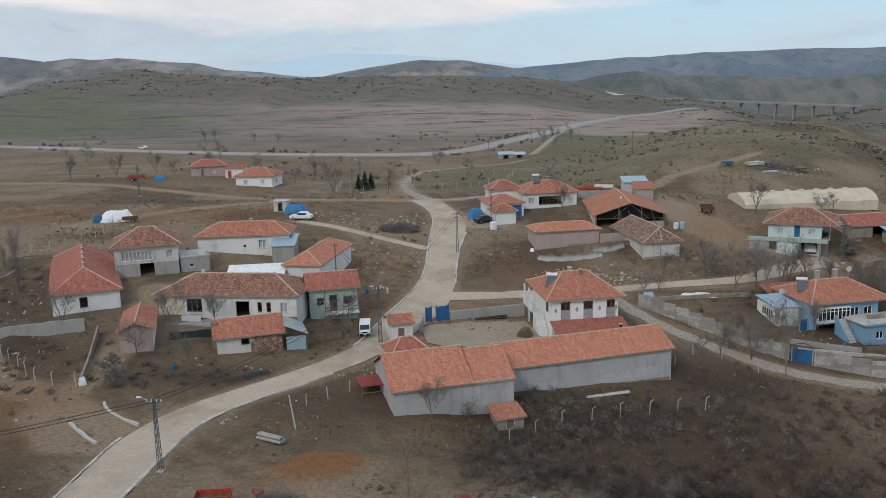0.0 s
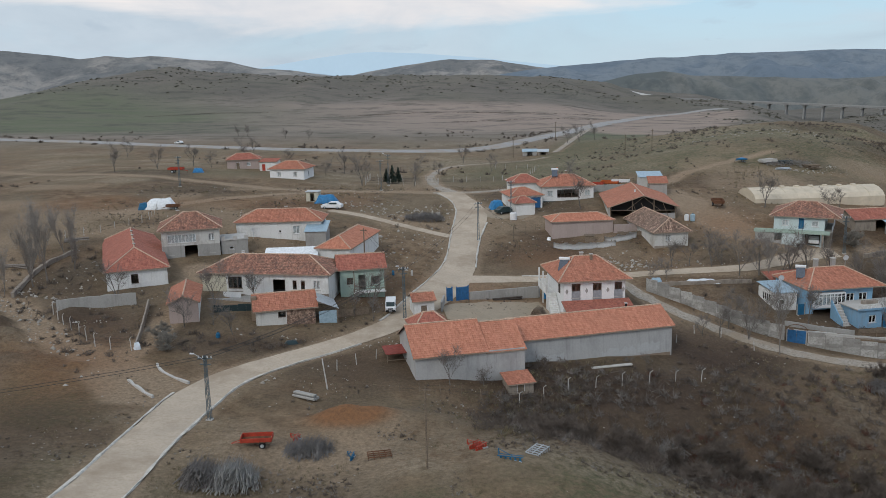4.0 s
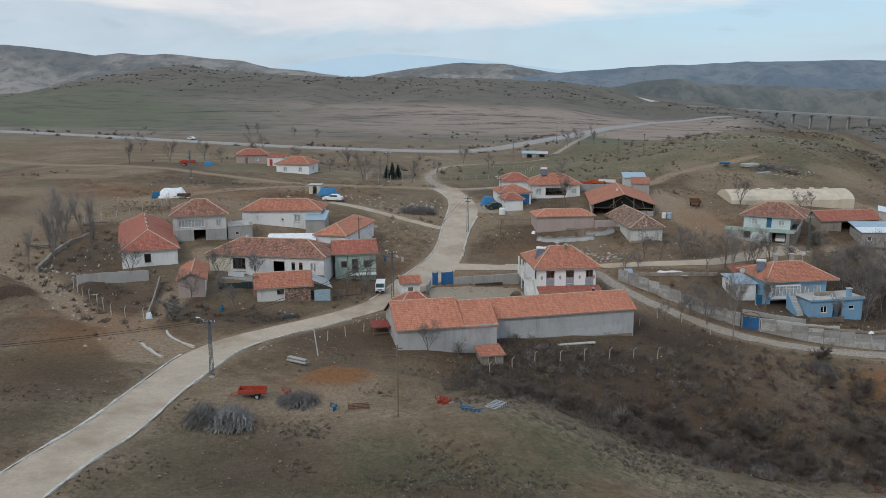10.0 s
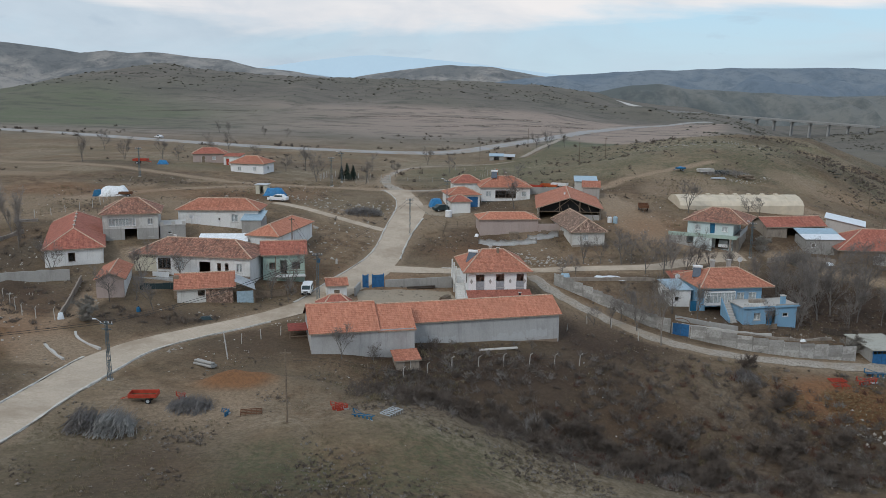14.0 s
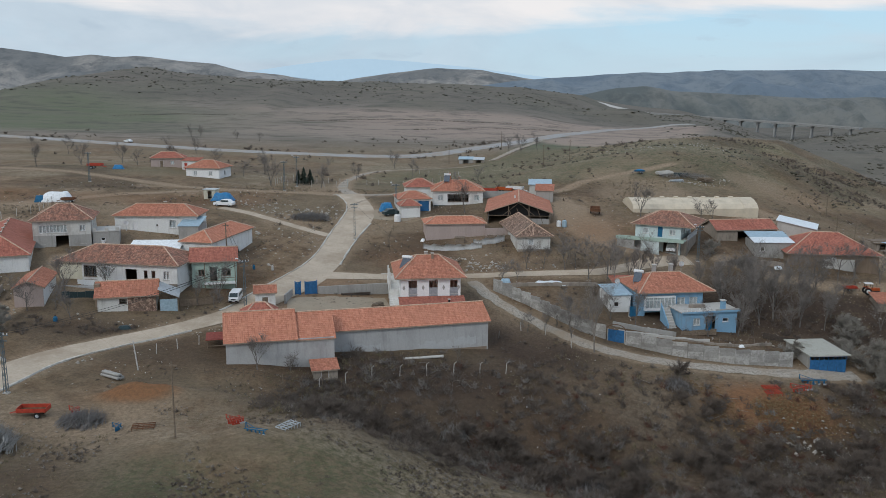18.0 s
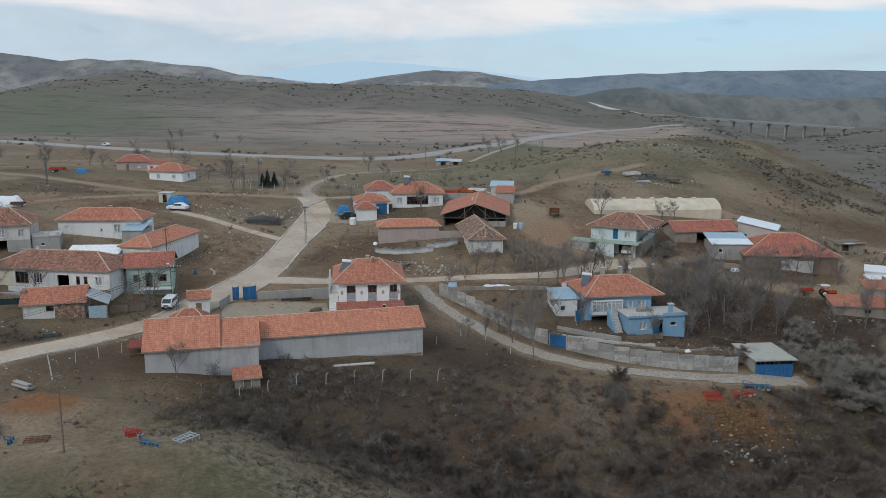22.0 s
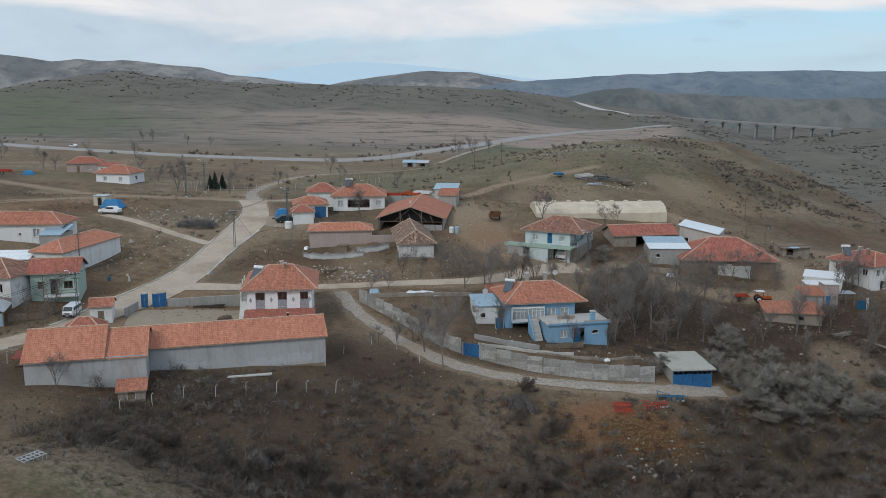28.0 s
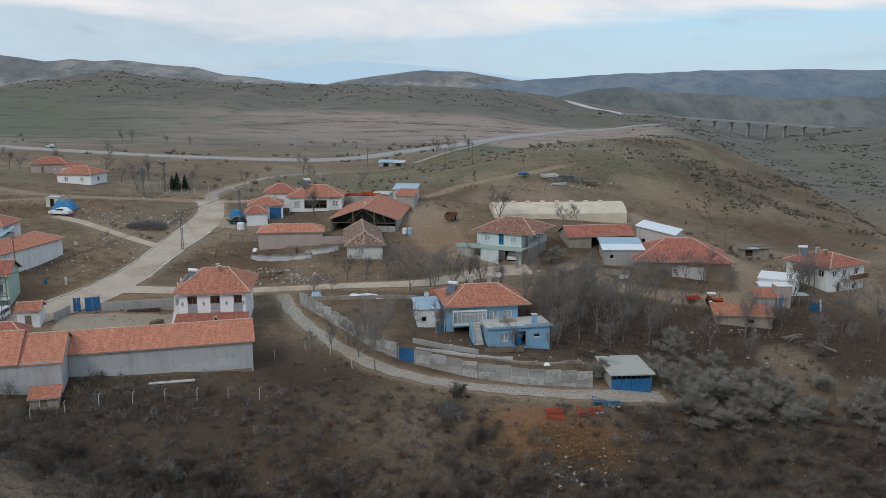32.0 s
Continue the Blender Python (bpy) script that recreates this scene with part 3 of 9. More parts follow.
    dirt = np.maximum(dirt, 0.6 * smooth(0.15, 0.6, vnoise(x, y, 12, 37)) * smooth(108, 125, y) * smooth(240, 205, y))
    bare = spot(-18, 59, 9, 7) + spot(-43, 82, 7, 8) + 0.6 * spot(-40, 63, 4, 12)
    humus = np.clip(0.55 * bare + 1.3 * spot(31, 112, 10, 9) + 0.6 * spot(-14, 100, 12, 7) + 0.7 * spot(-48, 112, 7, 7) + 0.8 * spot(12, 101, 16, 5) + 0.7 * spot(-30, 107, 13, 4) + 0.74 * gully + 0.5 * spot(10, 150, 9, 7) + 0.7 * spot(75, 130, 24, 13) + 0.7 * spot(100, 125, 18, 12) + 0.5 * spot(-62, 130, 14, 16)
                    + 0.4 * spot(-50, 62, 9, 18) + 0.5 * smooth(0.1, 0.6, vnoise(x, y, 18, 38)) * smooth(330, 250, y) * (1 - 0.8 * brow) + 0.6 * spot(-58, 105, 16, 16) * smooth(-0.2, 0.4, vnoise(x, y, 5, 59)) + 0.40 * rill * smooth(-0.5, 0.2, vnoise(x, y, 13, 54)) + 0.5 * spot(60, 135, 30, 20), 0, 1)
    faces = []
    nx, ny = len(xs), len(ys)
    i = np.arange((ny - 1) * (nx - 1))
    a = (i // (nx - 1)) * nx + i % (nx - 1)
    quads = np.stack([a, a + 1, a + 1 + nx, a + nx], 1)
    me = bpy.data.meshes.new("ground")
    me.vertices.add(len(x))
    me.vertices.foreach_set("co", np.stack([x, y, z], 1).ravel())
    me.loops.add(quads.size)
    me.loops.foreach_set("vertex_index", quads.ravel())
    me.polygons.add(len(quads))
    me.polygons.foreach_set("loop_start", np.arange(len(quads)) * 4)
    me.polygons.foreach_set("use_smooth", np.ones(len(quads), bool))
    me.update(calc_edges=True)
    for name, cols in (("cover", (green, straw, clay, dirt)), ("soil", (humus, gully, smooth(330, 470, y), np.maximum(smooth(700, 800, y + 40 * n3) * smooth(-900, -700, x), 0.95 * smooth(120, 190, x - 0.22 * (y - 300)))))):
        at = me.attributes.new(name, "FLOAT_COLOR", "POINT")
        at.data.foreach_set("color", np.clip(np.stack(cols, 1), 0, 1).ravel())
    ob = new("ground", me)
    me.materials.append(ground_material())
    return tagged(ob, "brown winter earth with dry grass and green patches", "ground", kind="structure")


def ground_material():
    m = Mat("winter_ground", 0.95)
    g, s, c, d = m.attr("cover")
    h, gu, fa, up = m.attr("soil")
    fine, mid, big = m.noise(2.6, 8, 0.72), m.noise(0.42, 8, 0.68), m.noise(0.055, 7, 0.64)
    grit, clump = m.noise(8.0, 6, 0.78), m.noise(1.1, 8, 0.74)
    col = m.ramp(mid, (0.34, (0.106, 0.067, 0.038)), (0.50, (0.182, 0.120, 0.071)), (0.66, (0.265, 0.186, 0.116)))
    col = m.mix(m.ramp(big, (0.42, 0.0), (0.56, 0.75)), col, (0.178, 0.136, 0.088))
    col = m.mix(m.ramp(m.noise(0.11, 6, 0.6), (0.54, 0.0), (0.68, 0.6)), col, (0.088, 0.060, 0.038))
    sf = m.math("MULTIPLY", s, m.ramp(clump, (0.40, 0.0), (0.55, 1.0)))
    col = m.mix(sf, col, (0.305, 0.245, 0.172))
    gf = m.math("MULTIPLY", g, m.ramp(clump, (0.38, 1.0), (0.60, 0.20)))
    col = m.mix(gf, col, (0.098, 0.105, 0.054))
    hf = m.math("MULTIPLY", h, m.ramp(mid, (0.30, 0.8), (0.65, 1.0)))
    col = m.mix(hf, col, (0.058, 0.038, 0.027))
    col = m.mix(m.math("MULTIPLY", d, m.ramp(fine, (0.30, 0.75), (0.55, 1.0))), col, (0.305, 0.226, 0.152))
    col = m.mix(m.math("MULTIPLY", c, m.ramp(fine, (0.3, 0.75), (0.6, 1.0))), col, (0.232, 0.110, 0.050))
    # far fields: grey-green pasture on the slope, bare ploughland below, colours greyed for haze
    long_, plots = m.noise(0.012, 7, 0.66, stretch=(0.8, 1.1, 1.0)), m.noise(0.05, 8, 0.72, stretch=(0.7, 1.1, 1.0))
    field = m.mix(m.ramp(long_, (0.40, 0.0), (0.58, 1.0)), (0.160, 0.142, 0.116), (0.245, 0.205, 0.172))
    field = m.mix(m.math("MULTIPLY", up, m.ramp(long_, (0.35, 1.0), (0.62, 0.75))), field, (0.136, 0.122, 0.102))
    field = m.mix(m.math("MULTIPLY", m.math("MULTIPLY", g, 0.95), m.ramp(long_, (0.35, 0.4), (0.55, 1.0))), field, (0.112, 0.128, 0.075))
    field = m.mix(m.math("MULTIPLY", c, 2.0), field, (0.300, 0.236, 0.195))
    field = m.mix(m.ramp(plots, (0.38, 0.75), (0.50, 0.0)), field, (0.080, 0.076, 0.062))
    field = m.mix(m.ramp(plots, (0.60, 0.0), (0.74, 0.35)), field, (0.30, 0.27, 0.22))
    col = m.mix(0.5, col, m.ramp(fine, (0.36, (0.50, 0.49, 0.48)), (0.50, (0.97, 0.97, 0.97)), (0.64, (1.45, 1.42, 1.4))), "MULTIPLY")
    col = m.mix(m.ramp(grit, (0.36, 0.40), (0.45, 0.0)), col, (0.046, 0.034, 0.028))
    col = m.mix(m.ramp(grit, (0.62, 0.0), (0.74, 0.28)), col, (0.36, 0.30, 0.23))
    m.color(m.mix(fa, col, field))
    m.bump(m.math("ADD", m.math("MULTIPLY", fine, 0.7), m.math("MULTIPLY", grit, 0.3)), 1.0, 0.25)
    return m.m


def path_points(line, step):
    """Even points along a polyline of (x, y, width), eased at its bends."""
    p = np.array(line, float)
    for _ in range(3):
        q = [p[0]]
        for a, b in zip(p, p[1:]):
            q += [a * 0.75 + b * 0.25, a * 0.25 + b * 0.75]
        p = np.array(q + [p[-1]])
    s = np.r_[0, np.cumsum(np.hypot(*np.diff(p[:, :2], axis=0).T))]
    u = np.linspace(0, s[-1], max(2, int(s[-1] / step)))
    return np.stack([np.interp(u, s, p[:, k]) for k in range(3)], 1), u


def strip_mesh(name, pts, us, offsets, lift, material, wob=0.0):
    """A ribbon on the ground: offsets are rows (side share of the width, metres added, height) across it."""
    d = np.gradient(pts[:, :2], axis=0)
    d /= np.linalg.norm(d, axis=1)[:, None]
    nrm = np.stack([-d[:, 1], d[:, 0]], 1)
    n, k = len(pts), len(offsets)
    co = np.zeros((n, k, 3))
    for j, (share, add, h) in enumerate(offsets):
        edge = pts[:, 2] / 2 * share + add + wob * share * vnoise(us, us * 0 + j * 3.1, 1.7, 41)
        co[:, j, :2] = pts[:, :2] + nrm * edge[:, None]
        co[:, j, 2] = h + lift
    co[:, :, 2] += ground_z(co[:, :, 0].ravel(), co[:, :, 1].ravel()).reshape(n, k)
    quads = [(i * k + j, i * k + j + 1, (i + 1) * k + j + 1, (i + 1) * k + j) for i in range(n - 1) for j in range(k - 1)]
    me = bpy.data.meshes.new(name)
    me.from_pydata(co.reshape(-1, 3).tolist(), [], [q[::-1] for q in quads])
    uv = me.uv_layers.new(name="UVMap")
    for poly in me.polygons:
        for li in poly.loop_indices:
            v = me.loops[li].vertex_index
            uv.data[li].uv = (offsets[v % k][0] * 2, us[v // k])
    me.materials.append(material)
    return me


def road_material(name, base, dark, joints, gravel=0.0):
    m = Mat(name, 0.92)
    mid, fine = m.noise(0.35, 6, 0.65), m.noise(3.5, 7, 0.7)
    col = m.mix(m.ramp(mid, (0.35, 0.0), (0.65, 1.0)), tuple(v * 0.85 for v in base), base)
    col = m.mix(m.ramp(fine, (0.36, 0.55 + gravel * 0.4), (0.55, 0.0)), col, dark)
    mud = m.noise(0.16, 6, 0.7)
    col = m.mix(m.ramp(mud, (0.46, 0.0), (0.66, 0.8)), col, (0.32, 0.25, 0.18))
    if joints:
        sep = m.n.new("ShaderNodeSeparateXYZ")
        m.l.new(m.tc.outputs["UV"], sep.inputs[0])
        fr = m.math("FRACT", m.math("DIVIDE", sep.outputs[1], 5.0), 0)
        col = m.mix(m.math("MULTIPLY", m.math("LESS_THAN", fr, 0.02), 0.5), col, dark)
    m.color(col).bump(fine, 0.4 + gravel, 0.03 + 0.05 * gravel)
    return m.m


M_ROAD = road_material("worn_concrete_road", (0.53, 0.44, 0.345), (0.38, 0.305, 0.225), True)
M_GRAVEL = road_material("pale_gravel", (0.44, 0.39, 0.33), (0.17, 0.145, 0.115), False, 0.9)
M_YARD = road_material("trodden_yard", (0.36, 0.30, 0.225), (0.25, 0.205, 0.15), False, 0.2)
M_ASPHALT = road_material("grey_asphalt", (0.36, 0.355, 0.35), (0.28, 0.275, 0.27), False)
M_KERB = plain("kerb_concrete", (0.54, 0.51, 0.46), 0.9, vary=0.3, scale=2.0)

build_ground()
FLAT = [(-1, 0, 0), (-0.5, 0, 0.02), (0, 0, 0.03), (0.5, 0, 0.02), (1, 0, 0)]
BANKED = [(-1, -4.0, -2.2), (-1, 0, 0), (0, 0, 0.08), (1, 0, 0), (1, 4.0, -2.2)]
for road_name, road_line, road_mat, road_lift, road_label in (
    ("road", MAIN_ROAD, M_ROAD, 0.07, "worn pale concrete village road"), ("road", BACK_ROAD, M_ROAD, 0.062, "narrow pale concrete back road"),
    ("road", WEST_LANE, M_ROAD, 0.055, "narrow pale concrete lane"), ("road", CROSS_TRACK, M_GRAVEL, 0.05, "pale gravel track to the farmyard"), ("road", [(x, y, w * 0.7) for x, y, w in NORTH_TRACK], M_GRAVEL, 0.09, "pale rutted track looping round a field"), ("road", SHED_TRACK, M_GRAVEL, 0.2, "pale track down to a shed"), ("road", LOWER_LANE, M_GRAVEL, 0.055, "pale gravel lane along a concrete wall"),
    ("highway", HIGHWAY, M_ASPHALT, 0.3, "grey asphalt highway across the valley"), ("highway", APPROACH, M_CONC_LIGHT, 1.2, "pale highway climbing behind the hill")):
    road_pts, road_us = path_points(road_line, 0.8 if road_name == "road" else 8.0)
    road = new(road_name, strip_mesh(road_name, road_pts, road_us, FLAT if road_name == "road" else BANKED, road_lift, road_mat, (0.10 if road_mat is M_ROAD else 0.32) if road_name == "road" else 0))
    tagged(road, road_label, "road", kind="structure")


fore_pts, fore_us = path_points(FORECOURT, 0.8)
tagged(new("forecourt_paving", strip_mesh("forecourt_paving", fore_pts, fore_us, FLAT, 0.05, M_YARD, 0.5)), "trodden pale forecourt beside the road", "pavement", kind="structure")
yard_pts, yard_us = path_points(YARD, 0.8)
tagged(new("yard_paving", strip_mesh("yard_paving", yard_pts, yard_us, FLAT, 0.09, M_YARD, 0.5)), "trodden pale gravel of the courtyard", "pavement", kind="structure")


def kerb(line, start, end, side):
    pts, us = path_points(line, 0.8)
    keep = (us >= start) & (us <= end)
    pts, us = pts[keep], us[keep]
    prof = [(side, 0.0, 0.0), (side, 0.0, 0.12), (side, 0.20 * side, 0.12), (side, 0.22 * side, -0.1)]
    if side < 0:
        prof = prof[::-1]
    tagged(new("kerb", strip_mesh("kerb", pts, us, prof, 0.05, M_KERB, 0.12)), "weathered concrete kerb along the road", "kerb", kind="structure")


kerb(MAIN_ROAD, 0, 62, 1)
kerb(MAIN_ROAD, 0, 86, -1)
kerb(MAIN_ROAD, 92, 178, 1)
kerb(MAIN_ROAD, 122, 150, -1)
kerb(BACK_ROAD, 9, 20, 1)


# ---- building kit ----
def thing(name, m, label, category, group=""):
    ob = new(name)
    ob.empty_display_size = 0.3
    ob.matrix_basis = m
    return tagged(ob, label, category, group)


def part(name, bm, material, parent, label="", shade=False):
    me = bpy.data.meshes.new(name)
    bm.normal_update()
    bm.to_mesh(me)
    bm.free()
    me.materials.append(material)
    if shade:
        me.polygons.foreach_set("use_smooth", np.ones(len(me.polygons), bool))
    ob = new(name, me)
    ob.parent = parent
    return tagged(ob, label)


def single(name, bm, material, m, label, category, group="", kind="", shade=False):
    me = bpy.data.meshes.new(name)
    bm.normal_update()
    bm.to_mesh(me)
    bm.free()
    me.materials.append(material)
    if shade:
        me.polygons.foreach_set("use_smooth", np.ones(len(me.polygons), bool))
    ob = new(name, me)
    ob.matrix_basis = m
    return tagged(ob, label, category, group, kind)


def box(bm, x0, x1, y0, y1, z0, z1):
    v = [bm.verts.new(p) for p in ((x0, y0, z0), (x1, y0, z0), (x1, y1, z0), (x0, y1, z0), (x0, y0, z1), (x1, y0, z1), (x1, y1, z1), (x0, y1, z1))]
    for f in ((3, 2, 1, 0), (4, 5, 6, 7), (0, 1, 5, 4), (1, 2, 6, 5), (2, 3, 7, 6), (3, 0, 4, 7)):
        bm.faces.new([v[i] for i in f])
    return bm


def boxes(*rows):
    bm = bmesh.new()
    for r in rows:
        box(bm, *r)
    return bm


def prism(bm, outline, axis_dir, a, b):
    """An outline of (u, v) pushed along an axis: 'x' (u=y, v=z), 'y' (u=x, v=z) or 'z' (u=x, v=y)."""
    def at(u, v, w):
        return {"x": (w, u, v), "y": (u, w, v), "z": (u, v, w)}[axis_dir]

    lo, hi = [bm.verts.new(at(u, v, a)) for u, v in outline], [bm.verts.new(at(u, v, b)) for u, v in outline]
    n = len(outline)
    bm.faces.new(lo)
    bm.faces.new(hi[::-1])
    for i in range(n):
        bm.faces.new((lo[i], hi[i], hi[(i + 1) % n], lo[(i + 1) % n]))
    bmesh.ops.recalc_face_normals(bm, faces=bm.faces)
    return bm


def tube(bm, p, q, r0, r1=None, n=6, cap=True):
    p, q = Vector(p), Vector(q)
    r1 = r0 if r1 is None else r1
    d = (q - p).normalized()
    s = d.orthogonal().normalized()
    t = d.cross(s)
    a = [bm.verts.new(p + (s * math.cos(2 * math.pi * i / n) + t * math.sin(2 * math.pi * i / n)) * r0) for i in range(n)]
    b = [bm.verts.new(q + (s * math.cos(2 * math.pi * i / n) + t * math.sin(2 * math.pi * i / n)) * r1) for i in range(n)]
    for i in range(n):
        bm.faces.new((a[i], a[(i + 1) % n], b[(i + 1) % n], b[i]))
    if cap:
        bm.faces.new(a[::-1])
        bm.faces.new(b)
    return bm


def tubes(*rows, n=6):
    bm = bmesh.new()
    for p, q, r in rows:
        tube(bm, p, q, r, n=n)
    return bm


def blob(bm, c, r, rough=0.2, seed=0, flat=1.0):
    """A lumpy stone or bundle."""
    res = bmesh.ops.create_icosphere(bm, subdivisions=1, radius=1.0)
    for v in res["verts"]:
        k = 1 + rough * noise.noise(v.co * 1.7 + Vector((seed * 3.1, seed * 1.7, seed)))
        v.co = Vector((v.co.x * r[0] * k + c[0], v.co.y * r[1] * k + c[1], v.co.z * r[2] * k * flat + c[2]))
    return bm


SIDES = {"front": ((0, 0), (1, 0)), "right": ((1, 0), (1, 1)), "back": ((1, 1), (0, 1)), "left": ((0, 1), (0, 0))}


def wall_part(parent, name, p, q, z0, z1, thick, holes, material, label=""):
    """A wall from p to q (outer face, the outside to the right of p->q), with openings cut right through. holes: (u0, u1, v0, v1)."""
    p, q = Vector((*p, 0)), Vector((*q, 0))
    d = (q - p).normalized()
    inn = Vector((-d.y, d.x, 0))
    length = (q - p).length
    us = sorted({0.0, length, *[min(max(h[k], 0), length) for h in holes for k in (0, 1)]})
    zs = sorted({z0, z1, *[min(max(h[k], z0), z1) for h in holes for k in (2, 3)]})
    bm = bmesh.new()
    for a, b in zip(us, us[1:]):
        run = None
        cells = []
        for c, e in zip(zs, zs[1:]):
            mid = ((a + b) / 2, (c + e) / 2)
            if any(h[0] < mid[0] < h[1] and h[2] < mid[1] < h[3] for h in holes):
                run = None
            elif run:
                run[1] = e
            else:
                run = [c, e]
                cells.append(run)
        for c, e in cells:
            v = [bm.verts.new(p + d * u + inn * w + Vector((0, 0, z))) for u, w, z in
                 ((a, 0, c), (b, 0, c), (b, thick, c), (a, thick, c), (a, 0, e), (b, 0, e), (b, thick, e), (a, thick, e))]
            for f in ((3, 2, 1, 0), (4, 5, 6, 7), (0, 1, 5, 4), (1, 2, 6, 5), (2, 3, 7, 6), (3, 0, 4, 7)):
                bm.faces.new([v[i] for i in f])
    bmesh.ops.remove_doubles(bm, verts=bm.verts, dist=0.001)
    return part(name, bm, material, parent, label)


def local_frame(p, q):
    p, q = Vector((*p, 0)), Vector((*q, 0))
    d = (q - p).normalized()
    return Matrix((((d.x), -d.y, 0, p.x), ((d.y), d.x, 0, p.y), (0, 0, 1, 0), (0, 0, 0, 1)))


def moved(bm, m):
    bmesh.ops.transform(bm, matrix=m, verts=bm.verts)
    return bm


def add_window(parent, m, u0, u1, v0, v1, bars=1, frame_mat=None, sill=True, depth=0.08):
    """A framed window in an opening, in wall coordinates (x along, y inwards)."""
    frame_mat = frame_mat or M_FRAME
    f = 0.09
    rows = [(u0, u1, depth, depth + 0.07, v0, v0 + f), (u0, u1, depth, depth + 0.07, v1 - f, v1), (u0, u0 + f, depth, depth + 0.07, v0 + f, v1 - f), (u1 - f, u1, depth, depth + 0.07, v0 + f, v1 - f)]
    for k in range(bars):
        c = u0 + (u1 - u0) * (k + 1) / (bars + 1)
        rows.append((c - 0.05, c + 0.05, depth, depth + 0.068, v0 + f, v1 - f))
    win = part("window", moved(boxes(*rows), m), frame_mat, parent)
    for k in range(bars + 1):
        a = u0 + (u1 - u0) * k / (bars + 1) + 0.04
        b = u0 + (u1 - u0) * (k + 1) / (bars + 1) - 0.04
        part("pane", moved(boxes((a, b, depth + 0.025, depth + 0.04, v0 + f, v1 - f)), m), M_GLASS, win).visible_shadow = False
    if bars >= 1 and frame_mat is M_FRAME:
        part("curtain", moved(boxes((u0 + 0.03, u1 - 0.03, depth + 0.14, depth + 0.15, v0, v1)), m), M_PLASTIC_WHITE, win, "white net curtain behind the glass")
    if sill:
        part("sill", moved(boxes((u0 - 0.08, u1 + 0.08, -0.07, depth, v0 - 0.07, v0 - 0.004)), m), M_CONC_LIGHT, win)
    return win


def add_door(parent, m, u0, u1, v0, v1, material, label=""):
    door = part("door", moved(boxes((u0 + 0.05, u1 - 0.05, 0.10, 0.15, v0, v1 - 0.05)), m), material, parent, label)
    part("door_frame", moved(boxes((u0, u0 + 0.05, 0.05, 0.17, v0, v1), (u1 - 0.05, u1, 0.05, 0.17, v0, v1), (u0 + 0.05, u1 - 0.05, 0.05, 0.17, v1 - 0.05, v1)), m), M_FRAME, door)
    part("handle", moved(boxes((u1 - 0.20, u1 - 0.10, 0.06, 0.10, v0 + 0.98, v0 + 1.03)), m), M_STEEL, door)
    return door


def slope(bm, uv, e0, e1, t1, t0, step=0.36, lift=0.028):
    """One roof plane in tile courses, from the eave e0-e1 up to t0-t1."""
    e0, e1, t0, t1 = (Vector(p) for p in (e0, e1, t0, t1))
    nrm = (e1 - e0).cross(((t0 + t1) / 2) - ((e0 + e1) / 2)).normalized()
    if nrm.z < 0:
        nrm = -nrm
    ud = (e1 - e0).normalized()
    length = ((t0 + t1) / 2 - (e0 + e1) / 2).length
    n = max(1, round(length / step))
    slant = ((t0 + t1) / 2 - (e0 + e1) / 2).normalized()
    slant = (slant - ud * slant.dot(ud)).normalized()

    def face(vs):
        vs = [v for k, v in enumerate(vs) if (v - vs[k - 1]).length > 1e-4]
        if len(vs) < 3:
            return
        f = bm.faces.new([bm.verts.new(v) for v in vs])
        for lp in f.loops:
            r = lp.vert.co - e0
            lp[uv].uv = (r.dot(ud), r.dot(slant))

    for i in range(n):
        a, b = i / n, (i + 1) / n
        l0, l1, u0, u1 = e0.lerp(t0, a), e1.lerp(t1, a), e0.lerp(t0, b), e1.lerp(t1, b)
        face([l0 + nrm * lift, l1 + nrm * lift, u1, u0])
        face([l0, l1, l1 + nrm * lift, l0 + nrm * lift])


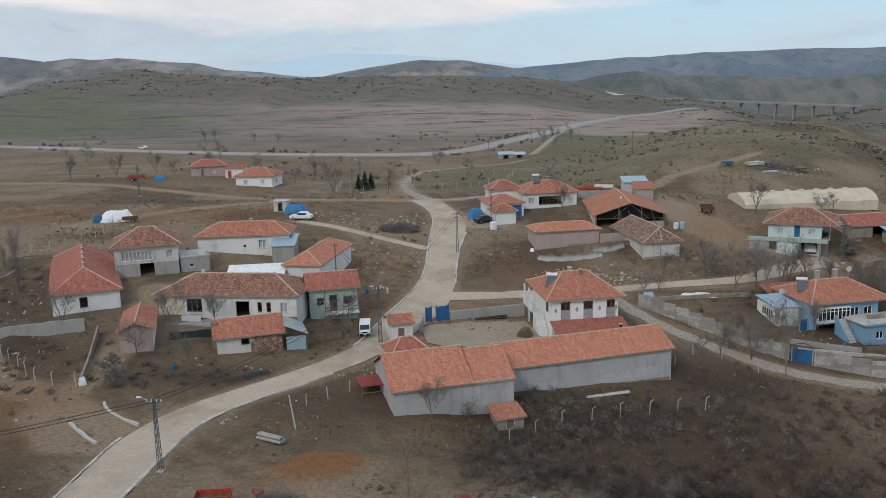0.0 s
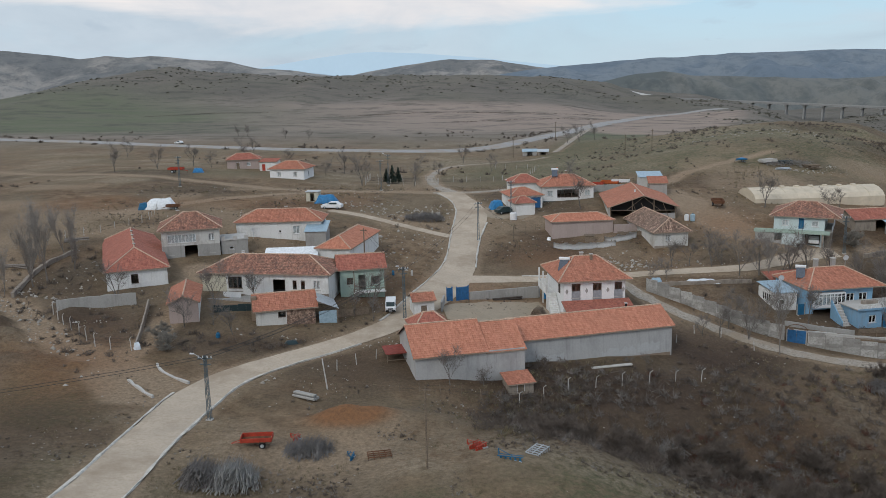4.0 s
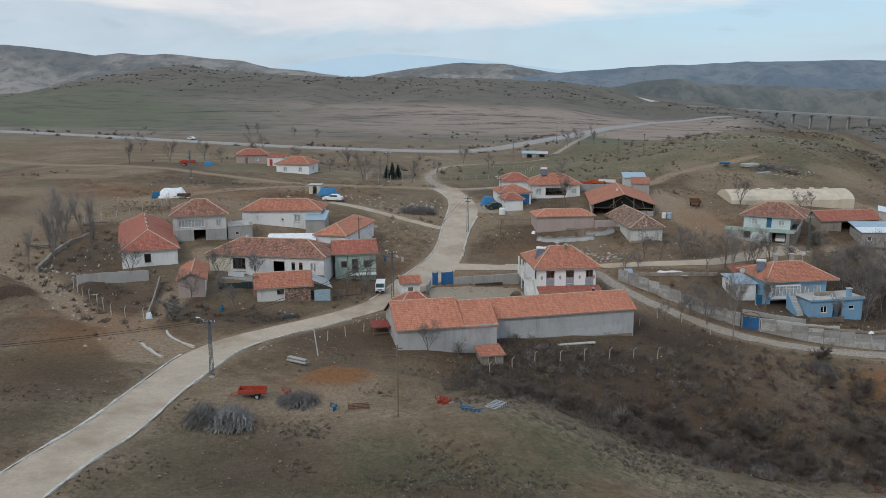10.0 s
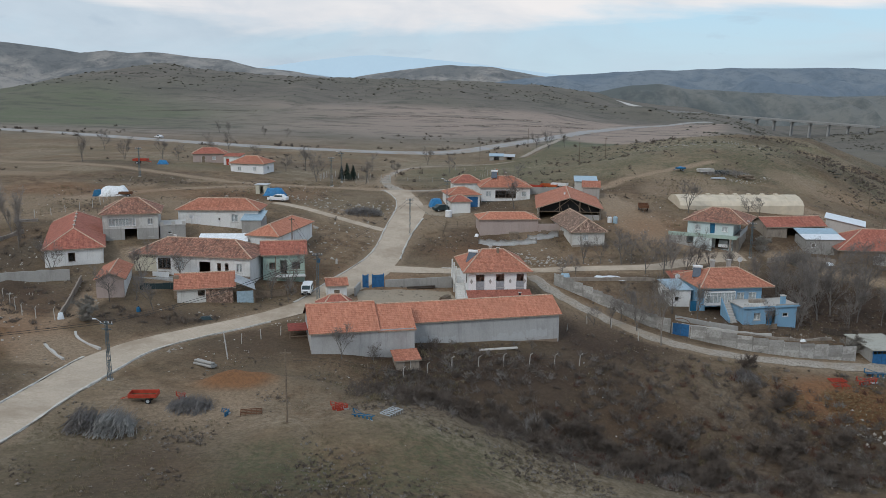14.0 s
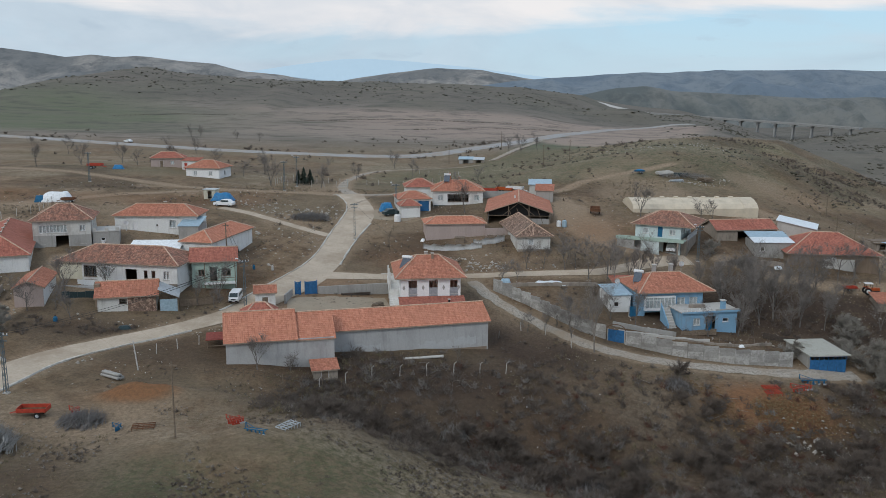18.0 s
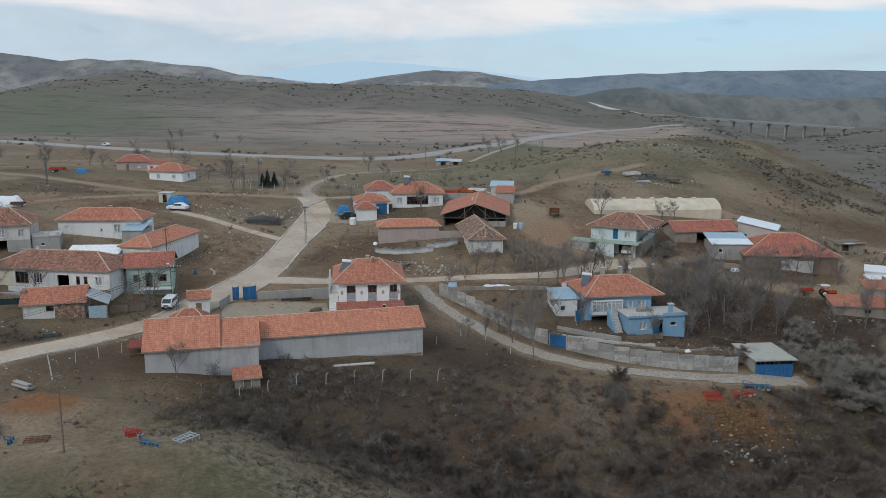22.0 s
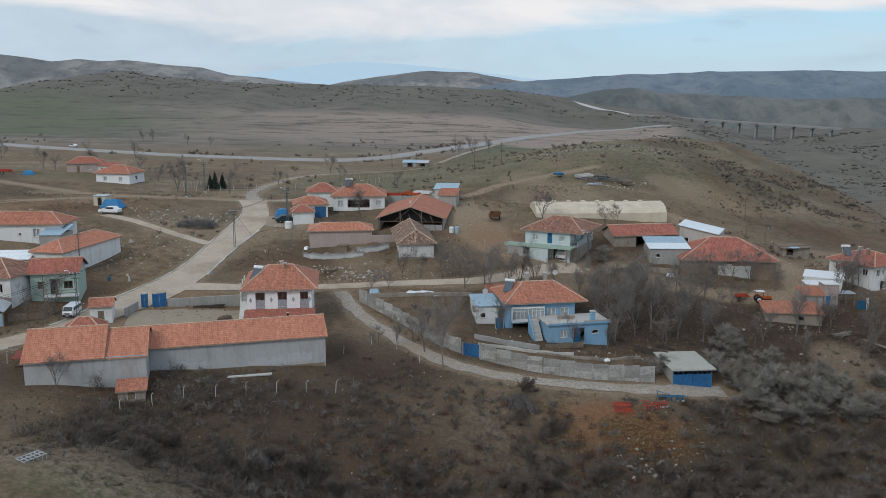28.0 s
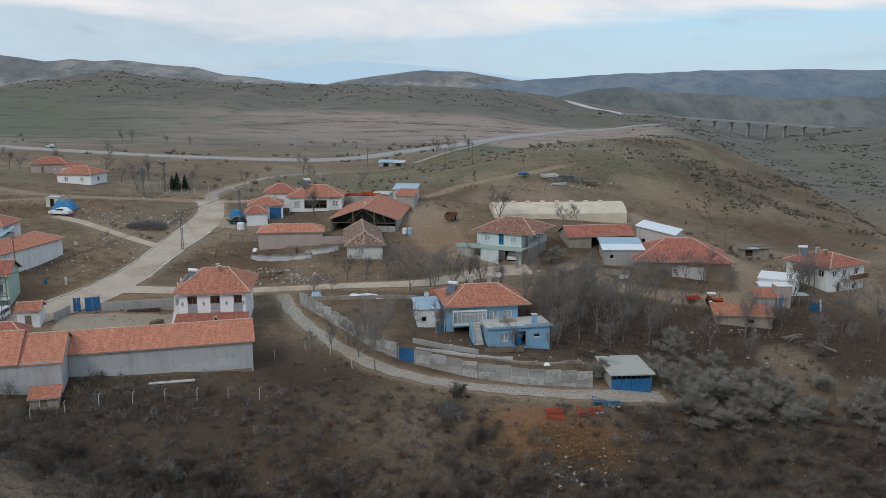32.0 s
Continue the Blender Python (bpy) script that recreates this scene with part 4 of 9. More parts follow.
def roof_part(parent, x0, x1, y0, y1, z, rise, over, kind, ridge_axis, material, inset=None, wall_mat=None, caps=True, back_drop=0.0, fascia=None):
    """A tiled roof over a rectangle. kind: hip, gable or shed (rising towards the back)."""
    ex0, ex1, ey0, ey1 = x0 - over, x1 + over, y0 - over, y1 + over
    bm = bmesh.new()
    uv = bm.loops.layers.uv.new("UVMap")
    A, B, C, D = (ex0, ey0, z), (ex1, ey0, z), (ex1, ey1, z), (ex0, ey1, z)
    zt = z + rise
    lines = []
    if kind == "shed":
        C, D = (ex1, ey1, zt), (ex0, ey1, zt)
        slope(bm, uv, A, B, C, D)
        edges = [(A, B), (B, C), (C, D), (D, A)]
    else:
        if ridge_axis == "x":
            ins = 0 if kind == "gable" else ((ey1 - ey0) / 2 if inset is None else inset)
            P, Q = (ex0 + ins, (ey0 + ey1) / 2, zt), (ex1 - ins, (ey0 + ey1) / 2, zt)
            slope(bm, uv, A, B, Q, P)
            slope(bm, uv, C, D, P, Q)
            if ins:
                slope(bm, uv, B, C, Q, Q)
                slope(bm, uv, D, A, P, P)
                lines = [(A, P), (D, P), (B, Q), (C, Q)]
        else:
            ins = 0 if kind == "gable" else ((ex1 - ex0) / 2 if inset is None else inset)
            P, Q = ((ex0 + ex1) / 2, ey0 + ins, zt), ((ex0 + ex1) / 2, ey1 - ins, zt)
            slope(bm, uv, B, C, Q, P)
            slope(bm, uv, D, A, P, Q)
            if ins:
                slope(bm, uv, A, B, P, P)
                slope(bm, uv, C, D, Q, Q)
                lines = [(A, P), (B, P), (C, Q), (D, Q)]
        lines.append((P, Q))
        edges = [(A, B), (B, C), (C, D), (D, A)]
    bmesh.ops.remove_doubles(bm, verts=bm.verts, dist=0.002)
    # underside, closed just below the tiles
    roof = part("roof", bm, material, parent)
    low = bmesh.new()
    if kind == "shed":
        vs = [low.verts.new(Vector(p) + Vector((0, 0, -0.02))) for p in (A, B, C, D)]
        low.faces.new(vs[::-1])
    elif kind == "hip":
        ring = [low.verts.new((p[0], p[1], p[2] - 0.02)) for p in (A, B, C, D)]
        low.faces.new(ring[::-1])
    else:
        for quad in (((A, B, Q, P), (C, D, P, Q)) if ridge_axis == "x" else ((B, C, Q, P), (D, A, P, Q))):
            low.faces.new([low.verts.new((p[0], p[1], p[2] - 0.03)) for p in quad][::-1])
    part("soffit", low, M_DARKWOOD, roof)
    fb = bmesh.new()
    for p, q in edges:
        if kind == "gable" and ((ridge_axis == "x" and p[0] == q[0]) or (ridge_axis == "y" and p[1] == q[1])):
            mid = P if (p[0] == ex0 and ridge_axis == "x") or (p[1] == ey0 and ridge_axis == "y") else Q
            pairs = [(p, mid), (mid, q)]
        else:
            pairs = [(p, q)]
        for a, b in pairs:
            a, b = Vector(a), Vector(b)
            vs = [fb.verts.new(v) for v in (a + Vector((0, 0, -0.15)), b + Vector((0, 0, -0.15)), b + Vector((0, 0, 0.0)), a + Vector((0, 0, 0.0)))]
            fb.faces.new(vs)
    part("fascia", fb, fascia or M_FASCIA, roof)
    if caps and lines:
        for a, b in lines:
            cb = bmesh.new()
            up = Vector((0, 0, 0.03))
            tube(cb, Vector(a) + up, Vector(b) + up, 0.10, n=6)
            part("ridge_cap", cb, M_RIDGE, roof, "pale mortared ridge")
    if kind == "gable" and wall_mat:
        for side in (0, 1):
            gb = bmesh.new()
            k = rise / ((ey1 - ey0) / 2 if ridge_axis == "x" else (ex1 - ex0) / 2)
            base = z - 0.05 + over * k
            if ridge_axis == "x":
                x = (x0 + 0.02, x1 - 0.25)[side]
                prism(gb, ((y0, z - 0.05), (y1, z - 0.05), (y1, base), ((y0 + y1) / 2, zt - 0.08), (y0, base)), "x", x, x + 0.23)
            else:
                y = (y0 + 0.02, y1 - 0.25)[side]
                prism(gb, ((x0, z - 0.05), (x1, z - 0.05), (x1, base), ((x0 + x1) / 2, zt - 0.08), (x0, base)), "y", y, y + 0.23)
            part("gable", gb, wall_mat, parent)
    return roof


def add_chimney(parent, x, y, z0, h, s=0.5, material=None):
    c = part("chimney", boxes((x - s / 2, x + s / 2, y - s / 2, y + s / 2, z0, z0 + h)), material or M_CONC, parent)
    part("chimney_cap", boxes((x - s / 2 - 0.07, x + s / 2 + 0.07, y - s / 2 - 0.07, y + s / 2 + 0.07, z0 + h, z0 + h + 0.08)), M_CONC_LIGHT, c)
    return c


def swept(pts, r, n=4):
    """One connected tube along a row of points."""
    bm = bmesh.new()
    rings = []
    for i, p in enumerate(pts):
        p = Vector(p)
        d = (Vector(pts[min(i + 1, len(pts) - 1)]) - Vector(pts[max(i - 1, 0)])).normalized()
        s = d.cross(Vector((0.13, 0.31, 0.94))).normalized() * r
        t = d.cross(s).normalized() * r
        rings.append([bm.verts.new(p + s * math.cos(2 * math.pi * k / n) + t * math.sin(2 * math.pi * k / n)) for k in range(n)])
    for a, b in zip(rings, rings[1:]):
        for k in range(n):
            bm.faces.new((a[k], a[(k + 1) % n], b[(k + 1) % n], b[k]))
    bm.faces.new(rings[0][::-1])
    bm.faces.new(rings[-1])
    bmesh.ops.recalc_face_normals(bm, faces=bm.faces)
    return bm


def house(name, fl, fr, depth, z0, height, wall_mat, roof, openings=(), label="", category="house", group="", plinth=1.2, thick=0.25, walls=None, skew=0):
    """A house whose front wall runs from fl to fr. openings: (side, u, v, width, height, kind, extra)."""
    a, b = Vector((*fl, 0)), Vector((*fr, 0))
    w = (b - a).length
    rot = math.degrees(math.atan2(b.y - a.y, b.x - a.x))
    h = thing(name, pose(fl[0], fl[1], z0, 0, 0, rot + skew), label, category, group)
    mats = dict(front=wall_mat, right=wall_mat, back=wall_mat, left=wall_mat)
    mats.update(walls or {})
    for side, ((ax, ay), (bx, by)) in SIDES.items():
        p, q = (ax * w, ay * depth), (bx * w, by * depth)
        if side in ("right", "left"):
            s = 1 if side == "right" else -1
            p, q = (p[0], p[1] + s * thick), (q[0], q[1] - s * thick)
        holes = []
        m = local_frame(p, q)
        for o in openings:
            if o[0] != side:
                continue
            _, u, v, ow, oh, kind, *extra = o
            if side in ("right", "left"):
                u -= thick
            holes.append((u - ow / 2, u + ow / 2, v, v + oh))
            if kind == "window":
                add_window(h, m, u - ow / 2, u + ow / 2, v, v + oh, *(extra[:1] or [1]), frame_mat=extra[1] if len(extra) > 1 else None)
            elif kind == "door":
                add_door(h, m, u - ow / 2, u + ow / 2, v, v + oh, extra[0] if extra else M_GREYDOOR)
        wall_part(h, "wall", p, q, -plinth, height, thick, holes, mats[side])
    part("floor", boxes((thick, w - thick, thick, depth - thick, -0.2, 0.02)), M_CONC, h)
    if roof:
        kind, axis_, rise, over, mat, *rest = roof
        roof_part(h, 0, w, 0, depth, height + 0.04, rise, over, kind, axis_, mat, *(rest[:1] or [None]), wall_mat=wall_mat)
    return h


# ---- buildings ----
def solar_heater(host, x, y, z, turn=0.0):
    """A thermosiphon water heater: sloped collector, tank on top and legs; part of the roof it is bolted to."""
    m = pose(x, y, z, 0, 0, turn)
    bm = bmesh.new()
    prism(bm, ((-0.95, 0.12), (0.55, 1.30), (0.50, 1.37), (-1.00, 0.19)), "x", -0.62, 0.62)
    s = part("solar_water_heater", moved(bm, m), M_PANEL, host, "glazed solar collector with a white tank")
    part("tank", moved(tubes(((-0.75, 0.72, 1.52), (0.75, 0.72, 1.52), 0.25), n=12), m), M_FRAME, s)
    for lx in (-0.5, 0.5):
        part("leg", moved(tubes(((lx, 0.72, -0.4), (lx, 0.72, 1.35), 0.035)), m), M_STEEL, s)
        part("leg", moved(tubes(((lx, -0.90, -0.5), (lx, -0.90, 0.18), 0.035)), m), M_STEEL, s)


def long_barn():
    # rear hall, and the two-part front block that steps forward
    b = house("barn", (3.9, 104.2), (24.2, 109.1), 7.4, 0.1, 3.55, M_GREY, ("gable", "x", 1.75, 0.32, M_TILE_NEW), (), "long grey rendered barn with new orange tiles", "barn", plinth=1.6)
    add_chimney(b, 16.7, 4.4, 4.9, 0.75, 0.22, M_BLACK)
    # smoothed patches with ragged edges
    rnd = random.Random(17)
    for u0, u1, v0, v1 in ((0.6, 6.4, 0.25, 1.5), (11.4, 16.0, 0.3, 1.25), (16.2, 19.2, 0.5, 1.7)):
        rag = [(u0 + (u1 - u0) * k / 9, v0 + rnd.uniform(-0.15, 0.15)) for k in range(10)] + [(u1 - (u1 - u0) * k / 9, v1 + rnd.uniform(-0.45, 0.25)) for k in range(10)]
        part("render_patch", prism(bmesh.new(), rag, "y", -0.012, -0.002), M_PATCH, b, "smoother patch of pale grey render")
    part("plinth", boxes((0.0, 20.7, -0.05, -0.004, -1.4, 0.12)), M_MUD, b, "earth-stained foot of the wall")
    c = house("barn", (-7.8, 97.4), (4.75, 100.2), 9.6, 0.7, 3.45, M_GREY, None, (), "grey rendered barn front block with stepped orange roofs", "barn", plinth=1.8)
    roof_part(c, 0, 8.2, 0, 9.6, 3.49, 2.5, 0.3, "gable", "x", M_TILE_NEW, wall_mat=M_GREY)
    roof_part(c, 8.45, 12.85, 0.15, 9.4, 3.30, 2.25, 0.25, "gable", "x", M_TILE_NEW, wall_mat=M_GREY)
    # hen house under the front block
    s = house("hen_house", (2.6, 96.6), (5.4, 97.3), 2.4, -0.1, 1.15, M_STONE, ("shed", "x", 0.55, 0.25, M_TILE), (("front", 1.4, 0.1, 0.9, 1.1, "door", M_WOOD),), "small stone hen house with an orange tiled roof", "shed", plinth=0.8)
    return b


long_barn()


def white_house():
    h = house("house", (12.3, 120.6), (21.0, 121.4), 10.2, 1.4, 5.45, M_WHITE_BRIGHT, None, (
        ("front", 1.75, 3.0, 1.25, 2.0, "window", 1, M_DARKFRAME), ("front", 4.75, 3.0, 1.25, 2.0, "window", 1, M_DARKFRAME), ("front", 7.75, 3.0, 1.1, 2.0, "window", 1, M_DARKFRAME),
        ("left", 1.2, 0.0, 1.4, 2.1, "door", M_BLUE), ("left", 7.5, 3.1, 1.6, 2.1, "door", M_DARKWOOD), ("right", 5.0, 3.2, 1.4, 1.4, "window")),
        "white two-storey house with an orange hipped roof", "house", plinth=1.2)
    roof_part(h, -0.25, 8.95, 0, 10.2, 5.49, 2.35, 0.65, "hip", "x", M_TILE, 3.6)
    m = local_frame((0, 0), (8.7, 0))
    for u in (1.75, 4.75, 7.75):
        part("shutter_panel", moved(boxes((u - 0.62, u + 0.62, -0.02, 0.06, 2.25, 3.95)), m), M_GREYDOOR, h, "grey panel under the window")
    for u in (0.45, 3.25, 6.25, 8.45):
        bm = bmesh.new()
        prism(bm, ((u, 3.55), (u + 0.22, 3.95), (u, 4.35), (u - 0.22, 3.95)), "y", -0.03, 0.0)
        part("ornament", bm, M_CONC, h, "grey lozenge on the white wall")
    add_chimney(h, 5.0, 4.2, 7.0, 1.2, 0.35, M_MUD)
    add_chimney(h, 4.3, 7.0, 6.9, 1.0, 0.45)
    solar_heater(h, 1.0, 4.2, 6.05, -25)
    # balcony with stair on the left side
    part("balcony", boxes((-1.5, -0.004, 4.2, 9.8, 2.55, 2.75)), M_WHITE, h, "white concrete balcony")
    for y in (4.3, 7.0, 9.6):
        part("column", boxes((-1.45, -1.25, y - 0.1, y + 0.1, -1.0, 2.55)), M_WHITE, h)
        part("column", boxes((-1.45, -1.25, y - 0.1, y + 0.1, 2.75, 5.40)), M_WHITE, h)
    part("railing", boxes((-1.5, -1.42, 4.2, 9.8, 2.75, 3.65), (-1.42, -0.004, 9.72, 9.8, 2.75, 3.65)), M_WHITE, h)
    for k in range(12):
        part("step", boxes((-1.45, -0.1, 4.15 - (12 - k) * 0.28, 4.15 - (11 - k) * 0.28 - 0.004, -1.0, 0.22 * (k + 1) - 0.05)), M_WHITE, h, "step of the white outside stair")
    # tiled annex at the foot of the front
    a = house("annex", (12.6, 116.9), (21.6, 117.8), 3.5, 0.9, 2.15, M_WHITE_OLD, None, (), "low annex with a red tiled lean-to roof", "shed", plinth=1.2)
    roof_part(a, 0, 9.0, 0, 3.3, 2.19, 1.0, 0.3, "shed", "x", M_TILE_RED)


white_house()


def yard():
    # boundary wall, gate and small sheds round the courtyard
    def seg(name, p, q, z0, z1, t, mat, label):
        rot = math.degrees(math.atan2(q[1] - p[1], q[0] - p[0]))
        ln = math.hypot(q[0] - p[0], q[1] - p[1])
        return single(name, boxes((0, ln, -t / 2, t / 2, z0, z1)), mat, pose(p[0], p[1], 0, 0, 0, rot), label, "wall", kind="structure")

    seg("wall_yard_back", (-0.45, 127.05), (10.0, 129.6), 1.2, 4.05, 0.25, M_CONC, "grey block boundary wall of the courtyard")
    seg("wall_yard_side", (-4.6, 121.2), (-4.2, 125.2), 1.6, 4.2, 0.25, M_CONC, "grey block boundary wall beside the gate")
    for (p, q, lab) in (((-3.75, 125.6), (-3.0, 125.95), "blue sheet-steel wicket gate"), ((-2.35, 126.2), (-0.65, 126.9), "blue sheet-steel yard gate")):
        rot = math.degrees(math.atan2(q[1] - p[1], q[0] - p[0]))
        ln = math.hypot(q[0] - p[0], q[1] - p[1])
        g = thing("gate", pose(p[0], p[1], gz(*p) - 0.1, 0, 0, rot), lab, "gate")
        part("gate_leaf", boxes((0.06, ln / 2 - 0.01, -0.03, 0.03, 0.1, 2.05)), M_BLUE, g)
        part("gate_leaf", boxes((ln / 2 + 0.01, ln - 0.06, -0.03, 0.03, 0.1, 2.05)), M_BLUE, g)
        for u in (0, ln):
            part("post", boxes((u - 0.06, u + 0.06, -0.08, 0.08, -0.5, 2.2)), M_BLUE, g)
    house("shed", (-8.3, 118.4), (-5.6, 119.0), 3.2, 2.6, 2.5, M_WHITE, ("gable", "x", 0.8, 0.3, M_TILE), (("front", 1.35, 0.0, 0.9, 1.9, "door", M_WOOD),), "small white gatehouse shed with orange tiles", "shed", plinth=1.0)
    house("shed", (-8.0, 108.6), (-3.6, 109.7), 4.6, 1.5, 2.6, M_WHITE_OLD, ("hip", "x", 1.5, 0.3, M_TILE_RED, 1.9), (), "small shed with a red hipped roof", "shed", plinth=1.0)
    # red-roofed shelter beside the barn
    s = thing("shelter", pose(-11.2, 102.2, 1.2, 0, 0, 12), "open shelter with a rusty red sheet roof", "shelter")
    part("roof", boxes((-0.2, 3.2, -0.3, 3.2, 1.95, 2.02)), M_RED_FADED, s)
    for px, py in ((0, 0), (3.0, 0), (0, 3.0), (3.0, 3.0)):
        part("post", boxes((px - 0.05, px + 0.05, py - 0.05, py + 0.05, -0.6, 1.95)), M_WOOD, s)
    part("rail", boxes((0, 3.0, -0.03, 0.03, 0.5, 0.6), (0, 3.0, -0.03, 0.03, 1.1, 1.2)), M_WOOD, s)


yard()


def west_group():
    # white-walled house with a long hipped roof
    h = house("house", (-52.0, 125.0), (-44.2, 127.9), 27.0, 5.9, 2.9, M_WHITE, ("hip", "y", 2.5, 0.4, M_TILE_RED, 4.6), (("front", 3.8, 0.9, 1.0, 1.4, "window", 0, M_DARKFRAME),), "white single-storey house with a red hipped roof", "house", plinth=1.6)
    for vy in (6.2, 10.2, 14.2, 18.4):
        add_chimney(h, 4.2, vy, 5.1, 0.55, 0.30, M_MUD)
    # old two-storey house
    h = house("house", (-48.1, 138.5), (-39.5, 140.6), 7.6, 7.4, 4.85, M_WHITE_OLD, ("hip", "x", 2.2, 0.55, M_TILE_OLD, 3.9), (
        ("front", 3.1, 2.75, 4.3, 1.35, "window", 7), ("front", 7.6, 2.9, 0.9, 1.1, "window", 1), ("front", 1.4, 0.9, 0.7, 0.5, "window", 0, M_DARKFRAME), ("front", 4.4, 0.0, 2.0, 2.3, "open"),
        ("front", 7.6, 0.9, 0.9, 0.6, "window", 0, M_DARKFRAME), ("right", 3.5, 2.9, 1.0, 1.2, "window")), "old two-storey white house with weathered brown tiles", "house", plinth=1.2)
    for u0, u1 in ((0.05, 3.35), (5.45, 8.8)):
        part("render_band", boxes((u0, u1, -0.04, -0.002, 0, 2.35)), M_CONC, h, "grey render on the ground floor")
    add_chimney(h, 2.6, 4.5, 6.6, 0.7, 0.4, M_MUD)
    a = house("annex", (-39.4, 141.0), (-35.4, 142.2), 5.0, 7.6, 2.4, M_CONC, None, (("front", 1.6, 0.9, 0.7, 0.5, "window", 0),), "unfinished grey block annex with a flat roof", "shed", plinth=1.4)
    part("flat_roof", boxes((-0.1, 4.3, -0.1, 5.1, 2.4, 2.55)), M_CONC_LIGHT, a)
    for cx in (0.3, 2.2, 3.9):
        part("parapet_block", boxes((cx - 0.3, cx + 0.3, 0.0, 0.3, 2.55, 3.05)), M_CONC_LIGHT, a)
    # long low white house
    h = house("house", (-38.5, 125.2), (-20.2, 121.8), 7.4, 5.3, 3.15, M_WHITE, ("hip", "x", 1.95, 0.55, M_TILE_OLD, 4.4), (
        ("front", 1.7, 1.1, 1.1, 1.1, "window", 1, M_DARKFRAME), ("front", 4.9, 0.9, 2.1, 1.7, "window", 2, M_DARKFRAME), ("front", 7.4, 1.0, 1.4, 1.5, "window", 2), ("front", 11.4, 0.0, 1.8, 2.3, "open"),
        ("front", 13.7, 0.9, 0.6, 1.3, "window", 0, M_DARKFRAME), ("front", 14.9, 0.9, 0.6, 1.3, "window", 0, M_DARKFRAME), ("front", 16.9, 0.9, 1.0, 1.3, "window", 1)), "long low white house with an old orange roof", "house", plinth=2.2)
    part("cream_panel", boxes((0.02, 3.6, -0.03, -0.002, 0.0, 3.1)), M_CREAM, h, "cream painted end of the front")
    part("terrace_wall", boxes((0.6, 11.6, -2.6, -2.35, -2.6, 0.05)), M_GREY, h, "grey rendered terrace wall")
    part("terrace_floor", boxes((0.6, 11.6, -2.346, -0.004, -0.25, -0.02)), M_CONC, h)
    part("porch_parapet", boxes((3.7, 6.3, -1.5, -1.38, -0.016, 0.75)), M_WHITE_BRIGHT, h, "white parapet of the porch")
    part("footing", boxes((11.7, 18.6, -0.06, -0.004, -2.0, 0.35)), M_STONE, h, "bare stone foot of the front")
    part("rail", boxes((3.9, 6.0, -0.05, 0.0, 0.9, 1.0), (3.9, 6.0, -0.05, 0.0, 0.45, 0.5)), M_WOOD, h)
    add_chimney(h, 4.2, 5.2, 4.6, 0.6, 0.35, M_FRAME)
    g = house("house", (-18.9, 124.9), (-12.7, 126.0), 5.6, 5.0, 3.3, M_GREENISH, ("gable", "x", 1.6, 0.45, M_TILE_RED), (
        ("front", 1.4, 1.1, 0.9, 1.0, "window", 1, M_DARKFRAME), ("front", 3.1, 0.2, 1.0, 2.2, "open"), ("front", 5.0, 1.0, 1.2, 1.1, "window", 1, M_DARKFRAME)), "pale green house end with a red tiled roof", "house", plinth=1.6)
    part("balcony", boxes((1.8, 6.4, -1.1, -0.004, 0.0, 0.18)), M_WHITE, g, "white balcony slab")
    part("railing", boxes((1.8, 6.4, -1.1, -1.05, 0.55, 0.62), (1.8, 6.4, -1.1, -1.05, 0.95, 1.02)), M_WOOD, g)
    for x in (1.9, 6.3):
        part("post", boxes((x - 0.06, x + 0.06, -1.08, -0.96, -1.5, 3.25)), M_WOOD, g)
    # white house at the back
    h = house("house", (-39.0, 150.4), (-24.6, 150.2), 6.5, 8.3, 3.05, M_WHITE, ("hip", "x", 1.7, 0.45, M_TILE, 3.4), (
        ("front", 3.6, 0.0, 0.9, 2.0, "door", M_FRAME), ("front", 7.4, 1.1, 0.5, 0.5, "window", 0), ("front", 10.2, 0.9, 1.2, 1.4, "window", 1), ("front", 12.9, 0.9, 0.9, 1.2, "window", 1)), "white single-storey house with an orange hipped roof", "house", plinth=1.6)
    add_chimney(h, 8.0, 3.5, 4.4, 0.7, 0.4, M_MUD)
    a = house("annex", (-26.8, 146.6), (-23.4, 146.6), 5.4, 7.8, 2.3, M_CONC, None, (), "grey block annex with a pale blue sheet roof", "shed", plinth=1.4)
    part("sheet_roof", prism(bmesh.new(), ((-0.2, 2.3), (5.6, 3.2), (5.6, 3.26), (-0.2, 2.36)), "x", -0.2, 3.6), M_SHEET_BLUE, a)
    # hall with a new roof, its long side to the road
    h = house("outbuilding", (-23.6, 136.4), (-18.4, 135.2), 15.5, 6.4, 2.9, M_WHITE, ("hip", "y", 1.5, 0.35, M_TILE_NEW, 3.2), (), "white outbuilding with a new orange hipped roof", "outbuilding", plinth=1.5)
    # white plastic-roofed lean-to between the houses
    s = thing("lean_to", pose(-31.5, 134.4, 6.2, 0, 0, 3), "lean-to covered with white plastic sheeting", "shed")
    part("sheet_roof", prism(bmesh.new(), ((-0.2, 2.2), (3.6, 3.0), (3.6, 3.06), (-0.2, 2.26)), "x", 0, 8.2), M_PLASTIC_WHITE, s)
    part("wall", boxes((0.1, 8.1, 0.0, 0.2, -0.8, 2.2)), M_CONC, s)
    # pinkish gable shed
    house("shed", (-39.8, 113.2), (-36.2, 114.0), 9.4, 4.3, 2.7, M_PINK, ("gable", "y", 1.0, 0.3, M_TILE), (), "pinkish rendered shed with an orange tiled roof", "shed", plinth=1.4, walls={"right": M_WHITE})
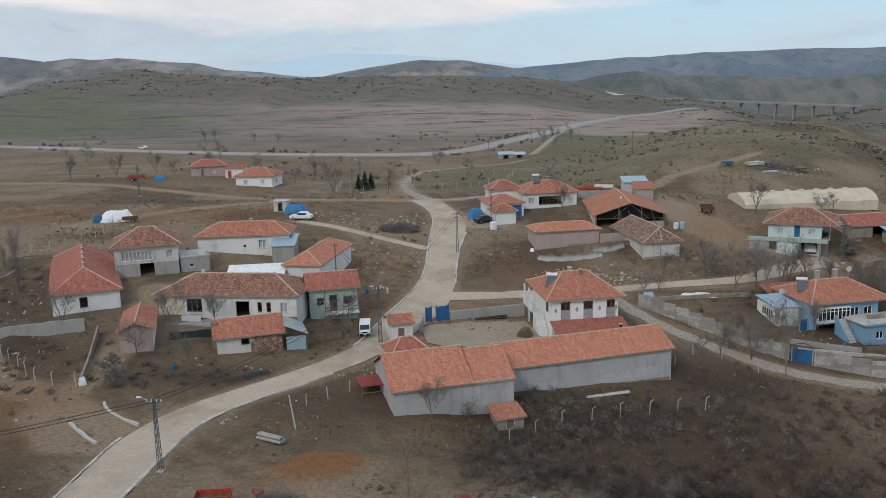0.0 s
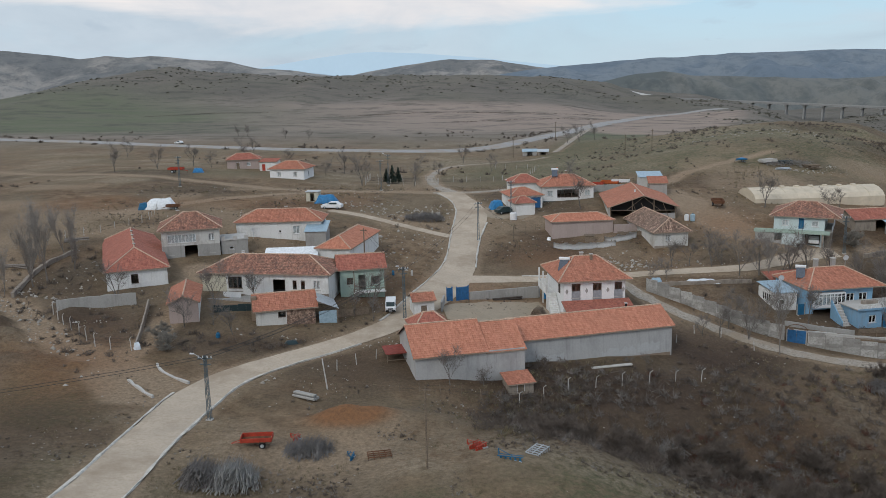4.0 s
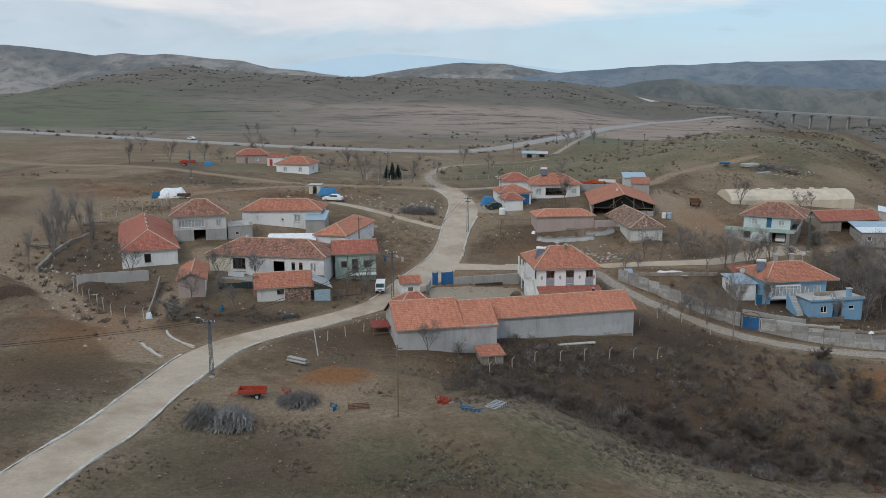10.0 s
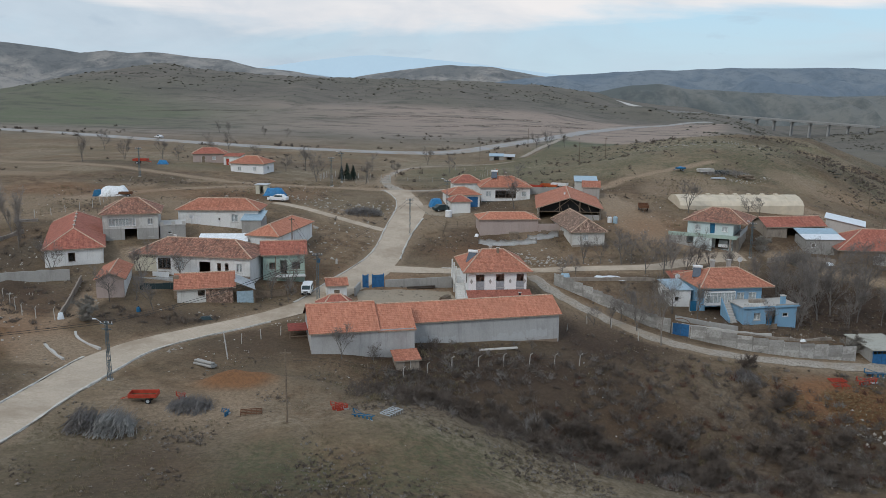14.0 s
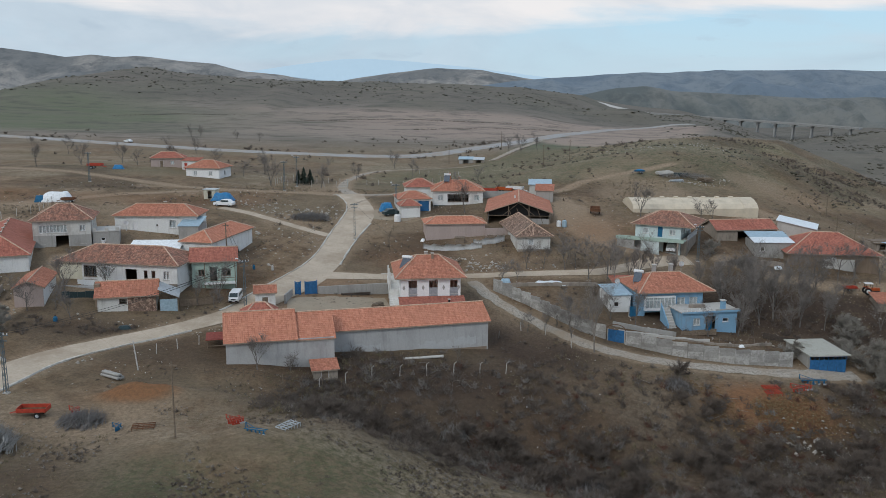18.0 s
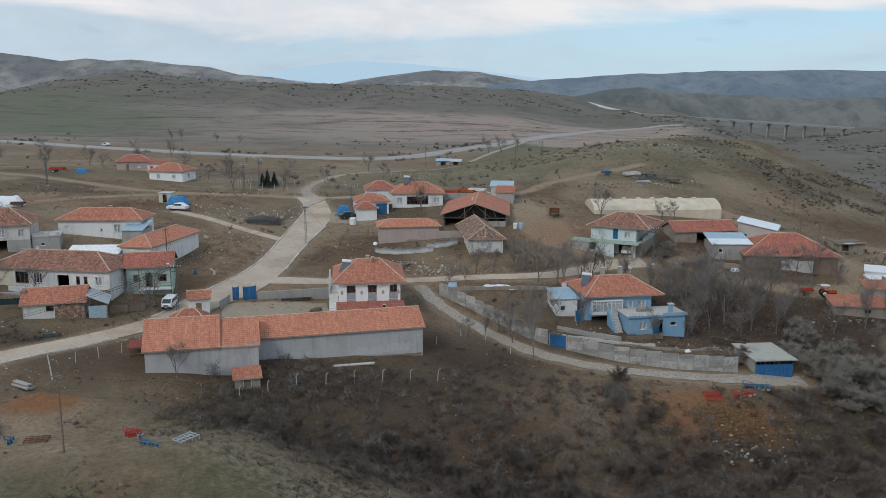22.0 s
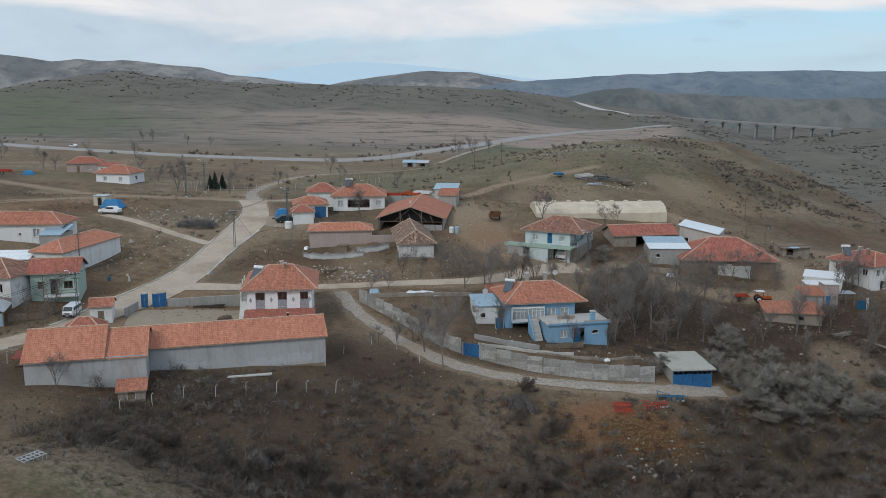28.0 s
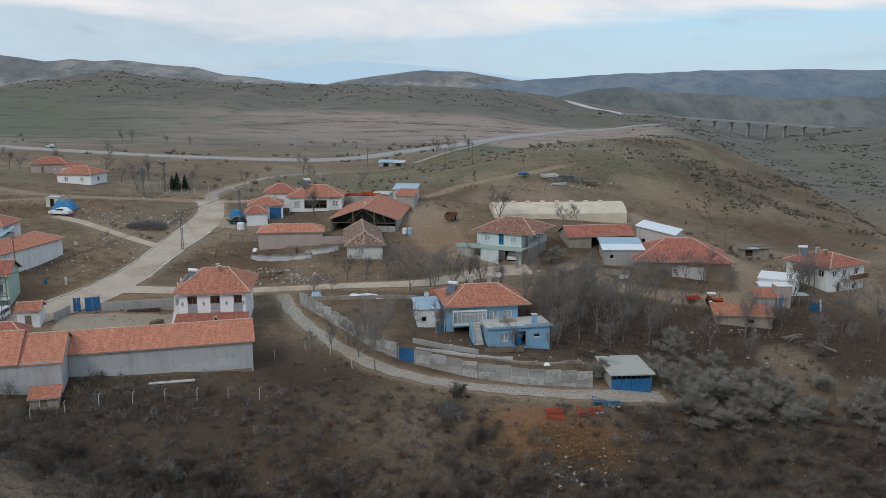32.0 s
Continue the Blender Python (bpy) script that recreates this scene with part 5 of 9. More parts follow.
    # low shed with mixed walls
    h = house("shed", (-28.6, 113.0), (-21.2, 114.8), 5.4, 3.8, 2.0, M_WHITE_OLD, ("gable", "x", 1.6, 0.4, M_TILE), (("front", 3.3, 0.9, 1.0, 0.8, "window", 0, M_DARKFRAME),), "low shed with brick and white walls and orange tiles", "shed", plinth=1.2)
    part("brick_panel", boxes((3.9, 7.6, -0.05, -0.002, -1.0, 2.2)), M_TILE_RUIN, h, "bare clay brick part of the wall")
    part("chimney", boxes((-0.5, 0.25, 1.6, 2.3, -1.0, 3.5)), M_MUD, h)
    s = thing("lean_to", pose(-21.0, 114.7, 3.6, 0, 0, 14), "lean-to with corrugated grey sheet roof", "shed")
    part("sheet_roof", prism(bmesh.new(), ((0.1, 3.0), (2.9, 1.7), (2.9, 1.76), (0.1, 3.06)), "y", -0.3, 5.0), M_STEEL, s)
    for px, py in ((2.7, 0), (2.7, 4.6)):
        part("post", boxes((px - 0.06, px + 0.06, py - 0.06, py + 0.06, -0.8, 1.75)), M_WOOD, s)
    part("wall", boxes((0.3, 2.6, 0.05, 0.2, -0.8, 1.5)), M_SHEET_BLUE, s)


west_group()


def north_group():
    # farmyard wing with a bright tile roof and block wall
    h = house("outbuilding", (16.0, 158.6), (27.2, 159.6), 6.0, 6.0, 2.6, M_PINK, ("hip", "x", 1.0, 0.35, M_TILE_NEW, 2.5), (), "grey block outbuilding with bright orange tiles", "outbuilding", plinth=1.8)
    single("wall_farmyard", boxes((0, 6.5, 0, 0.25, -1.5, 1.6)), M_PINK, pose(27.2, 158.8, 6.2, 0, 0, 4), "grey block farmyard wall", "wall", kind="structure")
    # big open-fronted barn
    b = thing("barn", pose(28.0, 166.4, 7.4, 0, 0, -6), "big barn with a broad orange roof and dark open gable", "barn")
    roof_part(b, 0, 12.4, 0, 19.0, 2.4, 2.25, 0.5, "gable", "y", M_TILE)
    for x in (0.1, 4.2, 8.2, 12.2):
        part("post", boxes((x - 0.1, x + 0.1, 0, 0.2, -1.0, 2.4 + 1.95 * (1 - abs(x - 6.2) / 6.7))), M_WOOD, b)
    part("wall", boxes((0, 0.25, 0.3, 18.0, -1.2, 2.3)), M_WHITE_OLD, b)
    part("wall", boxes((12.15, 12.4, 0.3, 18.0, -1.2, 2.3)), M_CONC, b)
    part("wall", boxes((0.3, 12.1, 17.75, 18.0, -1.2, 2.3)), M_CONC, b)
    part("wall", boxes((8.3, 12.1, 0.0, 0.25, -1.2, 1.2)), M_CONC, b)
    part("boarding", prism(bmesh.new(), ((0.1, 1.7), (12.3, 1.7), (12.3, 2.5), (6.2, 4.35), (0.1, 2.5)), "y", 0.9, 0.98), M_BLACK, b, "dark sheeting in the gable")
    for x in (5.4, 7.0, 9.0, 11.0):
        part("brace", tubes(((x, -0.1, 0.2), (x - 1.2, -0.1, 3.2), 0.06)), M_WOOD, b)
    part("gable_rail", tubes(((0.2, -0.15, 1.75), (12.2, -0.15, 1.75), 0.06)), M_WOOD, b)
    part("tie", tubes(((3.0, -0.15, 1.75), (6.2, -0.15, 4.3), 0.05)), M_WOOD, b)
    part("tie", tubes(((9.4, -0.15, 1.75), (6.2, -0.15, 4.3), 0.05)), M_WOOD, b)
    add_chimney(b, 5.4, 6.5, 4.3, 0.5, 0.3, M_FRAME)
    # half-ruined cottage
    h = house("cottage", (32.4, 150.0), (38.3, 150.6), 15.0, 5.3, 2.5, M_WHITE_OLD, ("hip", "y", 2.2, 0.5, M_TILE_RUIN, 1.6), (("front", 2.4, 0.9, 1.0, 1.1, "window", 2), ("left", 5.4, 0.9, 0.8, 0.9, "window", 0, M_DARKFRAME), ("left", 2.4, 0.0, 0.9, 1.9, "open")),
              "run-down white cottage with sagging old tiles", "cottage", plinth=1.6, skew=0)
    part("stone_base", boxes((-0.05, 5.45, -0.06, -0.004, -1.2, 0.15)), M_STONE, h, "rubble stone footing")
    # white house with solar heater
    h = house("house", (17.6, 185.0), (28.4, 185.4), 8.5, 8.3, 3.3, M_WHITE, ("hip", "x", 2.0, 0.5, M_TILE, 4.0), (("front", 1.6, 1.2, 1.2, 1.2, "window", 1), ("front", 5.4, 0.9, 4.6, 1.7, "window", 5, M_DARKFRAME), ("front", 9.5, 1.2, 1.2, 1.2, "window", 1)), "white house with orange roof and solar heater", "house", plinth=1.6)
    part("dark_base", boxes((0.05, 5.0, -0.03, -0.002, -1.2, 0.2)), M_CARDARK, h, "dark painted base")
    solar_heater(h, 3.2, 3.6, 4.9, -10)
    part("flue", tubes(((3.9, 4.6, 4.5), (3.9, 4.6, 6.8), 0.16)), M_ORANGE, h)
    add_chimney(h, 6.0, 5.5, 5.2, 0.7, 0.4, M_MUD)
    house("house", (11.6, 190.4), (18.0, 191.0), 6.0, 8.8, 3.0, M_WHITE, ("hip", "x", 1.6, 0.4, M_TILE_RED, 2.9), (), "white rear wing with a red tiled roof", "house", plinth=1.6)
    h = house("garage", (10.4, 179.4), (17.0, 180.6), 7.2, 7.8, 2.7, M_WHITE, ("hip", "x", 1.3, 0.35, M_TILE, 3.0), (("front", 5.2, 0.0, 2.4, 2.3, "door", M_BLUE),), "white garage with a blue door and orange roof", "garage", plinth=1.4)
    h = house("shed", (10.9, 174.2), (14.8, 175.0), 4.0, 7.3, 2.5, M_WHITE, ("hip", "x", 1.1, 0.35, M_TILE_RED, 1.8), (("right", 2.0, 0.0, 1.0, 1.9, "door", M_WOOD),), "small white shed with a red hipped roof", "shed", plinth=1.4)
    # blue-grey sheet roofed sheds
    h = house("shed", (39.0, 189.0), (43.6, 188.4), 6.0, 9.4, 3.2, M_WHITE_OLD, None, (), "white shed with a pale blue sheet roof", "shed", plinth=1.6)
    part("sheet_roof", prism(bmesh.new(), ((-0.3, 3.2), (6.3, 3.75), (6.3, 3.82), (-0.3, 3.27)), "x", -0.3, 4.95), M_SHEET_BLUE, h)
    h = house("shed", (39.8, 184.0), (43.4, 183.4), 4.6, 9.0, 2.9, M_CONC, ("shed", "x", 0.9, 0.25, M_TILE), (), "grey block shed with an orange tiled roof", "shed", plinth=1.4)
    single("wall_farmyard_north", boxes((0, 11, 0, 0.25, -1.0, 1.9)), M_CONC, pose(28.9, 192.0, 8.9, 0, 0, -2), "grey block farmyard wall", "wall", kind="structure")


north_group()


def blue_house():
    h = house("house", (48.3, 125.6), (58.6, 127.0), 8.6, -0.6, 4.05, M_BLUEWALL, None, (
        ("front", 3.3, 1.75, 4.4, 1.45, "open"), ("front", 6.9, 1.8, 1.3, 1.3, "window", 1), ("front", 8.9, 1.8, 1.3, 1.3, "window", 1), ("front", 2.6, 0.1, 3.0, 0.8, "open"), ("left", 4.0, 1.8, 1.0, 1.2, "window")),
        "sky-blue house with an orange hipped roof and terrace", "house", plinth=1.2)
    roof_part(h, 0.5, 11.4, 0, 8.6, 4.09, 2.1, 0.75, "hip", "x", M_TILE, 3.9)
    roof_part(h, -0.6, 11.2, 8.7, 11.4, 3.4, 0.8, 0.2, "shed", "x", M_TILE_RED)
    add_chimney(h, 4.6, 5.6, 5.6, 1.5, 0.55)
    add_chimney(h, 7.4, 5.6, 5.6, 1.5, 0.55)
    solar_heater(h, 1.5, 4.4, 4.75, -30)
    # glazed bay standing out from the front
    bay = part("bay", boxes((0.9, 5.7, -0.70, -0.004, 1.30, 1.75)), M_WHITE_BRIGHT, h, "white base of the glazed bay")
    part("bay_head", boxes((0.9, 5.7, -0.70, -0.004, 3.30, 3.50)), M_FRAME, bay)
    for k in range(9):
        x = 0.95 + k * 0.5875
        part("mullion", boxes((x - 0.05, x + 0.05, -0.70, -0.60, 1.754, 3.296)), M_FRAME, bay)
        if k < 8:
            part("pane", boxes((x + 0.054, x + 0.533, -0.665, -0.65, 1.76, 3.29)), M_GLASS, bay).visible_shadow = False
            part("curtain", boxes((x + 0.054, x + 0.533, -0.55, -0.54, 1.76, 3.29)), M_PLASTIC_WHITE, bay, "white net curtain")
    for x in (0.9, 5.64):
        part("pane", boxes((x, x + 0.06, -0.595, -0.008, 1.756, 3.294)), M_FRAME, bay)
    part("transom", boxes((0.954, 5.64, -0.695, -0.612, 2.90, 2.96)), M_FRAME, bay)
    dg = thing("gate", pose(46.9, 125.2, gz(47.2, 125.2) - 0.1, 0, 0, 12), "dark blue sheet-steel wicket gate", "gate")
    part("gate_leaf", boxes((0.0, 1.1, -0.03, 0.03, 0.05, 1.85)), M_FARMBLUE, dg)
    part("post", boxes((-0.12, -0.004, -0.06, 0.06, -0.5, 1.95)), M_CONC, dg)
    part("post", boxes((1.104, 1.22, -0.06, 0.06, -0.5, 1.95)), M_CONC, dg)
    # terrace block in front
    t = house("terrace", (54.0, 121.6), (62.7, 123.2), 4.6, -1.45, 2.75, M_BLUEWALL, None, (("front", 2.3, 0.75, 1.1, 1.1, "window", 1), ("front", 4.6, 0.0, 1.6, 2.1, "open"), ("front", 7.0, 1.1, 1.0, 0.6, "window", 0)), "blue terrace block with a pale open deck", "terrace", plinth=1.4)
    part("deck", boxes((-0.3, 9.1, -0.3, 4.6, 2.75, 2.90)), M_CONC_LIGHT, t)
    part("deck_edge", boxes((-0.34, 9.14, -0.34, -0.304, 2.68, 2.96)), M_BLUEWALL, t, "blue painted deck edge")
    part("parapet", boxes((5.2, 9.0, -0.25, -0.10, 2.904, 3.15)), M_CONC, t)
    for k in range(5):
        x = 0.0 + k * 0.62
        part("baluster", boxes((x - 0.06, x + 0.06, -0.24, -0.12, 2.904, 3.38)), M_WHITE, t)
    part("handrail", boxes((-0.15, 2.7, -0.26, -0.1, 3.384, 3.45)), M_WHITE_OLD, t)
    part("column", boxes((6.4, 7.0, 0.2, 0.8, 2.904, 4.25)), M_BLUEWALL, t)
    part("cap", boxes((6.3, 7.1, 0.1, 0.9, 4.254, 4.36)), M_CONC_LIGHT, t)
    part("bench", boxes((2.2, 4.6, 2.0, 2.6, 2.904, 3.35)), M_STONE, t, "low clutter-strewn bench on the deck")
    part("door", boxes((4.0, 4.75, -0.05, -0.004, 0.0, 2.0)), M_FARMBLUE, t, "dark blue door")
    for k in range(8):
        part("step", boxes((-1.7, -0.4, 3.6 - (8 - k) * 0.34, 3.6 - (7 - k) * 0.34 - 0.004, -0.9, 0.34 * (k + 1))), M_CONC_LIGHT, t)
    part("stair_wall", prism(bmesh.new(), ((0.8, -0.6), (3.6, -0.6), (3.6, 3.5), (0.8, 0.9)), "x", -1.86, -1.704), M_BLUEWALL, t, "blue stair parapet")
    # white side building
    a = house("annex", (44.2, 126.4), (47.4, 126.8), 5.2, -0.2, 3.0, M_WHITE, None, (("front", 1.0, 1.2, 0.8, 0.8, "window", 0), ("right", 1.2, 0.0, 1.0, 2.0, "door", M_FARMBLUE), ("left", 2.5, 1.2, 2.8, 1.2, "window", 4)), "white side building with a pale blue sheet roof", "shed", plinth=1.2)
    part("sheet_roof", prism(bmesh.new(), ((-0.25, 3.0), (5.5, 3.5), (5.5, 3.57), (-0.25, 3.07)), "x", -0.25, 3.5), M_SHEET_BLUE, a)
    # blue garage at the lane
    g = thing("garage", pose(68.9, 111.5, -4.55, 0, 0, 3), "garage with blue steel doors and a concrete roof", "garage")
    part("wall", boxes((0, 0.2, 0.2, 7.2, -1.0, 2.5)), M_CONC, g)
    part("wall", boxes((5.1, 5.3, 0.2, 7.2, -1.0, 2.5)), M_CONC, g)
    part("wall", boxes((0.2, 5.1, 7.0, 7.2, -1.0, 2.5)), M_CONC, g)
    part("roof", boxes((-0.3, 5.6, -0.4, 7.5, 2.5, 2.66)), M_SLAB, g, "weathered concrete roof slab")
    part("lintel", boxes((0, 5.3, 0.0, 0.2, 2.32, 2.5)), M_BLUE, g)
    for k in range(4):
        d = part("door_leaf", boxes((0.05 + k * 1.3, 1.30 + k * 1.3, 0.03, 0.09, -0.3, 1.88)), M_BLUE, g, "blue sheet-steel door leaf")
        part("rib", boxes((0.65 + k * 1.3, 0.71 + k * 1.3, -0.01, 0.026, -0.3, 1.88)), M_BLUE, d)
    for k in range(8):
        part("pane", boxes((0.09 + k * 0.65, 0.64 + k * 0.65, 0.05, 0.08, 1.94, 2.28)), M_GLASS, g)
    for k in range(9):
        x = 0.03 + k * 0.65
        part("mullion", boxes((x - 0.03, x + 0.05, 0.03, 0.1, 1.884, 2.316)), M_BLUE, g)


blue_house()


def east_group():
    # two-storey house with a porch slab
    h = house("house", (54.5, 154.4), (61.8, 150.6), 9.6, 4.6, 4.9, M_MINT, None, (
        ("front", 1.9, 3.2, 1.1, 1.0, "window", 1), ("front", 4.5, 2.75, 1.0, 1.9, "door", M_FARMBLUE), ("front", 6.7, 3.2, 1.1, 1.0, "window", 1), ("right", 3.0, 3.1, 1.2, 1.1, "window"), ("right", 6.5, 3.1, 1.2, 1.1, "window"),
        ("front", 6.4, 0.0, 2.4, 2.1, "open"), ("front", 2.0, 0.8, 1.0, 1.0, "window", 0)), "pale aqua two-storey house with a red hipped roof", "house", plinth=1.4)
    roof_part(h, -0.2, 10.2, 0, 9.6, 4.94, 2.0, 0.6, "hip", "x", M_TILE_OLD, 4.2)
    part("porch_slab", boxes((-3.0, 9.2, -2.2, -0.004, 2.35, 2.55)), M_GREENISH, h, "pale green porch roof slab")
    part("porch_edge", boxes((-3.0, 9.2, -2.28, -2.2, 2.25, 2.85)), M_GREENISH, h)
    part("wall", boxes((-2.8, 0.4, -2.1, -1.9, -1.2, 2.346)), M_CONC, h)
    part("wall", boxes((1.6, 4.9, -2.1, -1.9, -1.2, 2.346)), M_MINT, h)
    part("wall", boxes((0.4, 1.6, -2.1, -1.9, -1.2, 0.9)), M_CONC, h)
    part("column", boxes((8.0, 8.3, -2.1, -1.8, -1.2, 2.346)), M_STONE, h)
    part("wall", boxes((8.31, 9.3, 0.4, 9.2, -1.4, 2.296)), M_STONE, h, "rubble ground floor of the side")
    part("wall", boxes((-2.8, -0.1, -0.25, 0.0, -1.0, 2.35)), M_MINT, h)
    part("balcony", boxes((8.304, 9.5, 0.2, 9.4, 2.30, 2.48)), M_CONC, h, "concrete side balcony")
    part("railing", boxes((9.42, 9.48, 0.2, 9.4, 2.48, 3.35)), M_STEEL, h, "thin steel balcony railing")
    # tunnel shed
    s = thing("tunnel_shed", pose(59.4, 176.4, 7.5, 0, 0, 2), "long beige plastic tunnel shed", "shed")
    bm = bmesh.new()
    prof = [(0.0, -0.5), (0.0, 1.5), (0.9, 2.35), (2.6, 3.0), (4.6, 3.3), (6.6, 3.0), (8.3, 2.35), (9.2, 1.5), (9.2, -0.5)]
    prism(bm, prof, "x", 0, 26.6)
    cover = part("cover", bm, M_CANVAS, s)
    for k in range(13):
        x = 0.05 + k * 2.2
        hb = swept([(x, u, v + 0.02) for u, v in prof], 0.045)
        part("hoop", hb, M_CANVAS, cover)
    for xa, xb in ((-0.06, 3.0), (23.6, 26.66)):
        part("end_cover", prism(bmesh.new(), [(4.6 + (u - 4.6) * 1.008, v + 0.07) for u, v in prof], "x", xa, xb), M_CANVAS, s, "doubled plastic over the end of the tunnel")
    for k in range(7):
        x = 4.3 + k * 3.0
        part("ridge_vent", prism(bmesh.new(), ((4.1, 3.2), (4.1, 3.42), (4.35, 3.56), (4.85, 3.56), (5.1, 3.42), (5.1, 3.2)), "x", x - 0.4, x + 0.4), M_CANVAS, cover, "small ridge vent")
    # long shed with a red roof
    house("shed", (71.4, 159.4), (83.2, 160.9), 6.0, 5.0, 2.4, M_STONE, ("gable", "x", 1.5, 0.4, M_TILE_RED), (("front", 5.2, 0.0, 2.0, 2.1, "open"), ("front", 9.2, 0.0, 2.0, 2.0, "open")), "long rubble shed with a red tiled roof", "shed", plinth=1.6)
    h = house("shed", (76.4, 153.0), (83.2, 152.6), 6.0, 3.7, 2.5, M_CONC, None, (("front", 1.4, 0.9, 0.8, 0.8, "window", 0),), "grey shed with white sheet roofing", "shed", plinth=1.4)
    part("sheet_roof", prism(bmesh.new(), ((-0.3, 2.5), (3.2, 2.95), (3.2, 3.02), (-0.3, 2.57)), "x", -0.3, 7.1), M_SHEET_WHITE, h)
    part("sheet_roof", prism(bmesh.new(), ((3.2, 3.0), (6.6, 3.5), (6.6, 3.57), (3.2, 3.07)), "x", -0.3, 7.1), M_SHEET_BLUE, h)
    h = house("shed", (84.6, 163.6), (91.0, 160.4), 7.0, 4.6, 2.6, M_CONC_LIGHT, None, (("front", 1.3, 0.9, 0.9, 0.9, "window", 0),), "pale block shed with a sloping white sheet roof", "shed", plinth=1.6)
    part("sheet_roof", prism(bmesh.new(), ((-0.3, 4.1), (7.2, 2.75), (7.2, 2.83), (-0.3, 4.18)), "y", -0.4, 7.3), M_SHEET_WHITE, h)
    part("wall", prism(bmesh.new(), ((0.0, 2.6), (6.6, 2.6), (6.6, 2.75), (0.0, 4.05)), "y", 0.0, 0.2), M_CONC_LIGHT, h)
    # big low barn
    h = house("barn", (81.2, 149.6), (96.6, 147.4), 12.0, 2.4, 2.5, M_MUD, ("hip", "x", 3.0, 0.5, M_TILE_RED, 6.0), (("front", 7.6, 0.9, 1.4, 1.0, "window", 1),), "big low mud-walled barn with a red hipped roof", "barn", plinth=1.8)
    part("lime_wash", boxes((6.0, 11.5, -0.03, -0.002, -1.0, 1.6)), M_WHITE_OLD, h, "white-washed part of the wall")
    # white house at the edge
    h = house("house", (109.0, 154.2), (112.9, 146.4), 8.8, -0.5, 4.6, M_WHITE, None, (("front", 1.7, 2.8, 1.1, 1.2, "window", 1), ("front", 4.4, 2.4, 0.9, 1.9, "door", M_DARKWOOD), ("front", 7.1, 2.8, 1.1, 1.2, "window", 1), ("right", 1.4, 2.8, 1.0, 1.2, "window"), ("right", 3.9, 2.8, 1.0, 1.2, "window"), ("right", 6.9, 2.8, 1.1, 1.2, "window"), ("right", 2.6, 0.0, 1.0, 1.9, "open"), ("right", 6.5, 0.3, 1.0, 1.0, "window")),
              "white two-storey house with a red hipped roof", "house", plinth=1.8)
    roof_part(h, 0, 8.72, 0, 8.8, 4.64, 1.7, 0.55, "hip", "x", M_TILE_RED, 3.6)
    add_chimney(h, 3.6, 3.1, 5.7, 1.3, 0.5)
    add_chimney(h, 5.1, 3.2, 5.8, 1.0, 0.45, M_MUD)
    solar_heater(h, 1.9, 1.9, 5.3, 60)
    part("balcony", boxes((8.724, 9.9, 3.8, 8.6, 2.15, 2.30)), M_CONC, h, "concrete balcony along the side")
    part("railing", boxes((9.80, 9.86, 3.8, 8.6, 2.30, 3.15)), M_RUST, h, "rusty balcony railing")
    for yy in (4.0, 8.4):
        part("post", boxes((9.70, 9.82, yy - 0.06, yy + 0.06, -1.6, 2.15)), M_CONC, h)
    part("porch_roof", prism(bmesh.new(), ((-1.8, 3.95), (0.0, 4.45), (0.0, 4.53), (-1.8, 4.03)), "x", 2.9, 6.3), M_RED_FADED, h, "dark red porch roof")
    for xx in (3.1, 6.1):
        part("post", boxes((xx - 0.08, xx + 0.08, -1.7, -1.54, 0.0, 3.98)), M_WOOD, h)
    a = house("terrace", (101.0, 146.4), (106.4, 143.6), 6.0, 0.2, 2.3, M_WHITE, None, (), "white flat-roofed terrace block", "terrace", plinth=1.4)
    part("deck", boxes((-0.2, 6.3, -0.2, 6.1, 2.3, 2.45)), M_FRAME, a, "white painted deck")
    a = house("terrace", (99.8, 142.4), (103.6, 141.6), 3.2, -0.2, 2.2, M_WHITE, None, (), "lower white flat-roofed terrace block", "terrace", plinth=1.4)
    part("deck", boxes((-0.2, 4.1, -0.2, 3.3, 2.2, 2.34)), M_FRAME, a, "white painted deck")
    a = house("shed", (97.6, 138.5), (100.7, 138.3), 3.2, -0.7, 1.9, M_CONC, ("shed", "x", 0.8, 0.25, M_TILE), (), "small grey shed with an orange tiled roof", "shed", plinth=1.2)
    a = house("shed", (101.0, 138.5), (103.2, 138.4), 2.6, -0.8, 3.7, M_PINK, None, (("front", 0.7, 0.0, 0.9, 1.9, "door", M_BLUE),), "narrow grey shed with a blue door", "shed", plinth=1.2)
    part("flat_roof", boxes((-0.15, 2.4, -0.15, 2.75, 3.7, 3.82)), M_FRAME, a)
    part("canopy", boxes((2.25, 5.2, 0.4, 2.6, 2.1, 2.18)), M_STEEL, a, "sheet canopy beside the shed")
    for xx in (3.7, 5.1):
        part("post", boxes((xx - 0.06, xx + 0.06, 0.45, 0.57, -1.0, 2.1)), M_WOOD, a)
    a = thing("gate", pose(106.0, 137.6, gz(106, 137.6), 0, 0, 4), "dark blue sheet-steel yard gate", "gate")
    part("gate_leaf", boxes((0, 1.5, -0.03, 0.03, 0.05, 1.5)), M_FARMBLUE, a)
    part("post", boxes((1.5, 1.8, -0.15, 0.15, -0.4, 1.9)), M_WHITE, a)
    # low stone shed
    house("shed", (89.4, 132.9), (97.6, 131.6), 4.4, -2.0, 1.9, M_STONE, ("shed", "x", 0.8, 0.3, M_TILE), (("front", 5.2, 0.8, 0.9, 0.6, "open"),), "low rubble-stone shed with orange tiles", "shed", plinth=1.6)


east_group()


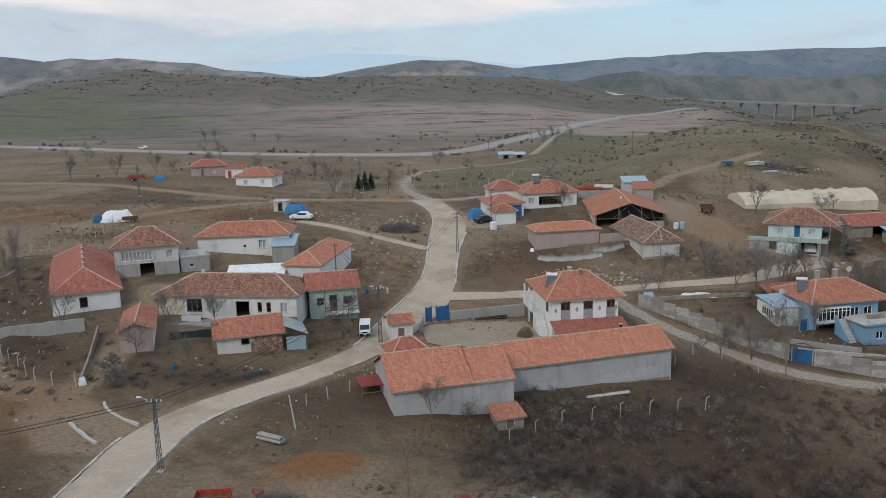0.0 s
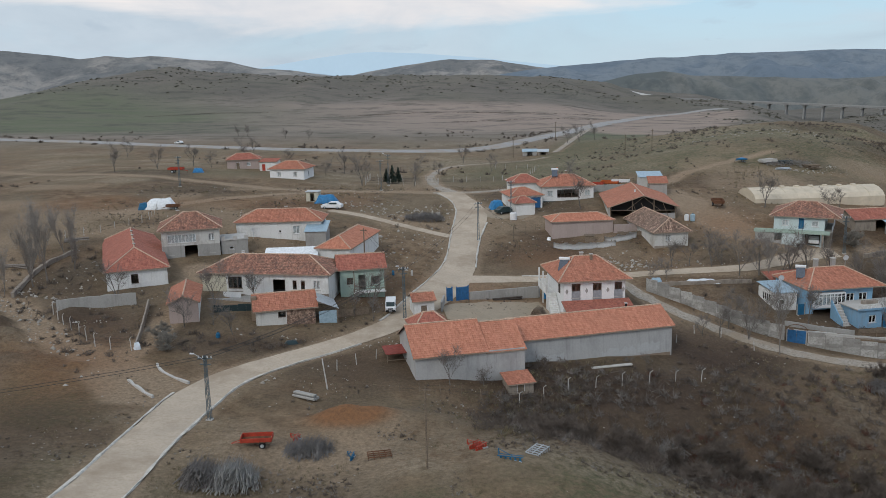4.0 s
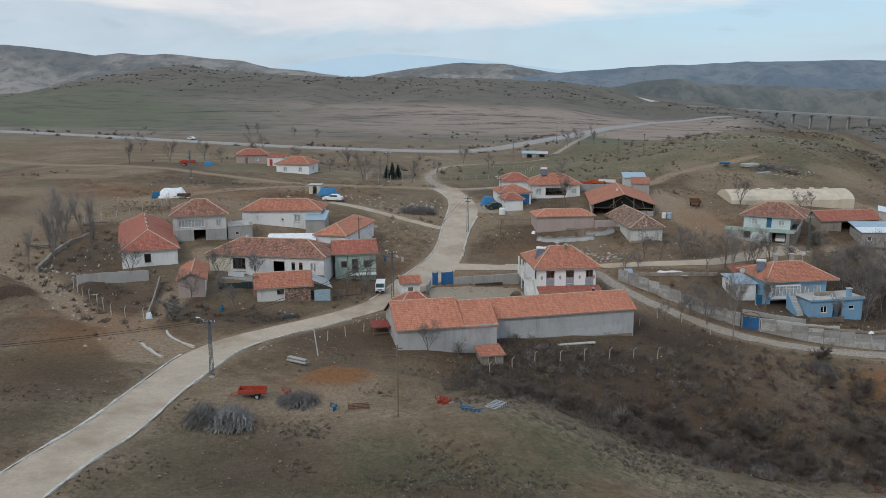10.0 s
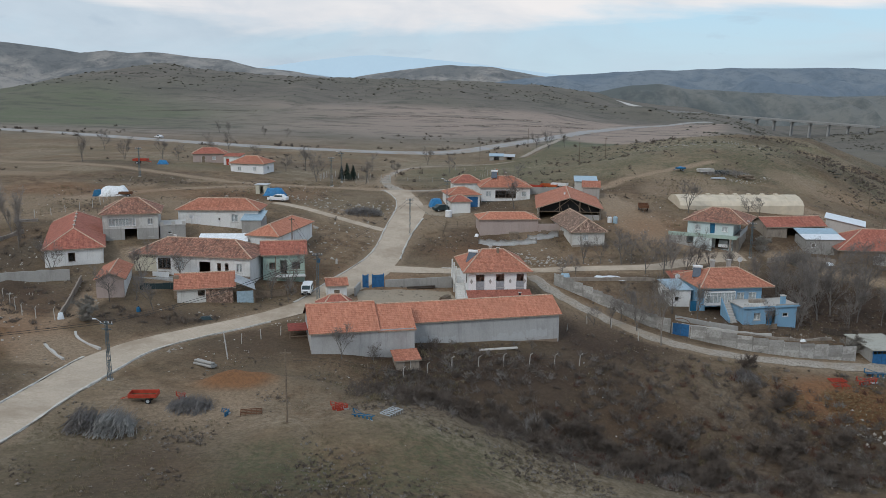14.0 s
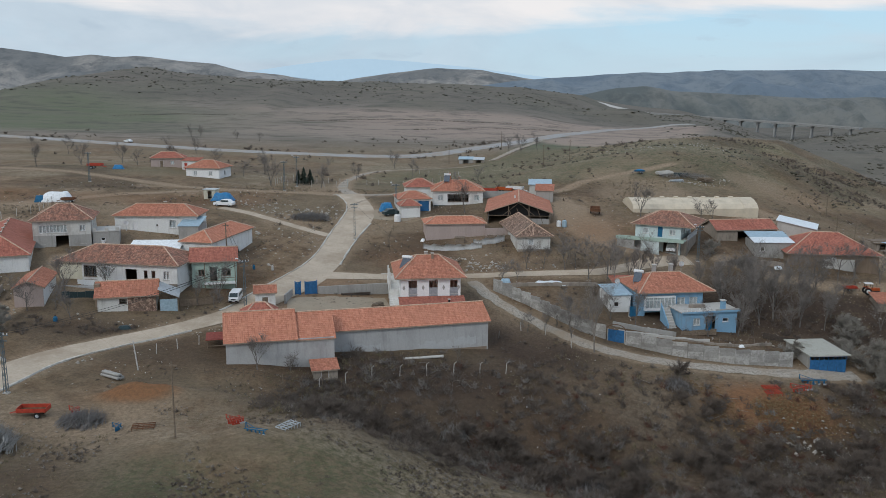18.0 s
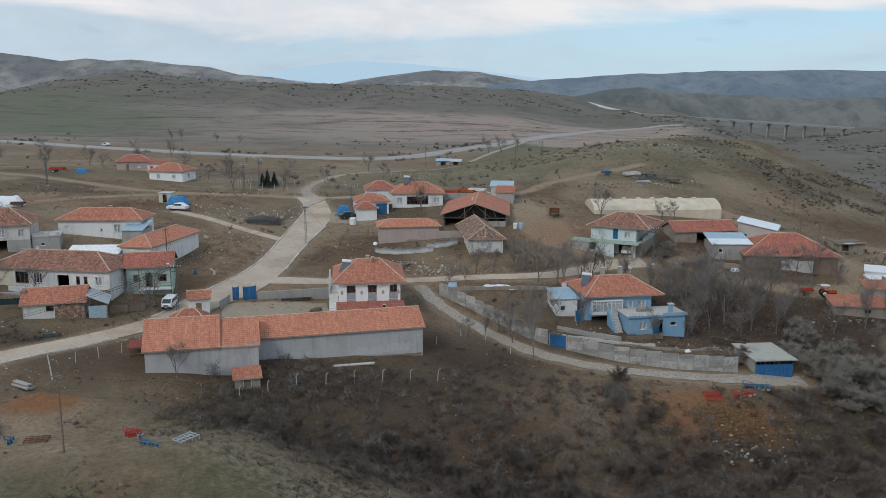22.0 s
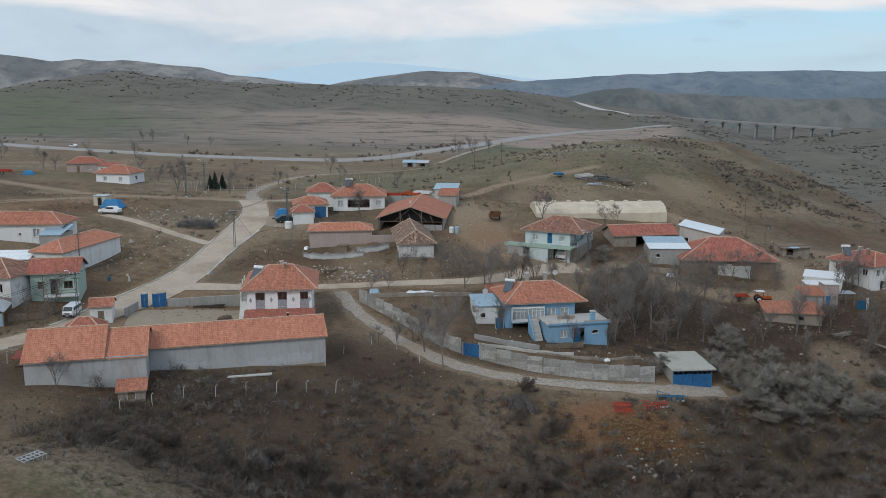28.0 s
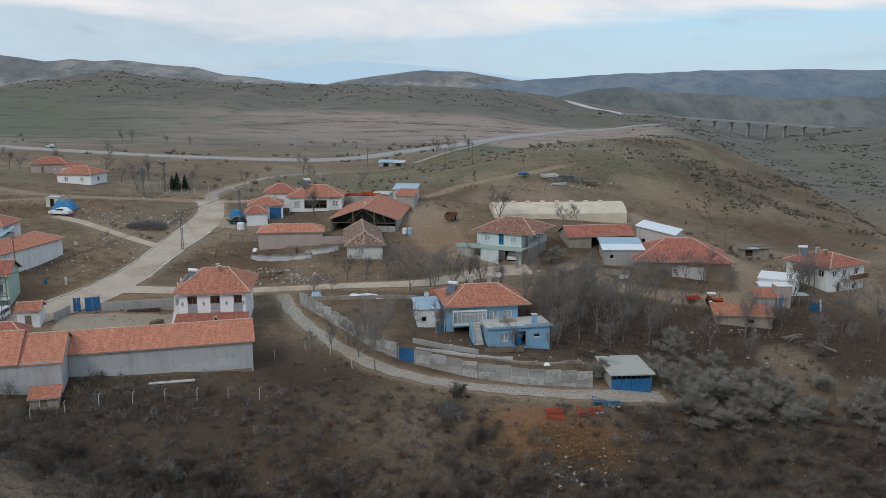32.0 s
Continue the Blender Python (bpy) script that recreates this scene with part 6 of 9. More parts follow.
def outlying():
    h = house("house", (-47.5, 228.4), (-38.4, 226.6), 7.5, 9.5, 2.8, M_WHITE_BRIGHT, ("hip", "x", 1.8, 0.5, M_TILE, 3.6), (("front", 2.5, 0.9, 1.0, 1.1, "window", 1), ("front", 6.8, 0.9, 1.0, 1.1, "window", 1), ("right", 3.5, 0.9, 1.0, 1.1, "window")), "small white house with an orange roof in the field", "house", plinth=1.6)
    h = house("house", (-63.5, 250.0), (-54.5, 251.5), 6.0, 10.2, 2.7, M_PINK, ("hip", "x", 1.6, 0.4, M_TILE_RED, 3.0), (("front", 3.0, 0.0, 1.0, 2.0, "door", M_WOOD), ("front", 6.0, 0.9, 1.0, 1.0, "window", 1)), "small pinkish house with a red roof", "house", plinth=1.6)
    house("shed", (-53.8, 247.0), (-49.0, 246.4), 4.0, 10.0, 2.5, M_WHITE, ("shed", "x", 0.6, 0.25, M_TILE_RED), (("front", 1.2, 0.0, 1.0, 1.9, "door", M_RED),), "white shed with a red door", "shed", plinth=1.4)
    # sheds by the valley road
    for (x, y, w, d, hh, mt, rf) in ((29.0, 334, 5.4, 4.0, 1.9, M_CONC, M_SHEET_BLUE), (34.6, 332, 3.8, 3.4, 1.5, M_STONE, M_STEEL)):
        h = house("shed", (x, y), (x + w, y - 0.5), d, gz(x, y) - 0.1, hh, mt, None, (("front", w / 2, 0.0, 2.0, 1.8, "open"),), "low shed with pale sheet roofing", "shed", plinth=1.5)
        part("sheet_roof", prism(bmesh.new(), ((-0.3, hh), (d + 0.3, hh + 0.7), (d + 0.3, hh + 0.78), (-0.3, hh + 0.08)), "x", -0.3, w + 0.3), rf, h)


outlying()


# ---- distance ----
# Hill colours with distance haze painted in: tinted base plus an emission glow.
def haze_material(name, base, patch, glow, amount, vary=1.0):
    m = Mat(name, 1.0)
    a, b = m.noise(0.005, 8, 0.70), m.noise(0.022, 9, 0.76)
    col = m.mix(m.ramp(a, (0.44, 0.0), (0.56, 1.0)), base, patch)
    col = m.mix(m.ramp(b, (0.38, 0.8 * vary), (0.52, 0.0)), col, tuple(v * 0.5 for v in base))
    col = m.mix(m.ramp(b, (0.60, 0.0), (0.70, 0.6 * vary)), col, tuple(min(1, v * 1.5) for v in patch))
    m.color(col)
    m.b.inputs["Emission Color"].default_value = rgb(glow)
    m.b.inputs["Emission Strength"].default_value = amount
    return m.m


def far_ridge(y, crest, depth, floor, material, label, seed, rough=1.0):
    """A far hill range as a backdrop with real folds: its skyline runs through the crest points (x, z)."""
    cx, cz = np.array(crest, float).T
    lo, hi = cx[0] - 500, cx[-1] + 500
    xs, ys = np.linspace(lo, hi, 420), np.linspace(-1, 1, 70)
    X, T = np.meshgrid(xs, ys)
    top = np.interp(X, cx, cz)
    fade = smooth(lo, cx[0] + 60, X) * (1 - smooth(cx[-1] - 60, hi, X))
    prof = np.where(T < 0, (1 + T) ** 1.3, np.clip(1 - T, 0, 1))
    Z = floor + (top - floor) * prof * (fade if floor < 0 else 1)
    fold = vnoise(X, T * depth, depth * 0.20, seed) * 9 + vnoise(X, T * depth, depth * 0.09, seed + 1) * 6 - np.abs(vnoise(X, T * depth * 0.6, depth * 0.13, seed + 4)) * 9
    Z = Z + fold * rough * prof * (1 - prof) * 5.0 + vnoise(X, T * depth, 60, seed + 2) * 0.9 * rough * prof
    Y = y + T * depth
    n, k = X.shape
    i = np.arange((n - 1) * (k - 1))
    a = (i // (k - 1)) * k + i % (k - 1)
    me = bpy.data.meshes.new("backdrop_hills")
    me.from_pydata(np.stack([X, Y, Z], 2).reshape(-1, 3).tolist(), [], np.stack([a, a + 1, a + 1 + k, a + k], 1).tolist())
    me.polygons.foreach_set("use_smooth", np.ones(len(me.polygons), bool))
    me.materials.append(material)
    tagged(new("backdrop_hills", me), label, "hills", kind="structure")


# the farther the range, the more haze tint and glow it carries
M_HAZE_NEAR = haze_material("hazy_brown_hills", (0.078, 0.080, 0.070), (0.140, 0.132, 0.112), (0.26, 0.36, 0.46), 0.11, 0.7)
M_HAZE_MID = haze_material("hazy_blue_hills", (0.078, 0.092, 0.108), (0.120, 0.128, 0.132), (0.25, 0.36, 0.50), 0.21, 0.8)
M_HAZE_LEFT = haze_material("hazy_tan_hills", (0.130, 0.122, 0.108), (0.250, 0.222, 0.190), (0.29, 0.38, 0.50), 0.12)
M_HAZE_FAR = haze_material("haze_painted_mountains", (0.07, 0.09, 0.11), (0.08, 0.10, 0.12), (0.46, 0.61, 0.74), 0.80, 0.0)

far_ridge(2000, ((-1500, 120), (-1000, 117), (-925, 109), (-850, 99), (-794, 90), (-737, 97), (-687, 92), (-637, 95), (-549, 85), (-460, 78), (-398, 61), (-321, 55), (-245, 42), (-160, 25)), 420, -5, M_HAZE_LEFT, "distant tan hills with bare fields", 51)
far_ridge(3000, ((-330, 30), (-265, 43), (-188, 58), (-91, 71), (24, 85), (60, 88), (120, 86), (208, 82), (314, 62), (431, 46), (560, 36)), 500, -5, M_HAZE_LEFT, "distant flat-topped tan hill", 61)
far_ridge(2600, ((200, 36), (276, 45), (444, 58), (612, 69), (780, 76), (949, 81), (1119, 84), (1405, 82), (1600, 86), (2000, 90)), 650, -70, M_HAZE_MID, "distant plateau, blue-grey from painted haze", 71, 2.2)
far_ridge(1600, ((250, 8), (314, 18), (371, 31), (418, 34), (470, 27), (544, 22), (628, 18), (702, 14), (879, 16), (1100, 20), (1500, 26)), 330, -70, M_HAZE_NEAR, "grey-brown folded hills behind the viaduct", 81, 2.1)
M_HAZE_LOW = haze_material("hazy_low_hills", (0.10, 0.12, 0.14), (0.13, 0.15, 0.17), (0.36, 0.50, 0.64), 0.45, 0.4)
far_ridge(3600, ((-740, 44), (-675, 62), (-610, 65), (-570, 60), (-520, 58), (-440, 50), (-380, 42)), 200, -5, M_HAZE_LOW, "low hills on the horizon, bluish from painted haze", 95, 0.4)
far_ridge(4500, ((-1300, 40), (-926, 85), (-638, 128), (-407, 156), (-292, 160), (-62, 147), (169, 126), (459, 92), (800, 50)), 150, 0, M_HAZE_FAR, "mountains on the horizon, pale blue from painted haze", 91, 0.3)


def viaduct():
    a, b = Vector((311, 1100, -1.2)), Vector((500, 925, -11.0))
    d = b - a
    ln = math.hypot(d.x, d.y)
    rot = math.degrees(math.atan2(d.y, d.x))
    v = thing("viaduct", pose(a.x, a.y, a.z, 0, math.degrees(math.atan2(-d.z, ln)), rot), "long concrete highway viaduct on tall piers", "bridge")
    part("deck", boxes((-12, ln - 14, -6, 6, -1.7, -0.5)), M_CONC_DARK, v)
    part("parapet", boxes((-12, ln - 14, -6.2, -5.9, -0.496, 0.35)), M_CONC_DARK, v)
    part("parapet", boxes((-12, ln - 14, 5.9, 6.2, -0.496, 0.35)), M_CONC_DARK, v)
    for k in range(12):
        x = 6 + k * (ln - 30) / 11
        part("pier", boxes((x - 0.9, x + 0.9, -2.6, 2.6, -34, -2.9)), M_CONC_DARK, v)
        part("pier_head", boxes((x - 1.9, x + 1.9, -5.2, 5.2, -2.896, -1.704)), M_CONC_DARK, v)


viaduct()


# ---- walls, fences, poles ----
def panel_wall(points, height, label, step=2.05):
    """A wall of precast concrete panels between posts, stepping with the ground."""
    p = np.array(points, float)
    s = np.r_[0, np.cumsum(np.hypot(*np.diff(p.T)))]
    n = round(s[-1] / step)
    u = np.linspace(0, s[-1], n + 1)
    x, y = np.interp(u, s, p[:, 0]), np.interp(u, s, p[:, 1])
    wall = tagged(new("wall_garden"), label, "wall", kind="structure")
    for k in range(n):
        dx, dy = x[k + 1] - x[k], y[k + 1] - y[k]
        ln, rot = math.hypot(dx, dy), math.degrees(math.atan2(dy, dx))
        z = min(gz(x[k], y[k]), gz(x[k + 1], y[k + 1]))
        tilt = random.uniform(-1.2, 1.2)
        for j in range(4):
            low = -0.5 if j == 0 else j * height / 4 + 0.012
            off = random.uniform(-0.018, 0.018)
            ob = part("panel", boxes((0.07, ln - 0.07, -0.05 + off, 0.05 + off, low, (j + 1) * height / 4)), M_BOARD, wall)
            ob.matrix_basis = pose(x[k], y[k], z, tilt, random.uniform(-0.5, 0.5), rot)
        ob = part("post", boxes((-0.06, 0.06, -0.08, 0.08, -0.6, height + 0.02)), M_BOARD, wall)
        ob.matrix_basis = pose(x[k], y[k], z, 0, 0, rot)
    return wall


panel_wall(((26.8, 132.6), (33.6, 124.6), (38.5, 118.6), (41.6, 116.4)), 2.2, "weathered grey concrete panel wall")
panel_wall(((44.1, 114.9), (50.9, 112.0), (58.2, 110.8), (66.6, 111.6)), 2.2, "weathered grey concrete panel wall")
blue_gate = thing("gate", pose(41.75, 116.2, gz(42.5, 115.6) - 0.05, 0, 0, -26), "blue sheet-steel garden gate", "gate")
for gate_x in (0.05, 1.22):
    part("gate_leaf", boxes((gate_x, gate_x + 1.14, -0.03, 0.03, 0.08, 1.85)), M_BLUE, blue_gate)
for gate_x in (0.0, 2.44):
    part("post", boxes((gate_x - 0.07, gate_x + 0.07, -0.09, 0.09, -0.5, 1.95)), M_CONC, blue_gate)

arch = [(1.22 + 1.3 * math.cos(math.pi * k / 10), 0.0, 1.9 + 0.75 * math.sin(math.pi * k / 10)) for k in range(11)]
part("arch", swept(arch, 0.05, 5), M_RUST, blue_gate, "rusty iron arch over the gate")


def low_wall(points, height, material, label, thick=0.4, seed=0):
    """A low rubble wall that follows the ground, with an uneven top."""
    pts, us = path_points([(x, y, thick) for x, y in points], 0.7)
    top = height + 0.12 * vnoise(us, us * 0 + seed, 0.9, 77)
    prof = [(-1, 0, -0.4), (-0.9, 0, 1.0), (0.9, 0, 1.0), (1, 0, -0.4)]
    d = np.gradient(pts[:, :2], axis=0)
    d /= np.linalg.norm(d, axis=1)[:, None]
    nrm = np.stack([-d[:, 1], d[:, 0]], 1)
    bm = bmesh.new()
    ring = []
    for i in range(len(pts)):
        g = gz(pts[i, 0], pts[i, 1])
        row = []
        for sh, _, h in prof:
            q = pts[i, :2] + nrm[i] * sh * thick / 2
            row.append(bm.verts.new((q[0], q[1], g + (h * top[i] if h > 0 else h))))
        ring.append(row)
    for a, b in zip(ring, ring[1:]):
        for j in range(3):
            bm.faces.new((a[j], a[j + 1], b[j + 1], b[j]))
    bm.faces.new(ring[0][::-1])
    bm.faces.new(ring[-1])
    bmesh.ops.recalc_face_normals(bm, faces=bm.faces)
    single("wall_rubble", bm, material, Matrix(), label, "wall", kind="structure")


low_wall(((-56.2, 117.8), (-51, 119.2), (-46.4, 120.4)), 1.7, M_CONC, "grey block garden wall", 0.25, 1)
low_wall(((-41.3, 104.6), (-42.2, 109), (-43.4, 114.6), (-44.6, 120)), 0.9, M_STONE, "low dark garden wall", 0.2, 2)
low_wall(((47.5, 119.6), (53, 117.8), (60, 117.2), (66.5, 119.2)), 0.35, M_STONE, "rubble terrace wall in the garden", 0.4, 3)
low_wall(((43.6, 121.5), (47.5, 120.2), (52.5, 119.4)), 0.8, M_CONC, "low concrete garden wall", 0.25, 4)
low_wall(((44, 119.3), (50, 118.2), (57, 118.0)), 0.55, M_CONC_LIGHT, "low pale garden wall", 0.3, 10)
low_wall(((27.5, 134.2), (33, 134.6), (44, 135.8)), 0.6, M_STONE, "low rubble wall by the back road", 0.35, 5)
low_wall(((67, 146.8), (73, 149.2), (80, 148.4)), 0.8, M_STONE, "rubble wall in front of the sheds", 0.4, 6)
low_wall(((-65, 124), (-66.5, 136), (-63.5, 143)), 0.7, M_STONE, "low rubble field wall", 0.5, 7)

low_wall(((-37.3, 99.6), (-36.6, 98.0), (-34.3, 95.9), (-32.4, 94.6)), 0.24, M_CONC_LIGHT, "low pale concrete gutter at the junction", 0.3, 8)
low_wall(((-38.9, 94.6), (-37.2, 92.4), (-34.8, 90.0)), 0.24, M_CONC_LIGHT, "low pale concrete gutter at the junction", 0.3, 9)


def sack_fence(points, label):
    """White plastic sheeting hung along a fence, sagging between its stakes."""
    pts, us = path_points([(x, y, 1) for x, y in points], 0.35)
    f = thing("sheet_fence", Matrix(), label, "fence")
    bm = bmesh.new()
    rows = []
    for i, u in enumerate(us):
        sag = 0.22 * abs(math.sin(u * 1.35)) + 0.14 * float(vnoise(np.array([u]), np.array([0.0]), 0.8, 88)[0])
        g = gz(pts[i, 0], pts[i, 1])
        out = 0.10 * math.sin(u * 2.6)
        rows.append([bm.verts.new((pts[i, 0], pts[i, 1] + out * k, g + h)) for k, h in ((1.4, -0.15), (1.0, 0.35), (0.2, 1.35 - sag))])
    for a, b in zip(rows, rows[1:]):
        for j in range(2):
            bm.faces.new((a[j], b[j], b[j + 1], a[j + 1]))
    bmesh.ops.solidify(bm, geom=bm.faces[:], thickness=0.03)
    part("sheet", bm, M_FENCE_SHEET, f, shade=True)
    for i in range(0, len(us), 7):
        g = gz(pts[i, 0], pts[i, 1])
        part("stake", tubes(((pts[i, 0], pts[i, 1] + 0.12, g - 0.4), (pts[i, 0], pts[i, 1] + 0.15, g + 1.25), 0.045)), M_WOOD, f)


sack_fence(((15.4, 153.6), (18, 152.2), (22, 151.8), (26.2, 152.4)), "white plastic sheeting hung on a stake fence")
sack_fence(((24.6, 154.2), (27.5, 154.2), (30.6, 155.6)), "white plastic sheeting hung on a stake fence")


def post_fence(points, spacing, height, material, label, wires=(0.45, 0.95), bent=False, r=0.055):
    p = np.array(points, float)
    s = np.r_[0, np.cumsum(np.hypot(*np.diff(p.T)))]
    n = max(1, round(s[-1] / spacing))
    u = np.linspace(0, s[-1], n + 1)
    x, y = np.interp(u, s, p[:, 0]), np.interp(u, s, p[:, 1])
    f = thing("fence", Matrix(), label, "fence")
    tops = []
    for a, b in zip(x, y):
        z = gz(a, b)
        lx, ly = random.uniform(-0.12, 0.12), random.uniform(-0.12, 0.12)
        h = height * random.uniform(0.88, 1.08)
        bm = bmesh.new()
        tube(bm, (a, b, z - 0.5), (a + lx, b + ly, z + h), r, r * 0.9, 5)
        if bent:
            tube(bm, (a + lx, b + ly, z + h - 0.03), (a + lx + 0.28, b + ly - 0.2, z + h + 0.28), r * 0.9, r * 0.8, 5)
        part("post", bm, material, f)
        tops.append(Vector((a + lx, b + ly, z)))
    for h in wires:
        for a, b in zip(tops, tops[1:]):
            part("wire", tubes((a + Vector((0, 0, h)), b + Vector((0, 0, h)), 0.012), n=3), M_WIRE, f)
    return f


post_fence(((3.5, 94.6), (9.2, 98.0), (15.2, 99.8), (26.0, 102.6)), 3.4, 1.35, M_CONC_LIGHT, "wire fence on pale concrete posts", bent=True)
post_fence(((-9.5, 94.0), (-2, 94.4), (6, 95.2)), 2.2, 1.1, M_WOOD, "rough timber post fence", wires=(0.5, 0.9))
post_fence(((26, 113.5), (31, 118.5), (36, 112.4)), 4.5, 1.3, M_CONC_LIGHT, "pale concrete field posts", wires=())
post_fence(((-56.2, 116.6), (-53.6, 113), (-50.6, 109.8), (-45.6, 104.2), (-41.6, 103.9)), 2.6, 1.6, M_CONC_LIGHT, "wire fence on bent concrete posts", wires=(0.5, 1.0, 1.5), bent=True)
post_fence(((-71, 150), (-64, 154), (-58, 163), (-60, 176)), 3.0, 1.4, M_CONC_LIGHT, "wire fence on concrete posts at the field")
post_fence(((-17, 100.5), (-12, 104.2), (-9.5, 108)), 2.4, 1.3, M_CONC_LIGHT, "row of pale posts by the road", wires=(0.6,))
post_fence(((9.5, 152.5), (8.8, 158), (9.6, 165)), 1.8, 1.3, M_WOOD, "rough timber garden fence")
post_fence(((10, 165), (15.5, 164.5)), 1.6, 1.2, M_WOOD, "rough timber garden fence")
post_fence(((53, 118.6), (58, 118.2), (64, 119.0)), 1.1, 0.9, M_WOOD, "low stick fence in the garden", wires=(0.4,))
post_fence(((-22, 217), (-12, 215), (-4, 218), (-5, 232), (-22, 234), (-22, 217)), 3.2, 1.5, M_CONC_LIGHT, "wire fence round a small orchard")
post_fence(((0, 232), (10, 226), (20, 238), (26, 262), (14, 272)), 4.0, 1.4, M_CONC_LIGHT, "wire fence round an orchard")


def lattice_pole(x, y, h, lamp=True, turn=0.0, cross=True):
    """A tapered steel lattice pole with cross-arm, insulators and a street lamp."""
    z = gz(x, y)
    p = thing("lattice_pole", pose(x, y, z, 0, 0, turn), "tapered steel lattice power pole" + (" with a street lamp" if lamp else ""), "utility pole", "power poles")
    w0, w1 = 0.18, 0.09
    part("footing", boxes((-0.3, 0.3, -0.3, 0.3, -0.4, 0.12)), M_CONC_LIGHT, p)
    for sx in (-1, 1):
        for sy in (-1, 1):
            part("leg", tubes(((sx * w0, sy * w0, -0.1), (sx * w1, sy * w1, h), 0.034), n=4), M_POLE, p)
    n = int(h / 0.55)
    for k in range(n):
        a, b = k / n, (k + 1) / n
        wa, wb = w0 + (w1 - w0) * a, w0 + (w1 - w0) * b
        s = 1 if k % 2 else -1
        bm = bmesh.new()
        for sy in (-1, 1):
            tube(bm, (-s * wa, sy * wa, a * h), (s * wb, sy * wb, b * h), 0.022, n=3)
            tube(bm, (sy * wa, -s * wa, a * h), (sy * wb, s * wb, b * h), 0.022, n=3)
        part("lacing", bm, M_POLE, p)
    if cross:
        arm = part("cross_arm", boxes((-0.75, 0.75, -0.05, 0.05, h - 0.35, h - 0.25), (-0.55, 0.55, -0.05, 0.05, h - 0.95, h - 0.85)), M_POLE, p)
        for ix in (-0.65, -0.2, 0.25, 0.65):
            part("insulator", tubes(((ix, 0, h - 0.25), (ix, 0, h - 0.05), 0.05), n=6), M_FRAME, arm)
    if lamp:
        arm = part("lamp_arm", tubes(((0, 0, h - 0.5), (-0.9, -0.5, h + 0.35), 0.03), n=5), M_STEEL, p)
        part("lamp_head", boxes((-1.22, -0.82, -0.62, -0.44, h + 0.28, h + 0.38)), M_LAMP, arm, "pale street lamp head")
    return Vector((x, y, z + h))


def plain_pole(x, y, h, r=0.11, lean=(0, 0), material=None, cross=True, label="slim wooden power pole"):
    z = gz(x, y)
    p = thing("utility_pole", pose(x, y, z), label, "utility pole", "power poles")
    bm = bmesh.new()
    tube(bm, (0, 0, -0.5), (lean[0], lean[1], h), r, r * 0.7, 8)
    part("shaft", bm, material or M_WOOD, p)
    if cross:
        part("cross_arm", boxes((lean[0] - 0.5, lean[0] + 0.5, lean[1] - 0.05, lean[1] + 0.05, h - 0.4, h - 0.3)), M_WOOD, p)
    return Vector((x + lean[0], y + lean[1], z + h))


T_LAMP = lattice_pole(-27.7, 84.9, 6.6, True, -10)
T_VAN = lattice_pole(-9.6, 117.6, 7.2, True, 20)
T_MID = lattice_pole(2.6, 158.6, 7.0, False, 5)
T_NORTH = lattice_pole(9.9, 173.2, 7.4, True, 0)
T_FIELD = lattice_pole(-17.3, 201.5, 7.0, False, 0)
T_FAR = lattice_pole(-16.2, 214.0, 7.5, True, 0)
T_WEST = lattice_pole(-64, 205, 7.0, False, 0)
T_EAST = lattice_pole(64.5, 148.6, 6.5, True, 0)
T_HILL = plain_pole(-6.4, 71.4, 7.4, 0.09)
T_GATE = plain_pole(-16.2, 136.0, 7.0, 0.12)
T_BEND = plain_pole(-17.4, 95.0, 3.4, 0.09, (-0.5, 0.2), M_CONC_LIGHT, False, "leaning pale concrete post")
T_NE = plain_pole(108, 193, 5.0, 0.10)
T_SHEDS = plain_pole(100.5, 172.0, 4.5, 0.10, (0, 0), M_WOOD, False, "plain bare wooden pole beside the sheds")
T_SHEDS2 = plain_pole(103.8, 171.0, 4.0, 0.10, (0.2, 0), M_WOOD, False, "plain bare wooden pole beside the sheds")
for fp_x in (52.0, 60.0):
    plain_pole(fp_x, 262, 6.5, 0.12)
plain_pole(25.0, 330.0, 8.0, 0.14)
plain_pole(52.0, 408.0, 8.0, 0.14)


def cable(a, b, sag, spread):
    """Power lines between two pole heads: thin sagging tubes."""
    d = (b - a)
    side = Vector((-d.y, d.x, 0)).normalized()
    for k, off in enumerate(spread):
        pts = []
        for i in range(15):
            t = i / 14
            pts.append(a.lerp(b, t) + side * off + Vector((0, 0, -sag * 4 * t * (1 - t) - 0.1 - 0.12 * (k % 2))))
        bm = swept(pts, 0.02, 3)
        single("power_cable", bm, M_WIRE, Matrix(), "thin black sagging power cable", "cable", "power cables")


ARMS = (-0.6, -0.2, 0.2, 0.6)
cable(T_LAMP, T_VAN, 0.9, ARMS)
cable(Vector((-75, 52, 14.5)), T_LAMP, 1.0, ARMS)
cable(T_VAN, T_MID, 0.9, (-0.4, 0.4))
cable(T_MID, T_NORTH, 0.3, (-0.3, 0.3))
cable(T_VAN, T_GATE, 0.4, (-0.2, 0.2))
cable(T_MID, Vector((15.5, 130.5, 8.2)), 0.7, (0.0,))


# ---- vehicles and farm gear ----
def wheel(parent, x, y, z, r, w, rim=None):
    t = part("wheel", tubes(((x, y - w / 2, z), (x, y + w / 2, z), r), n=14), M_BLACK, parent, "black tyre")
    part("rim", tubes(((x, y - w / 2 - 0.01, z), (x, y + w / 2 + 0.01, z), r * 0.55), n=10), rim or M_STEEL, t)
    return t


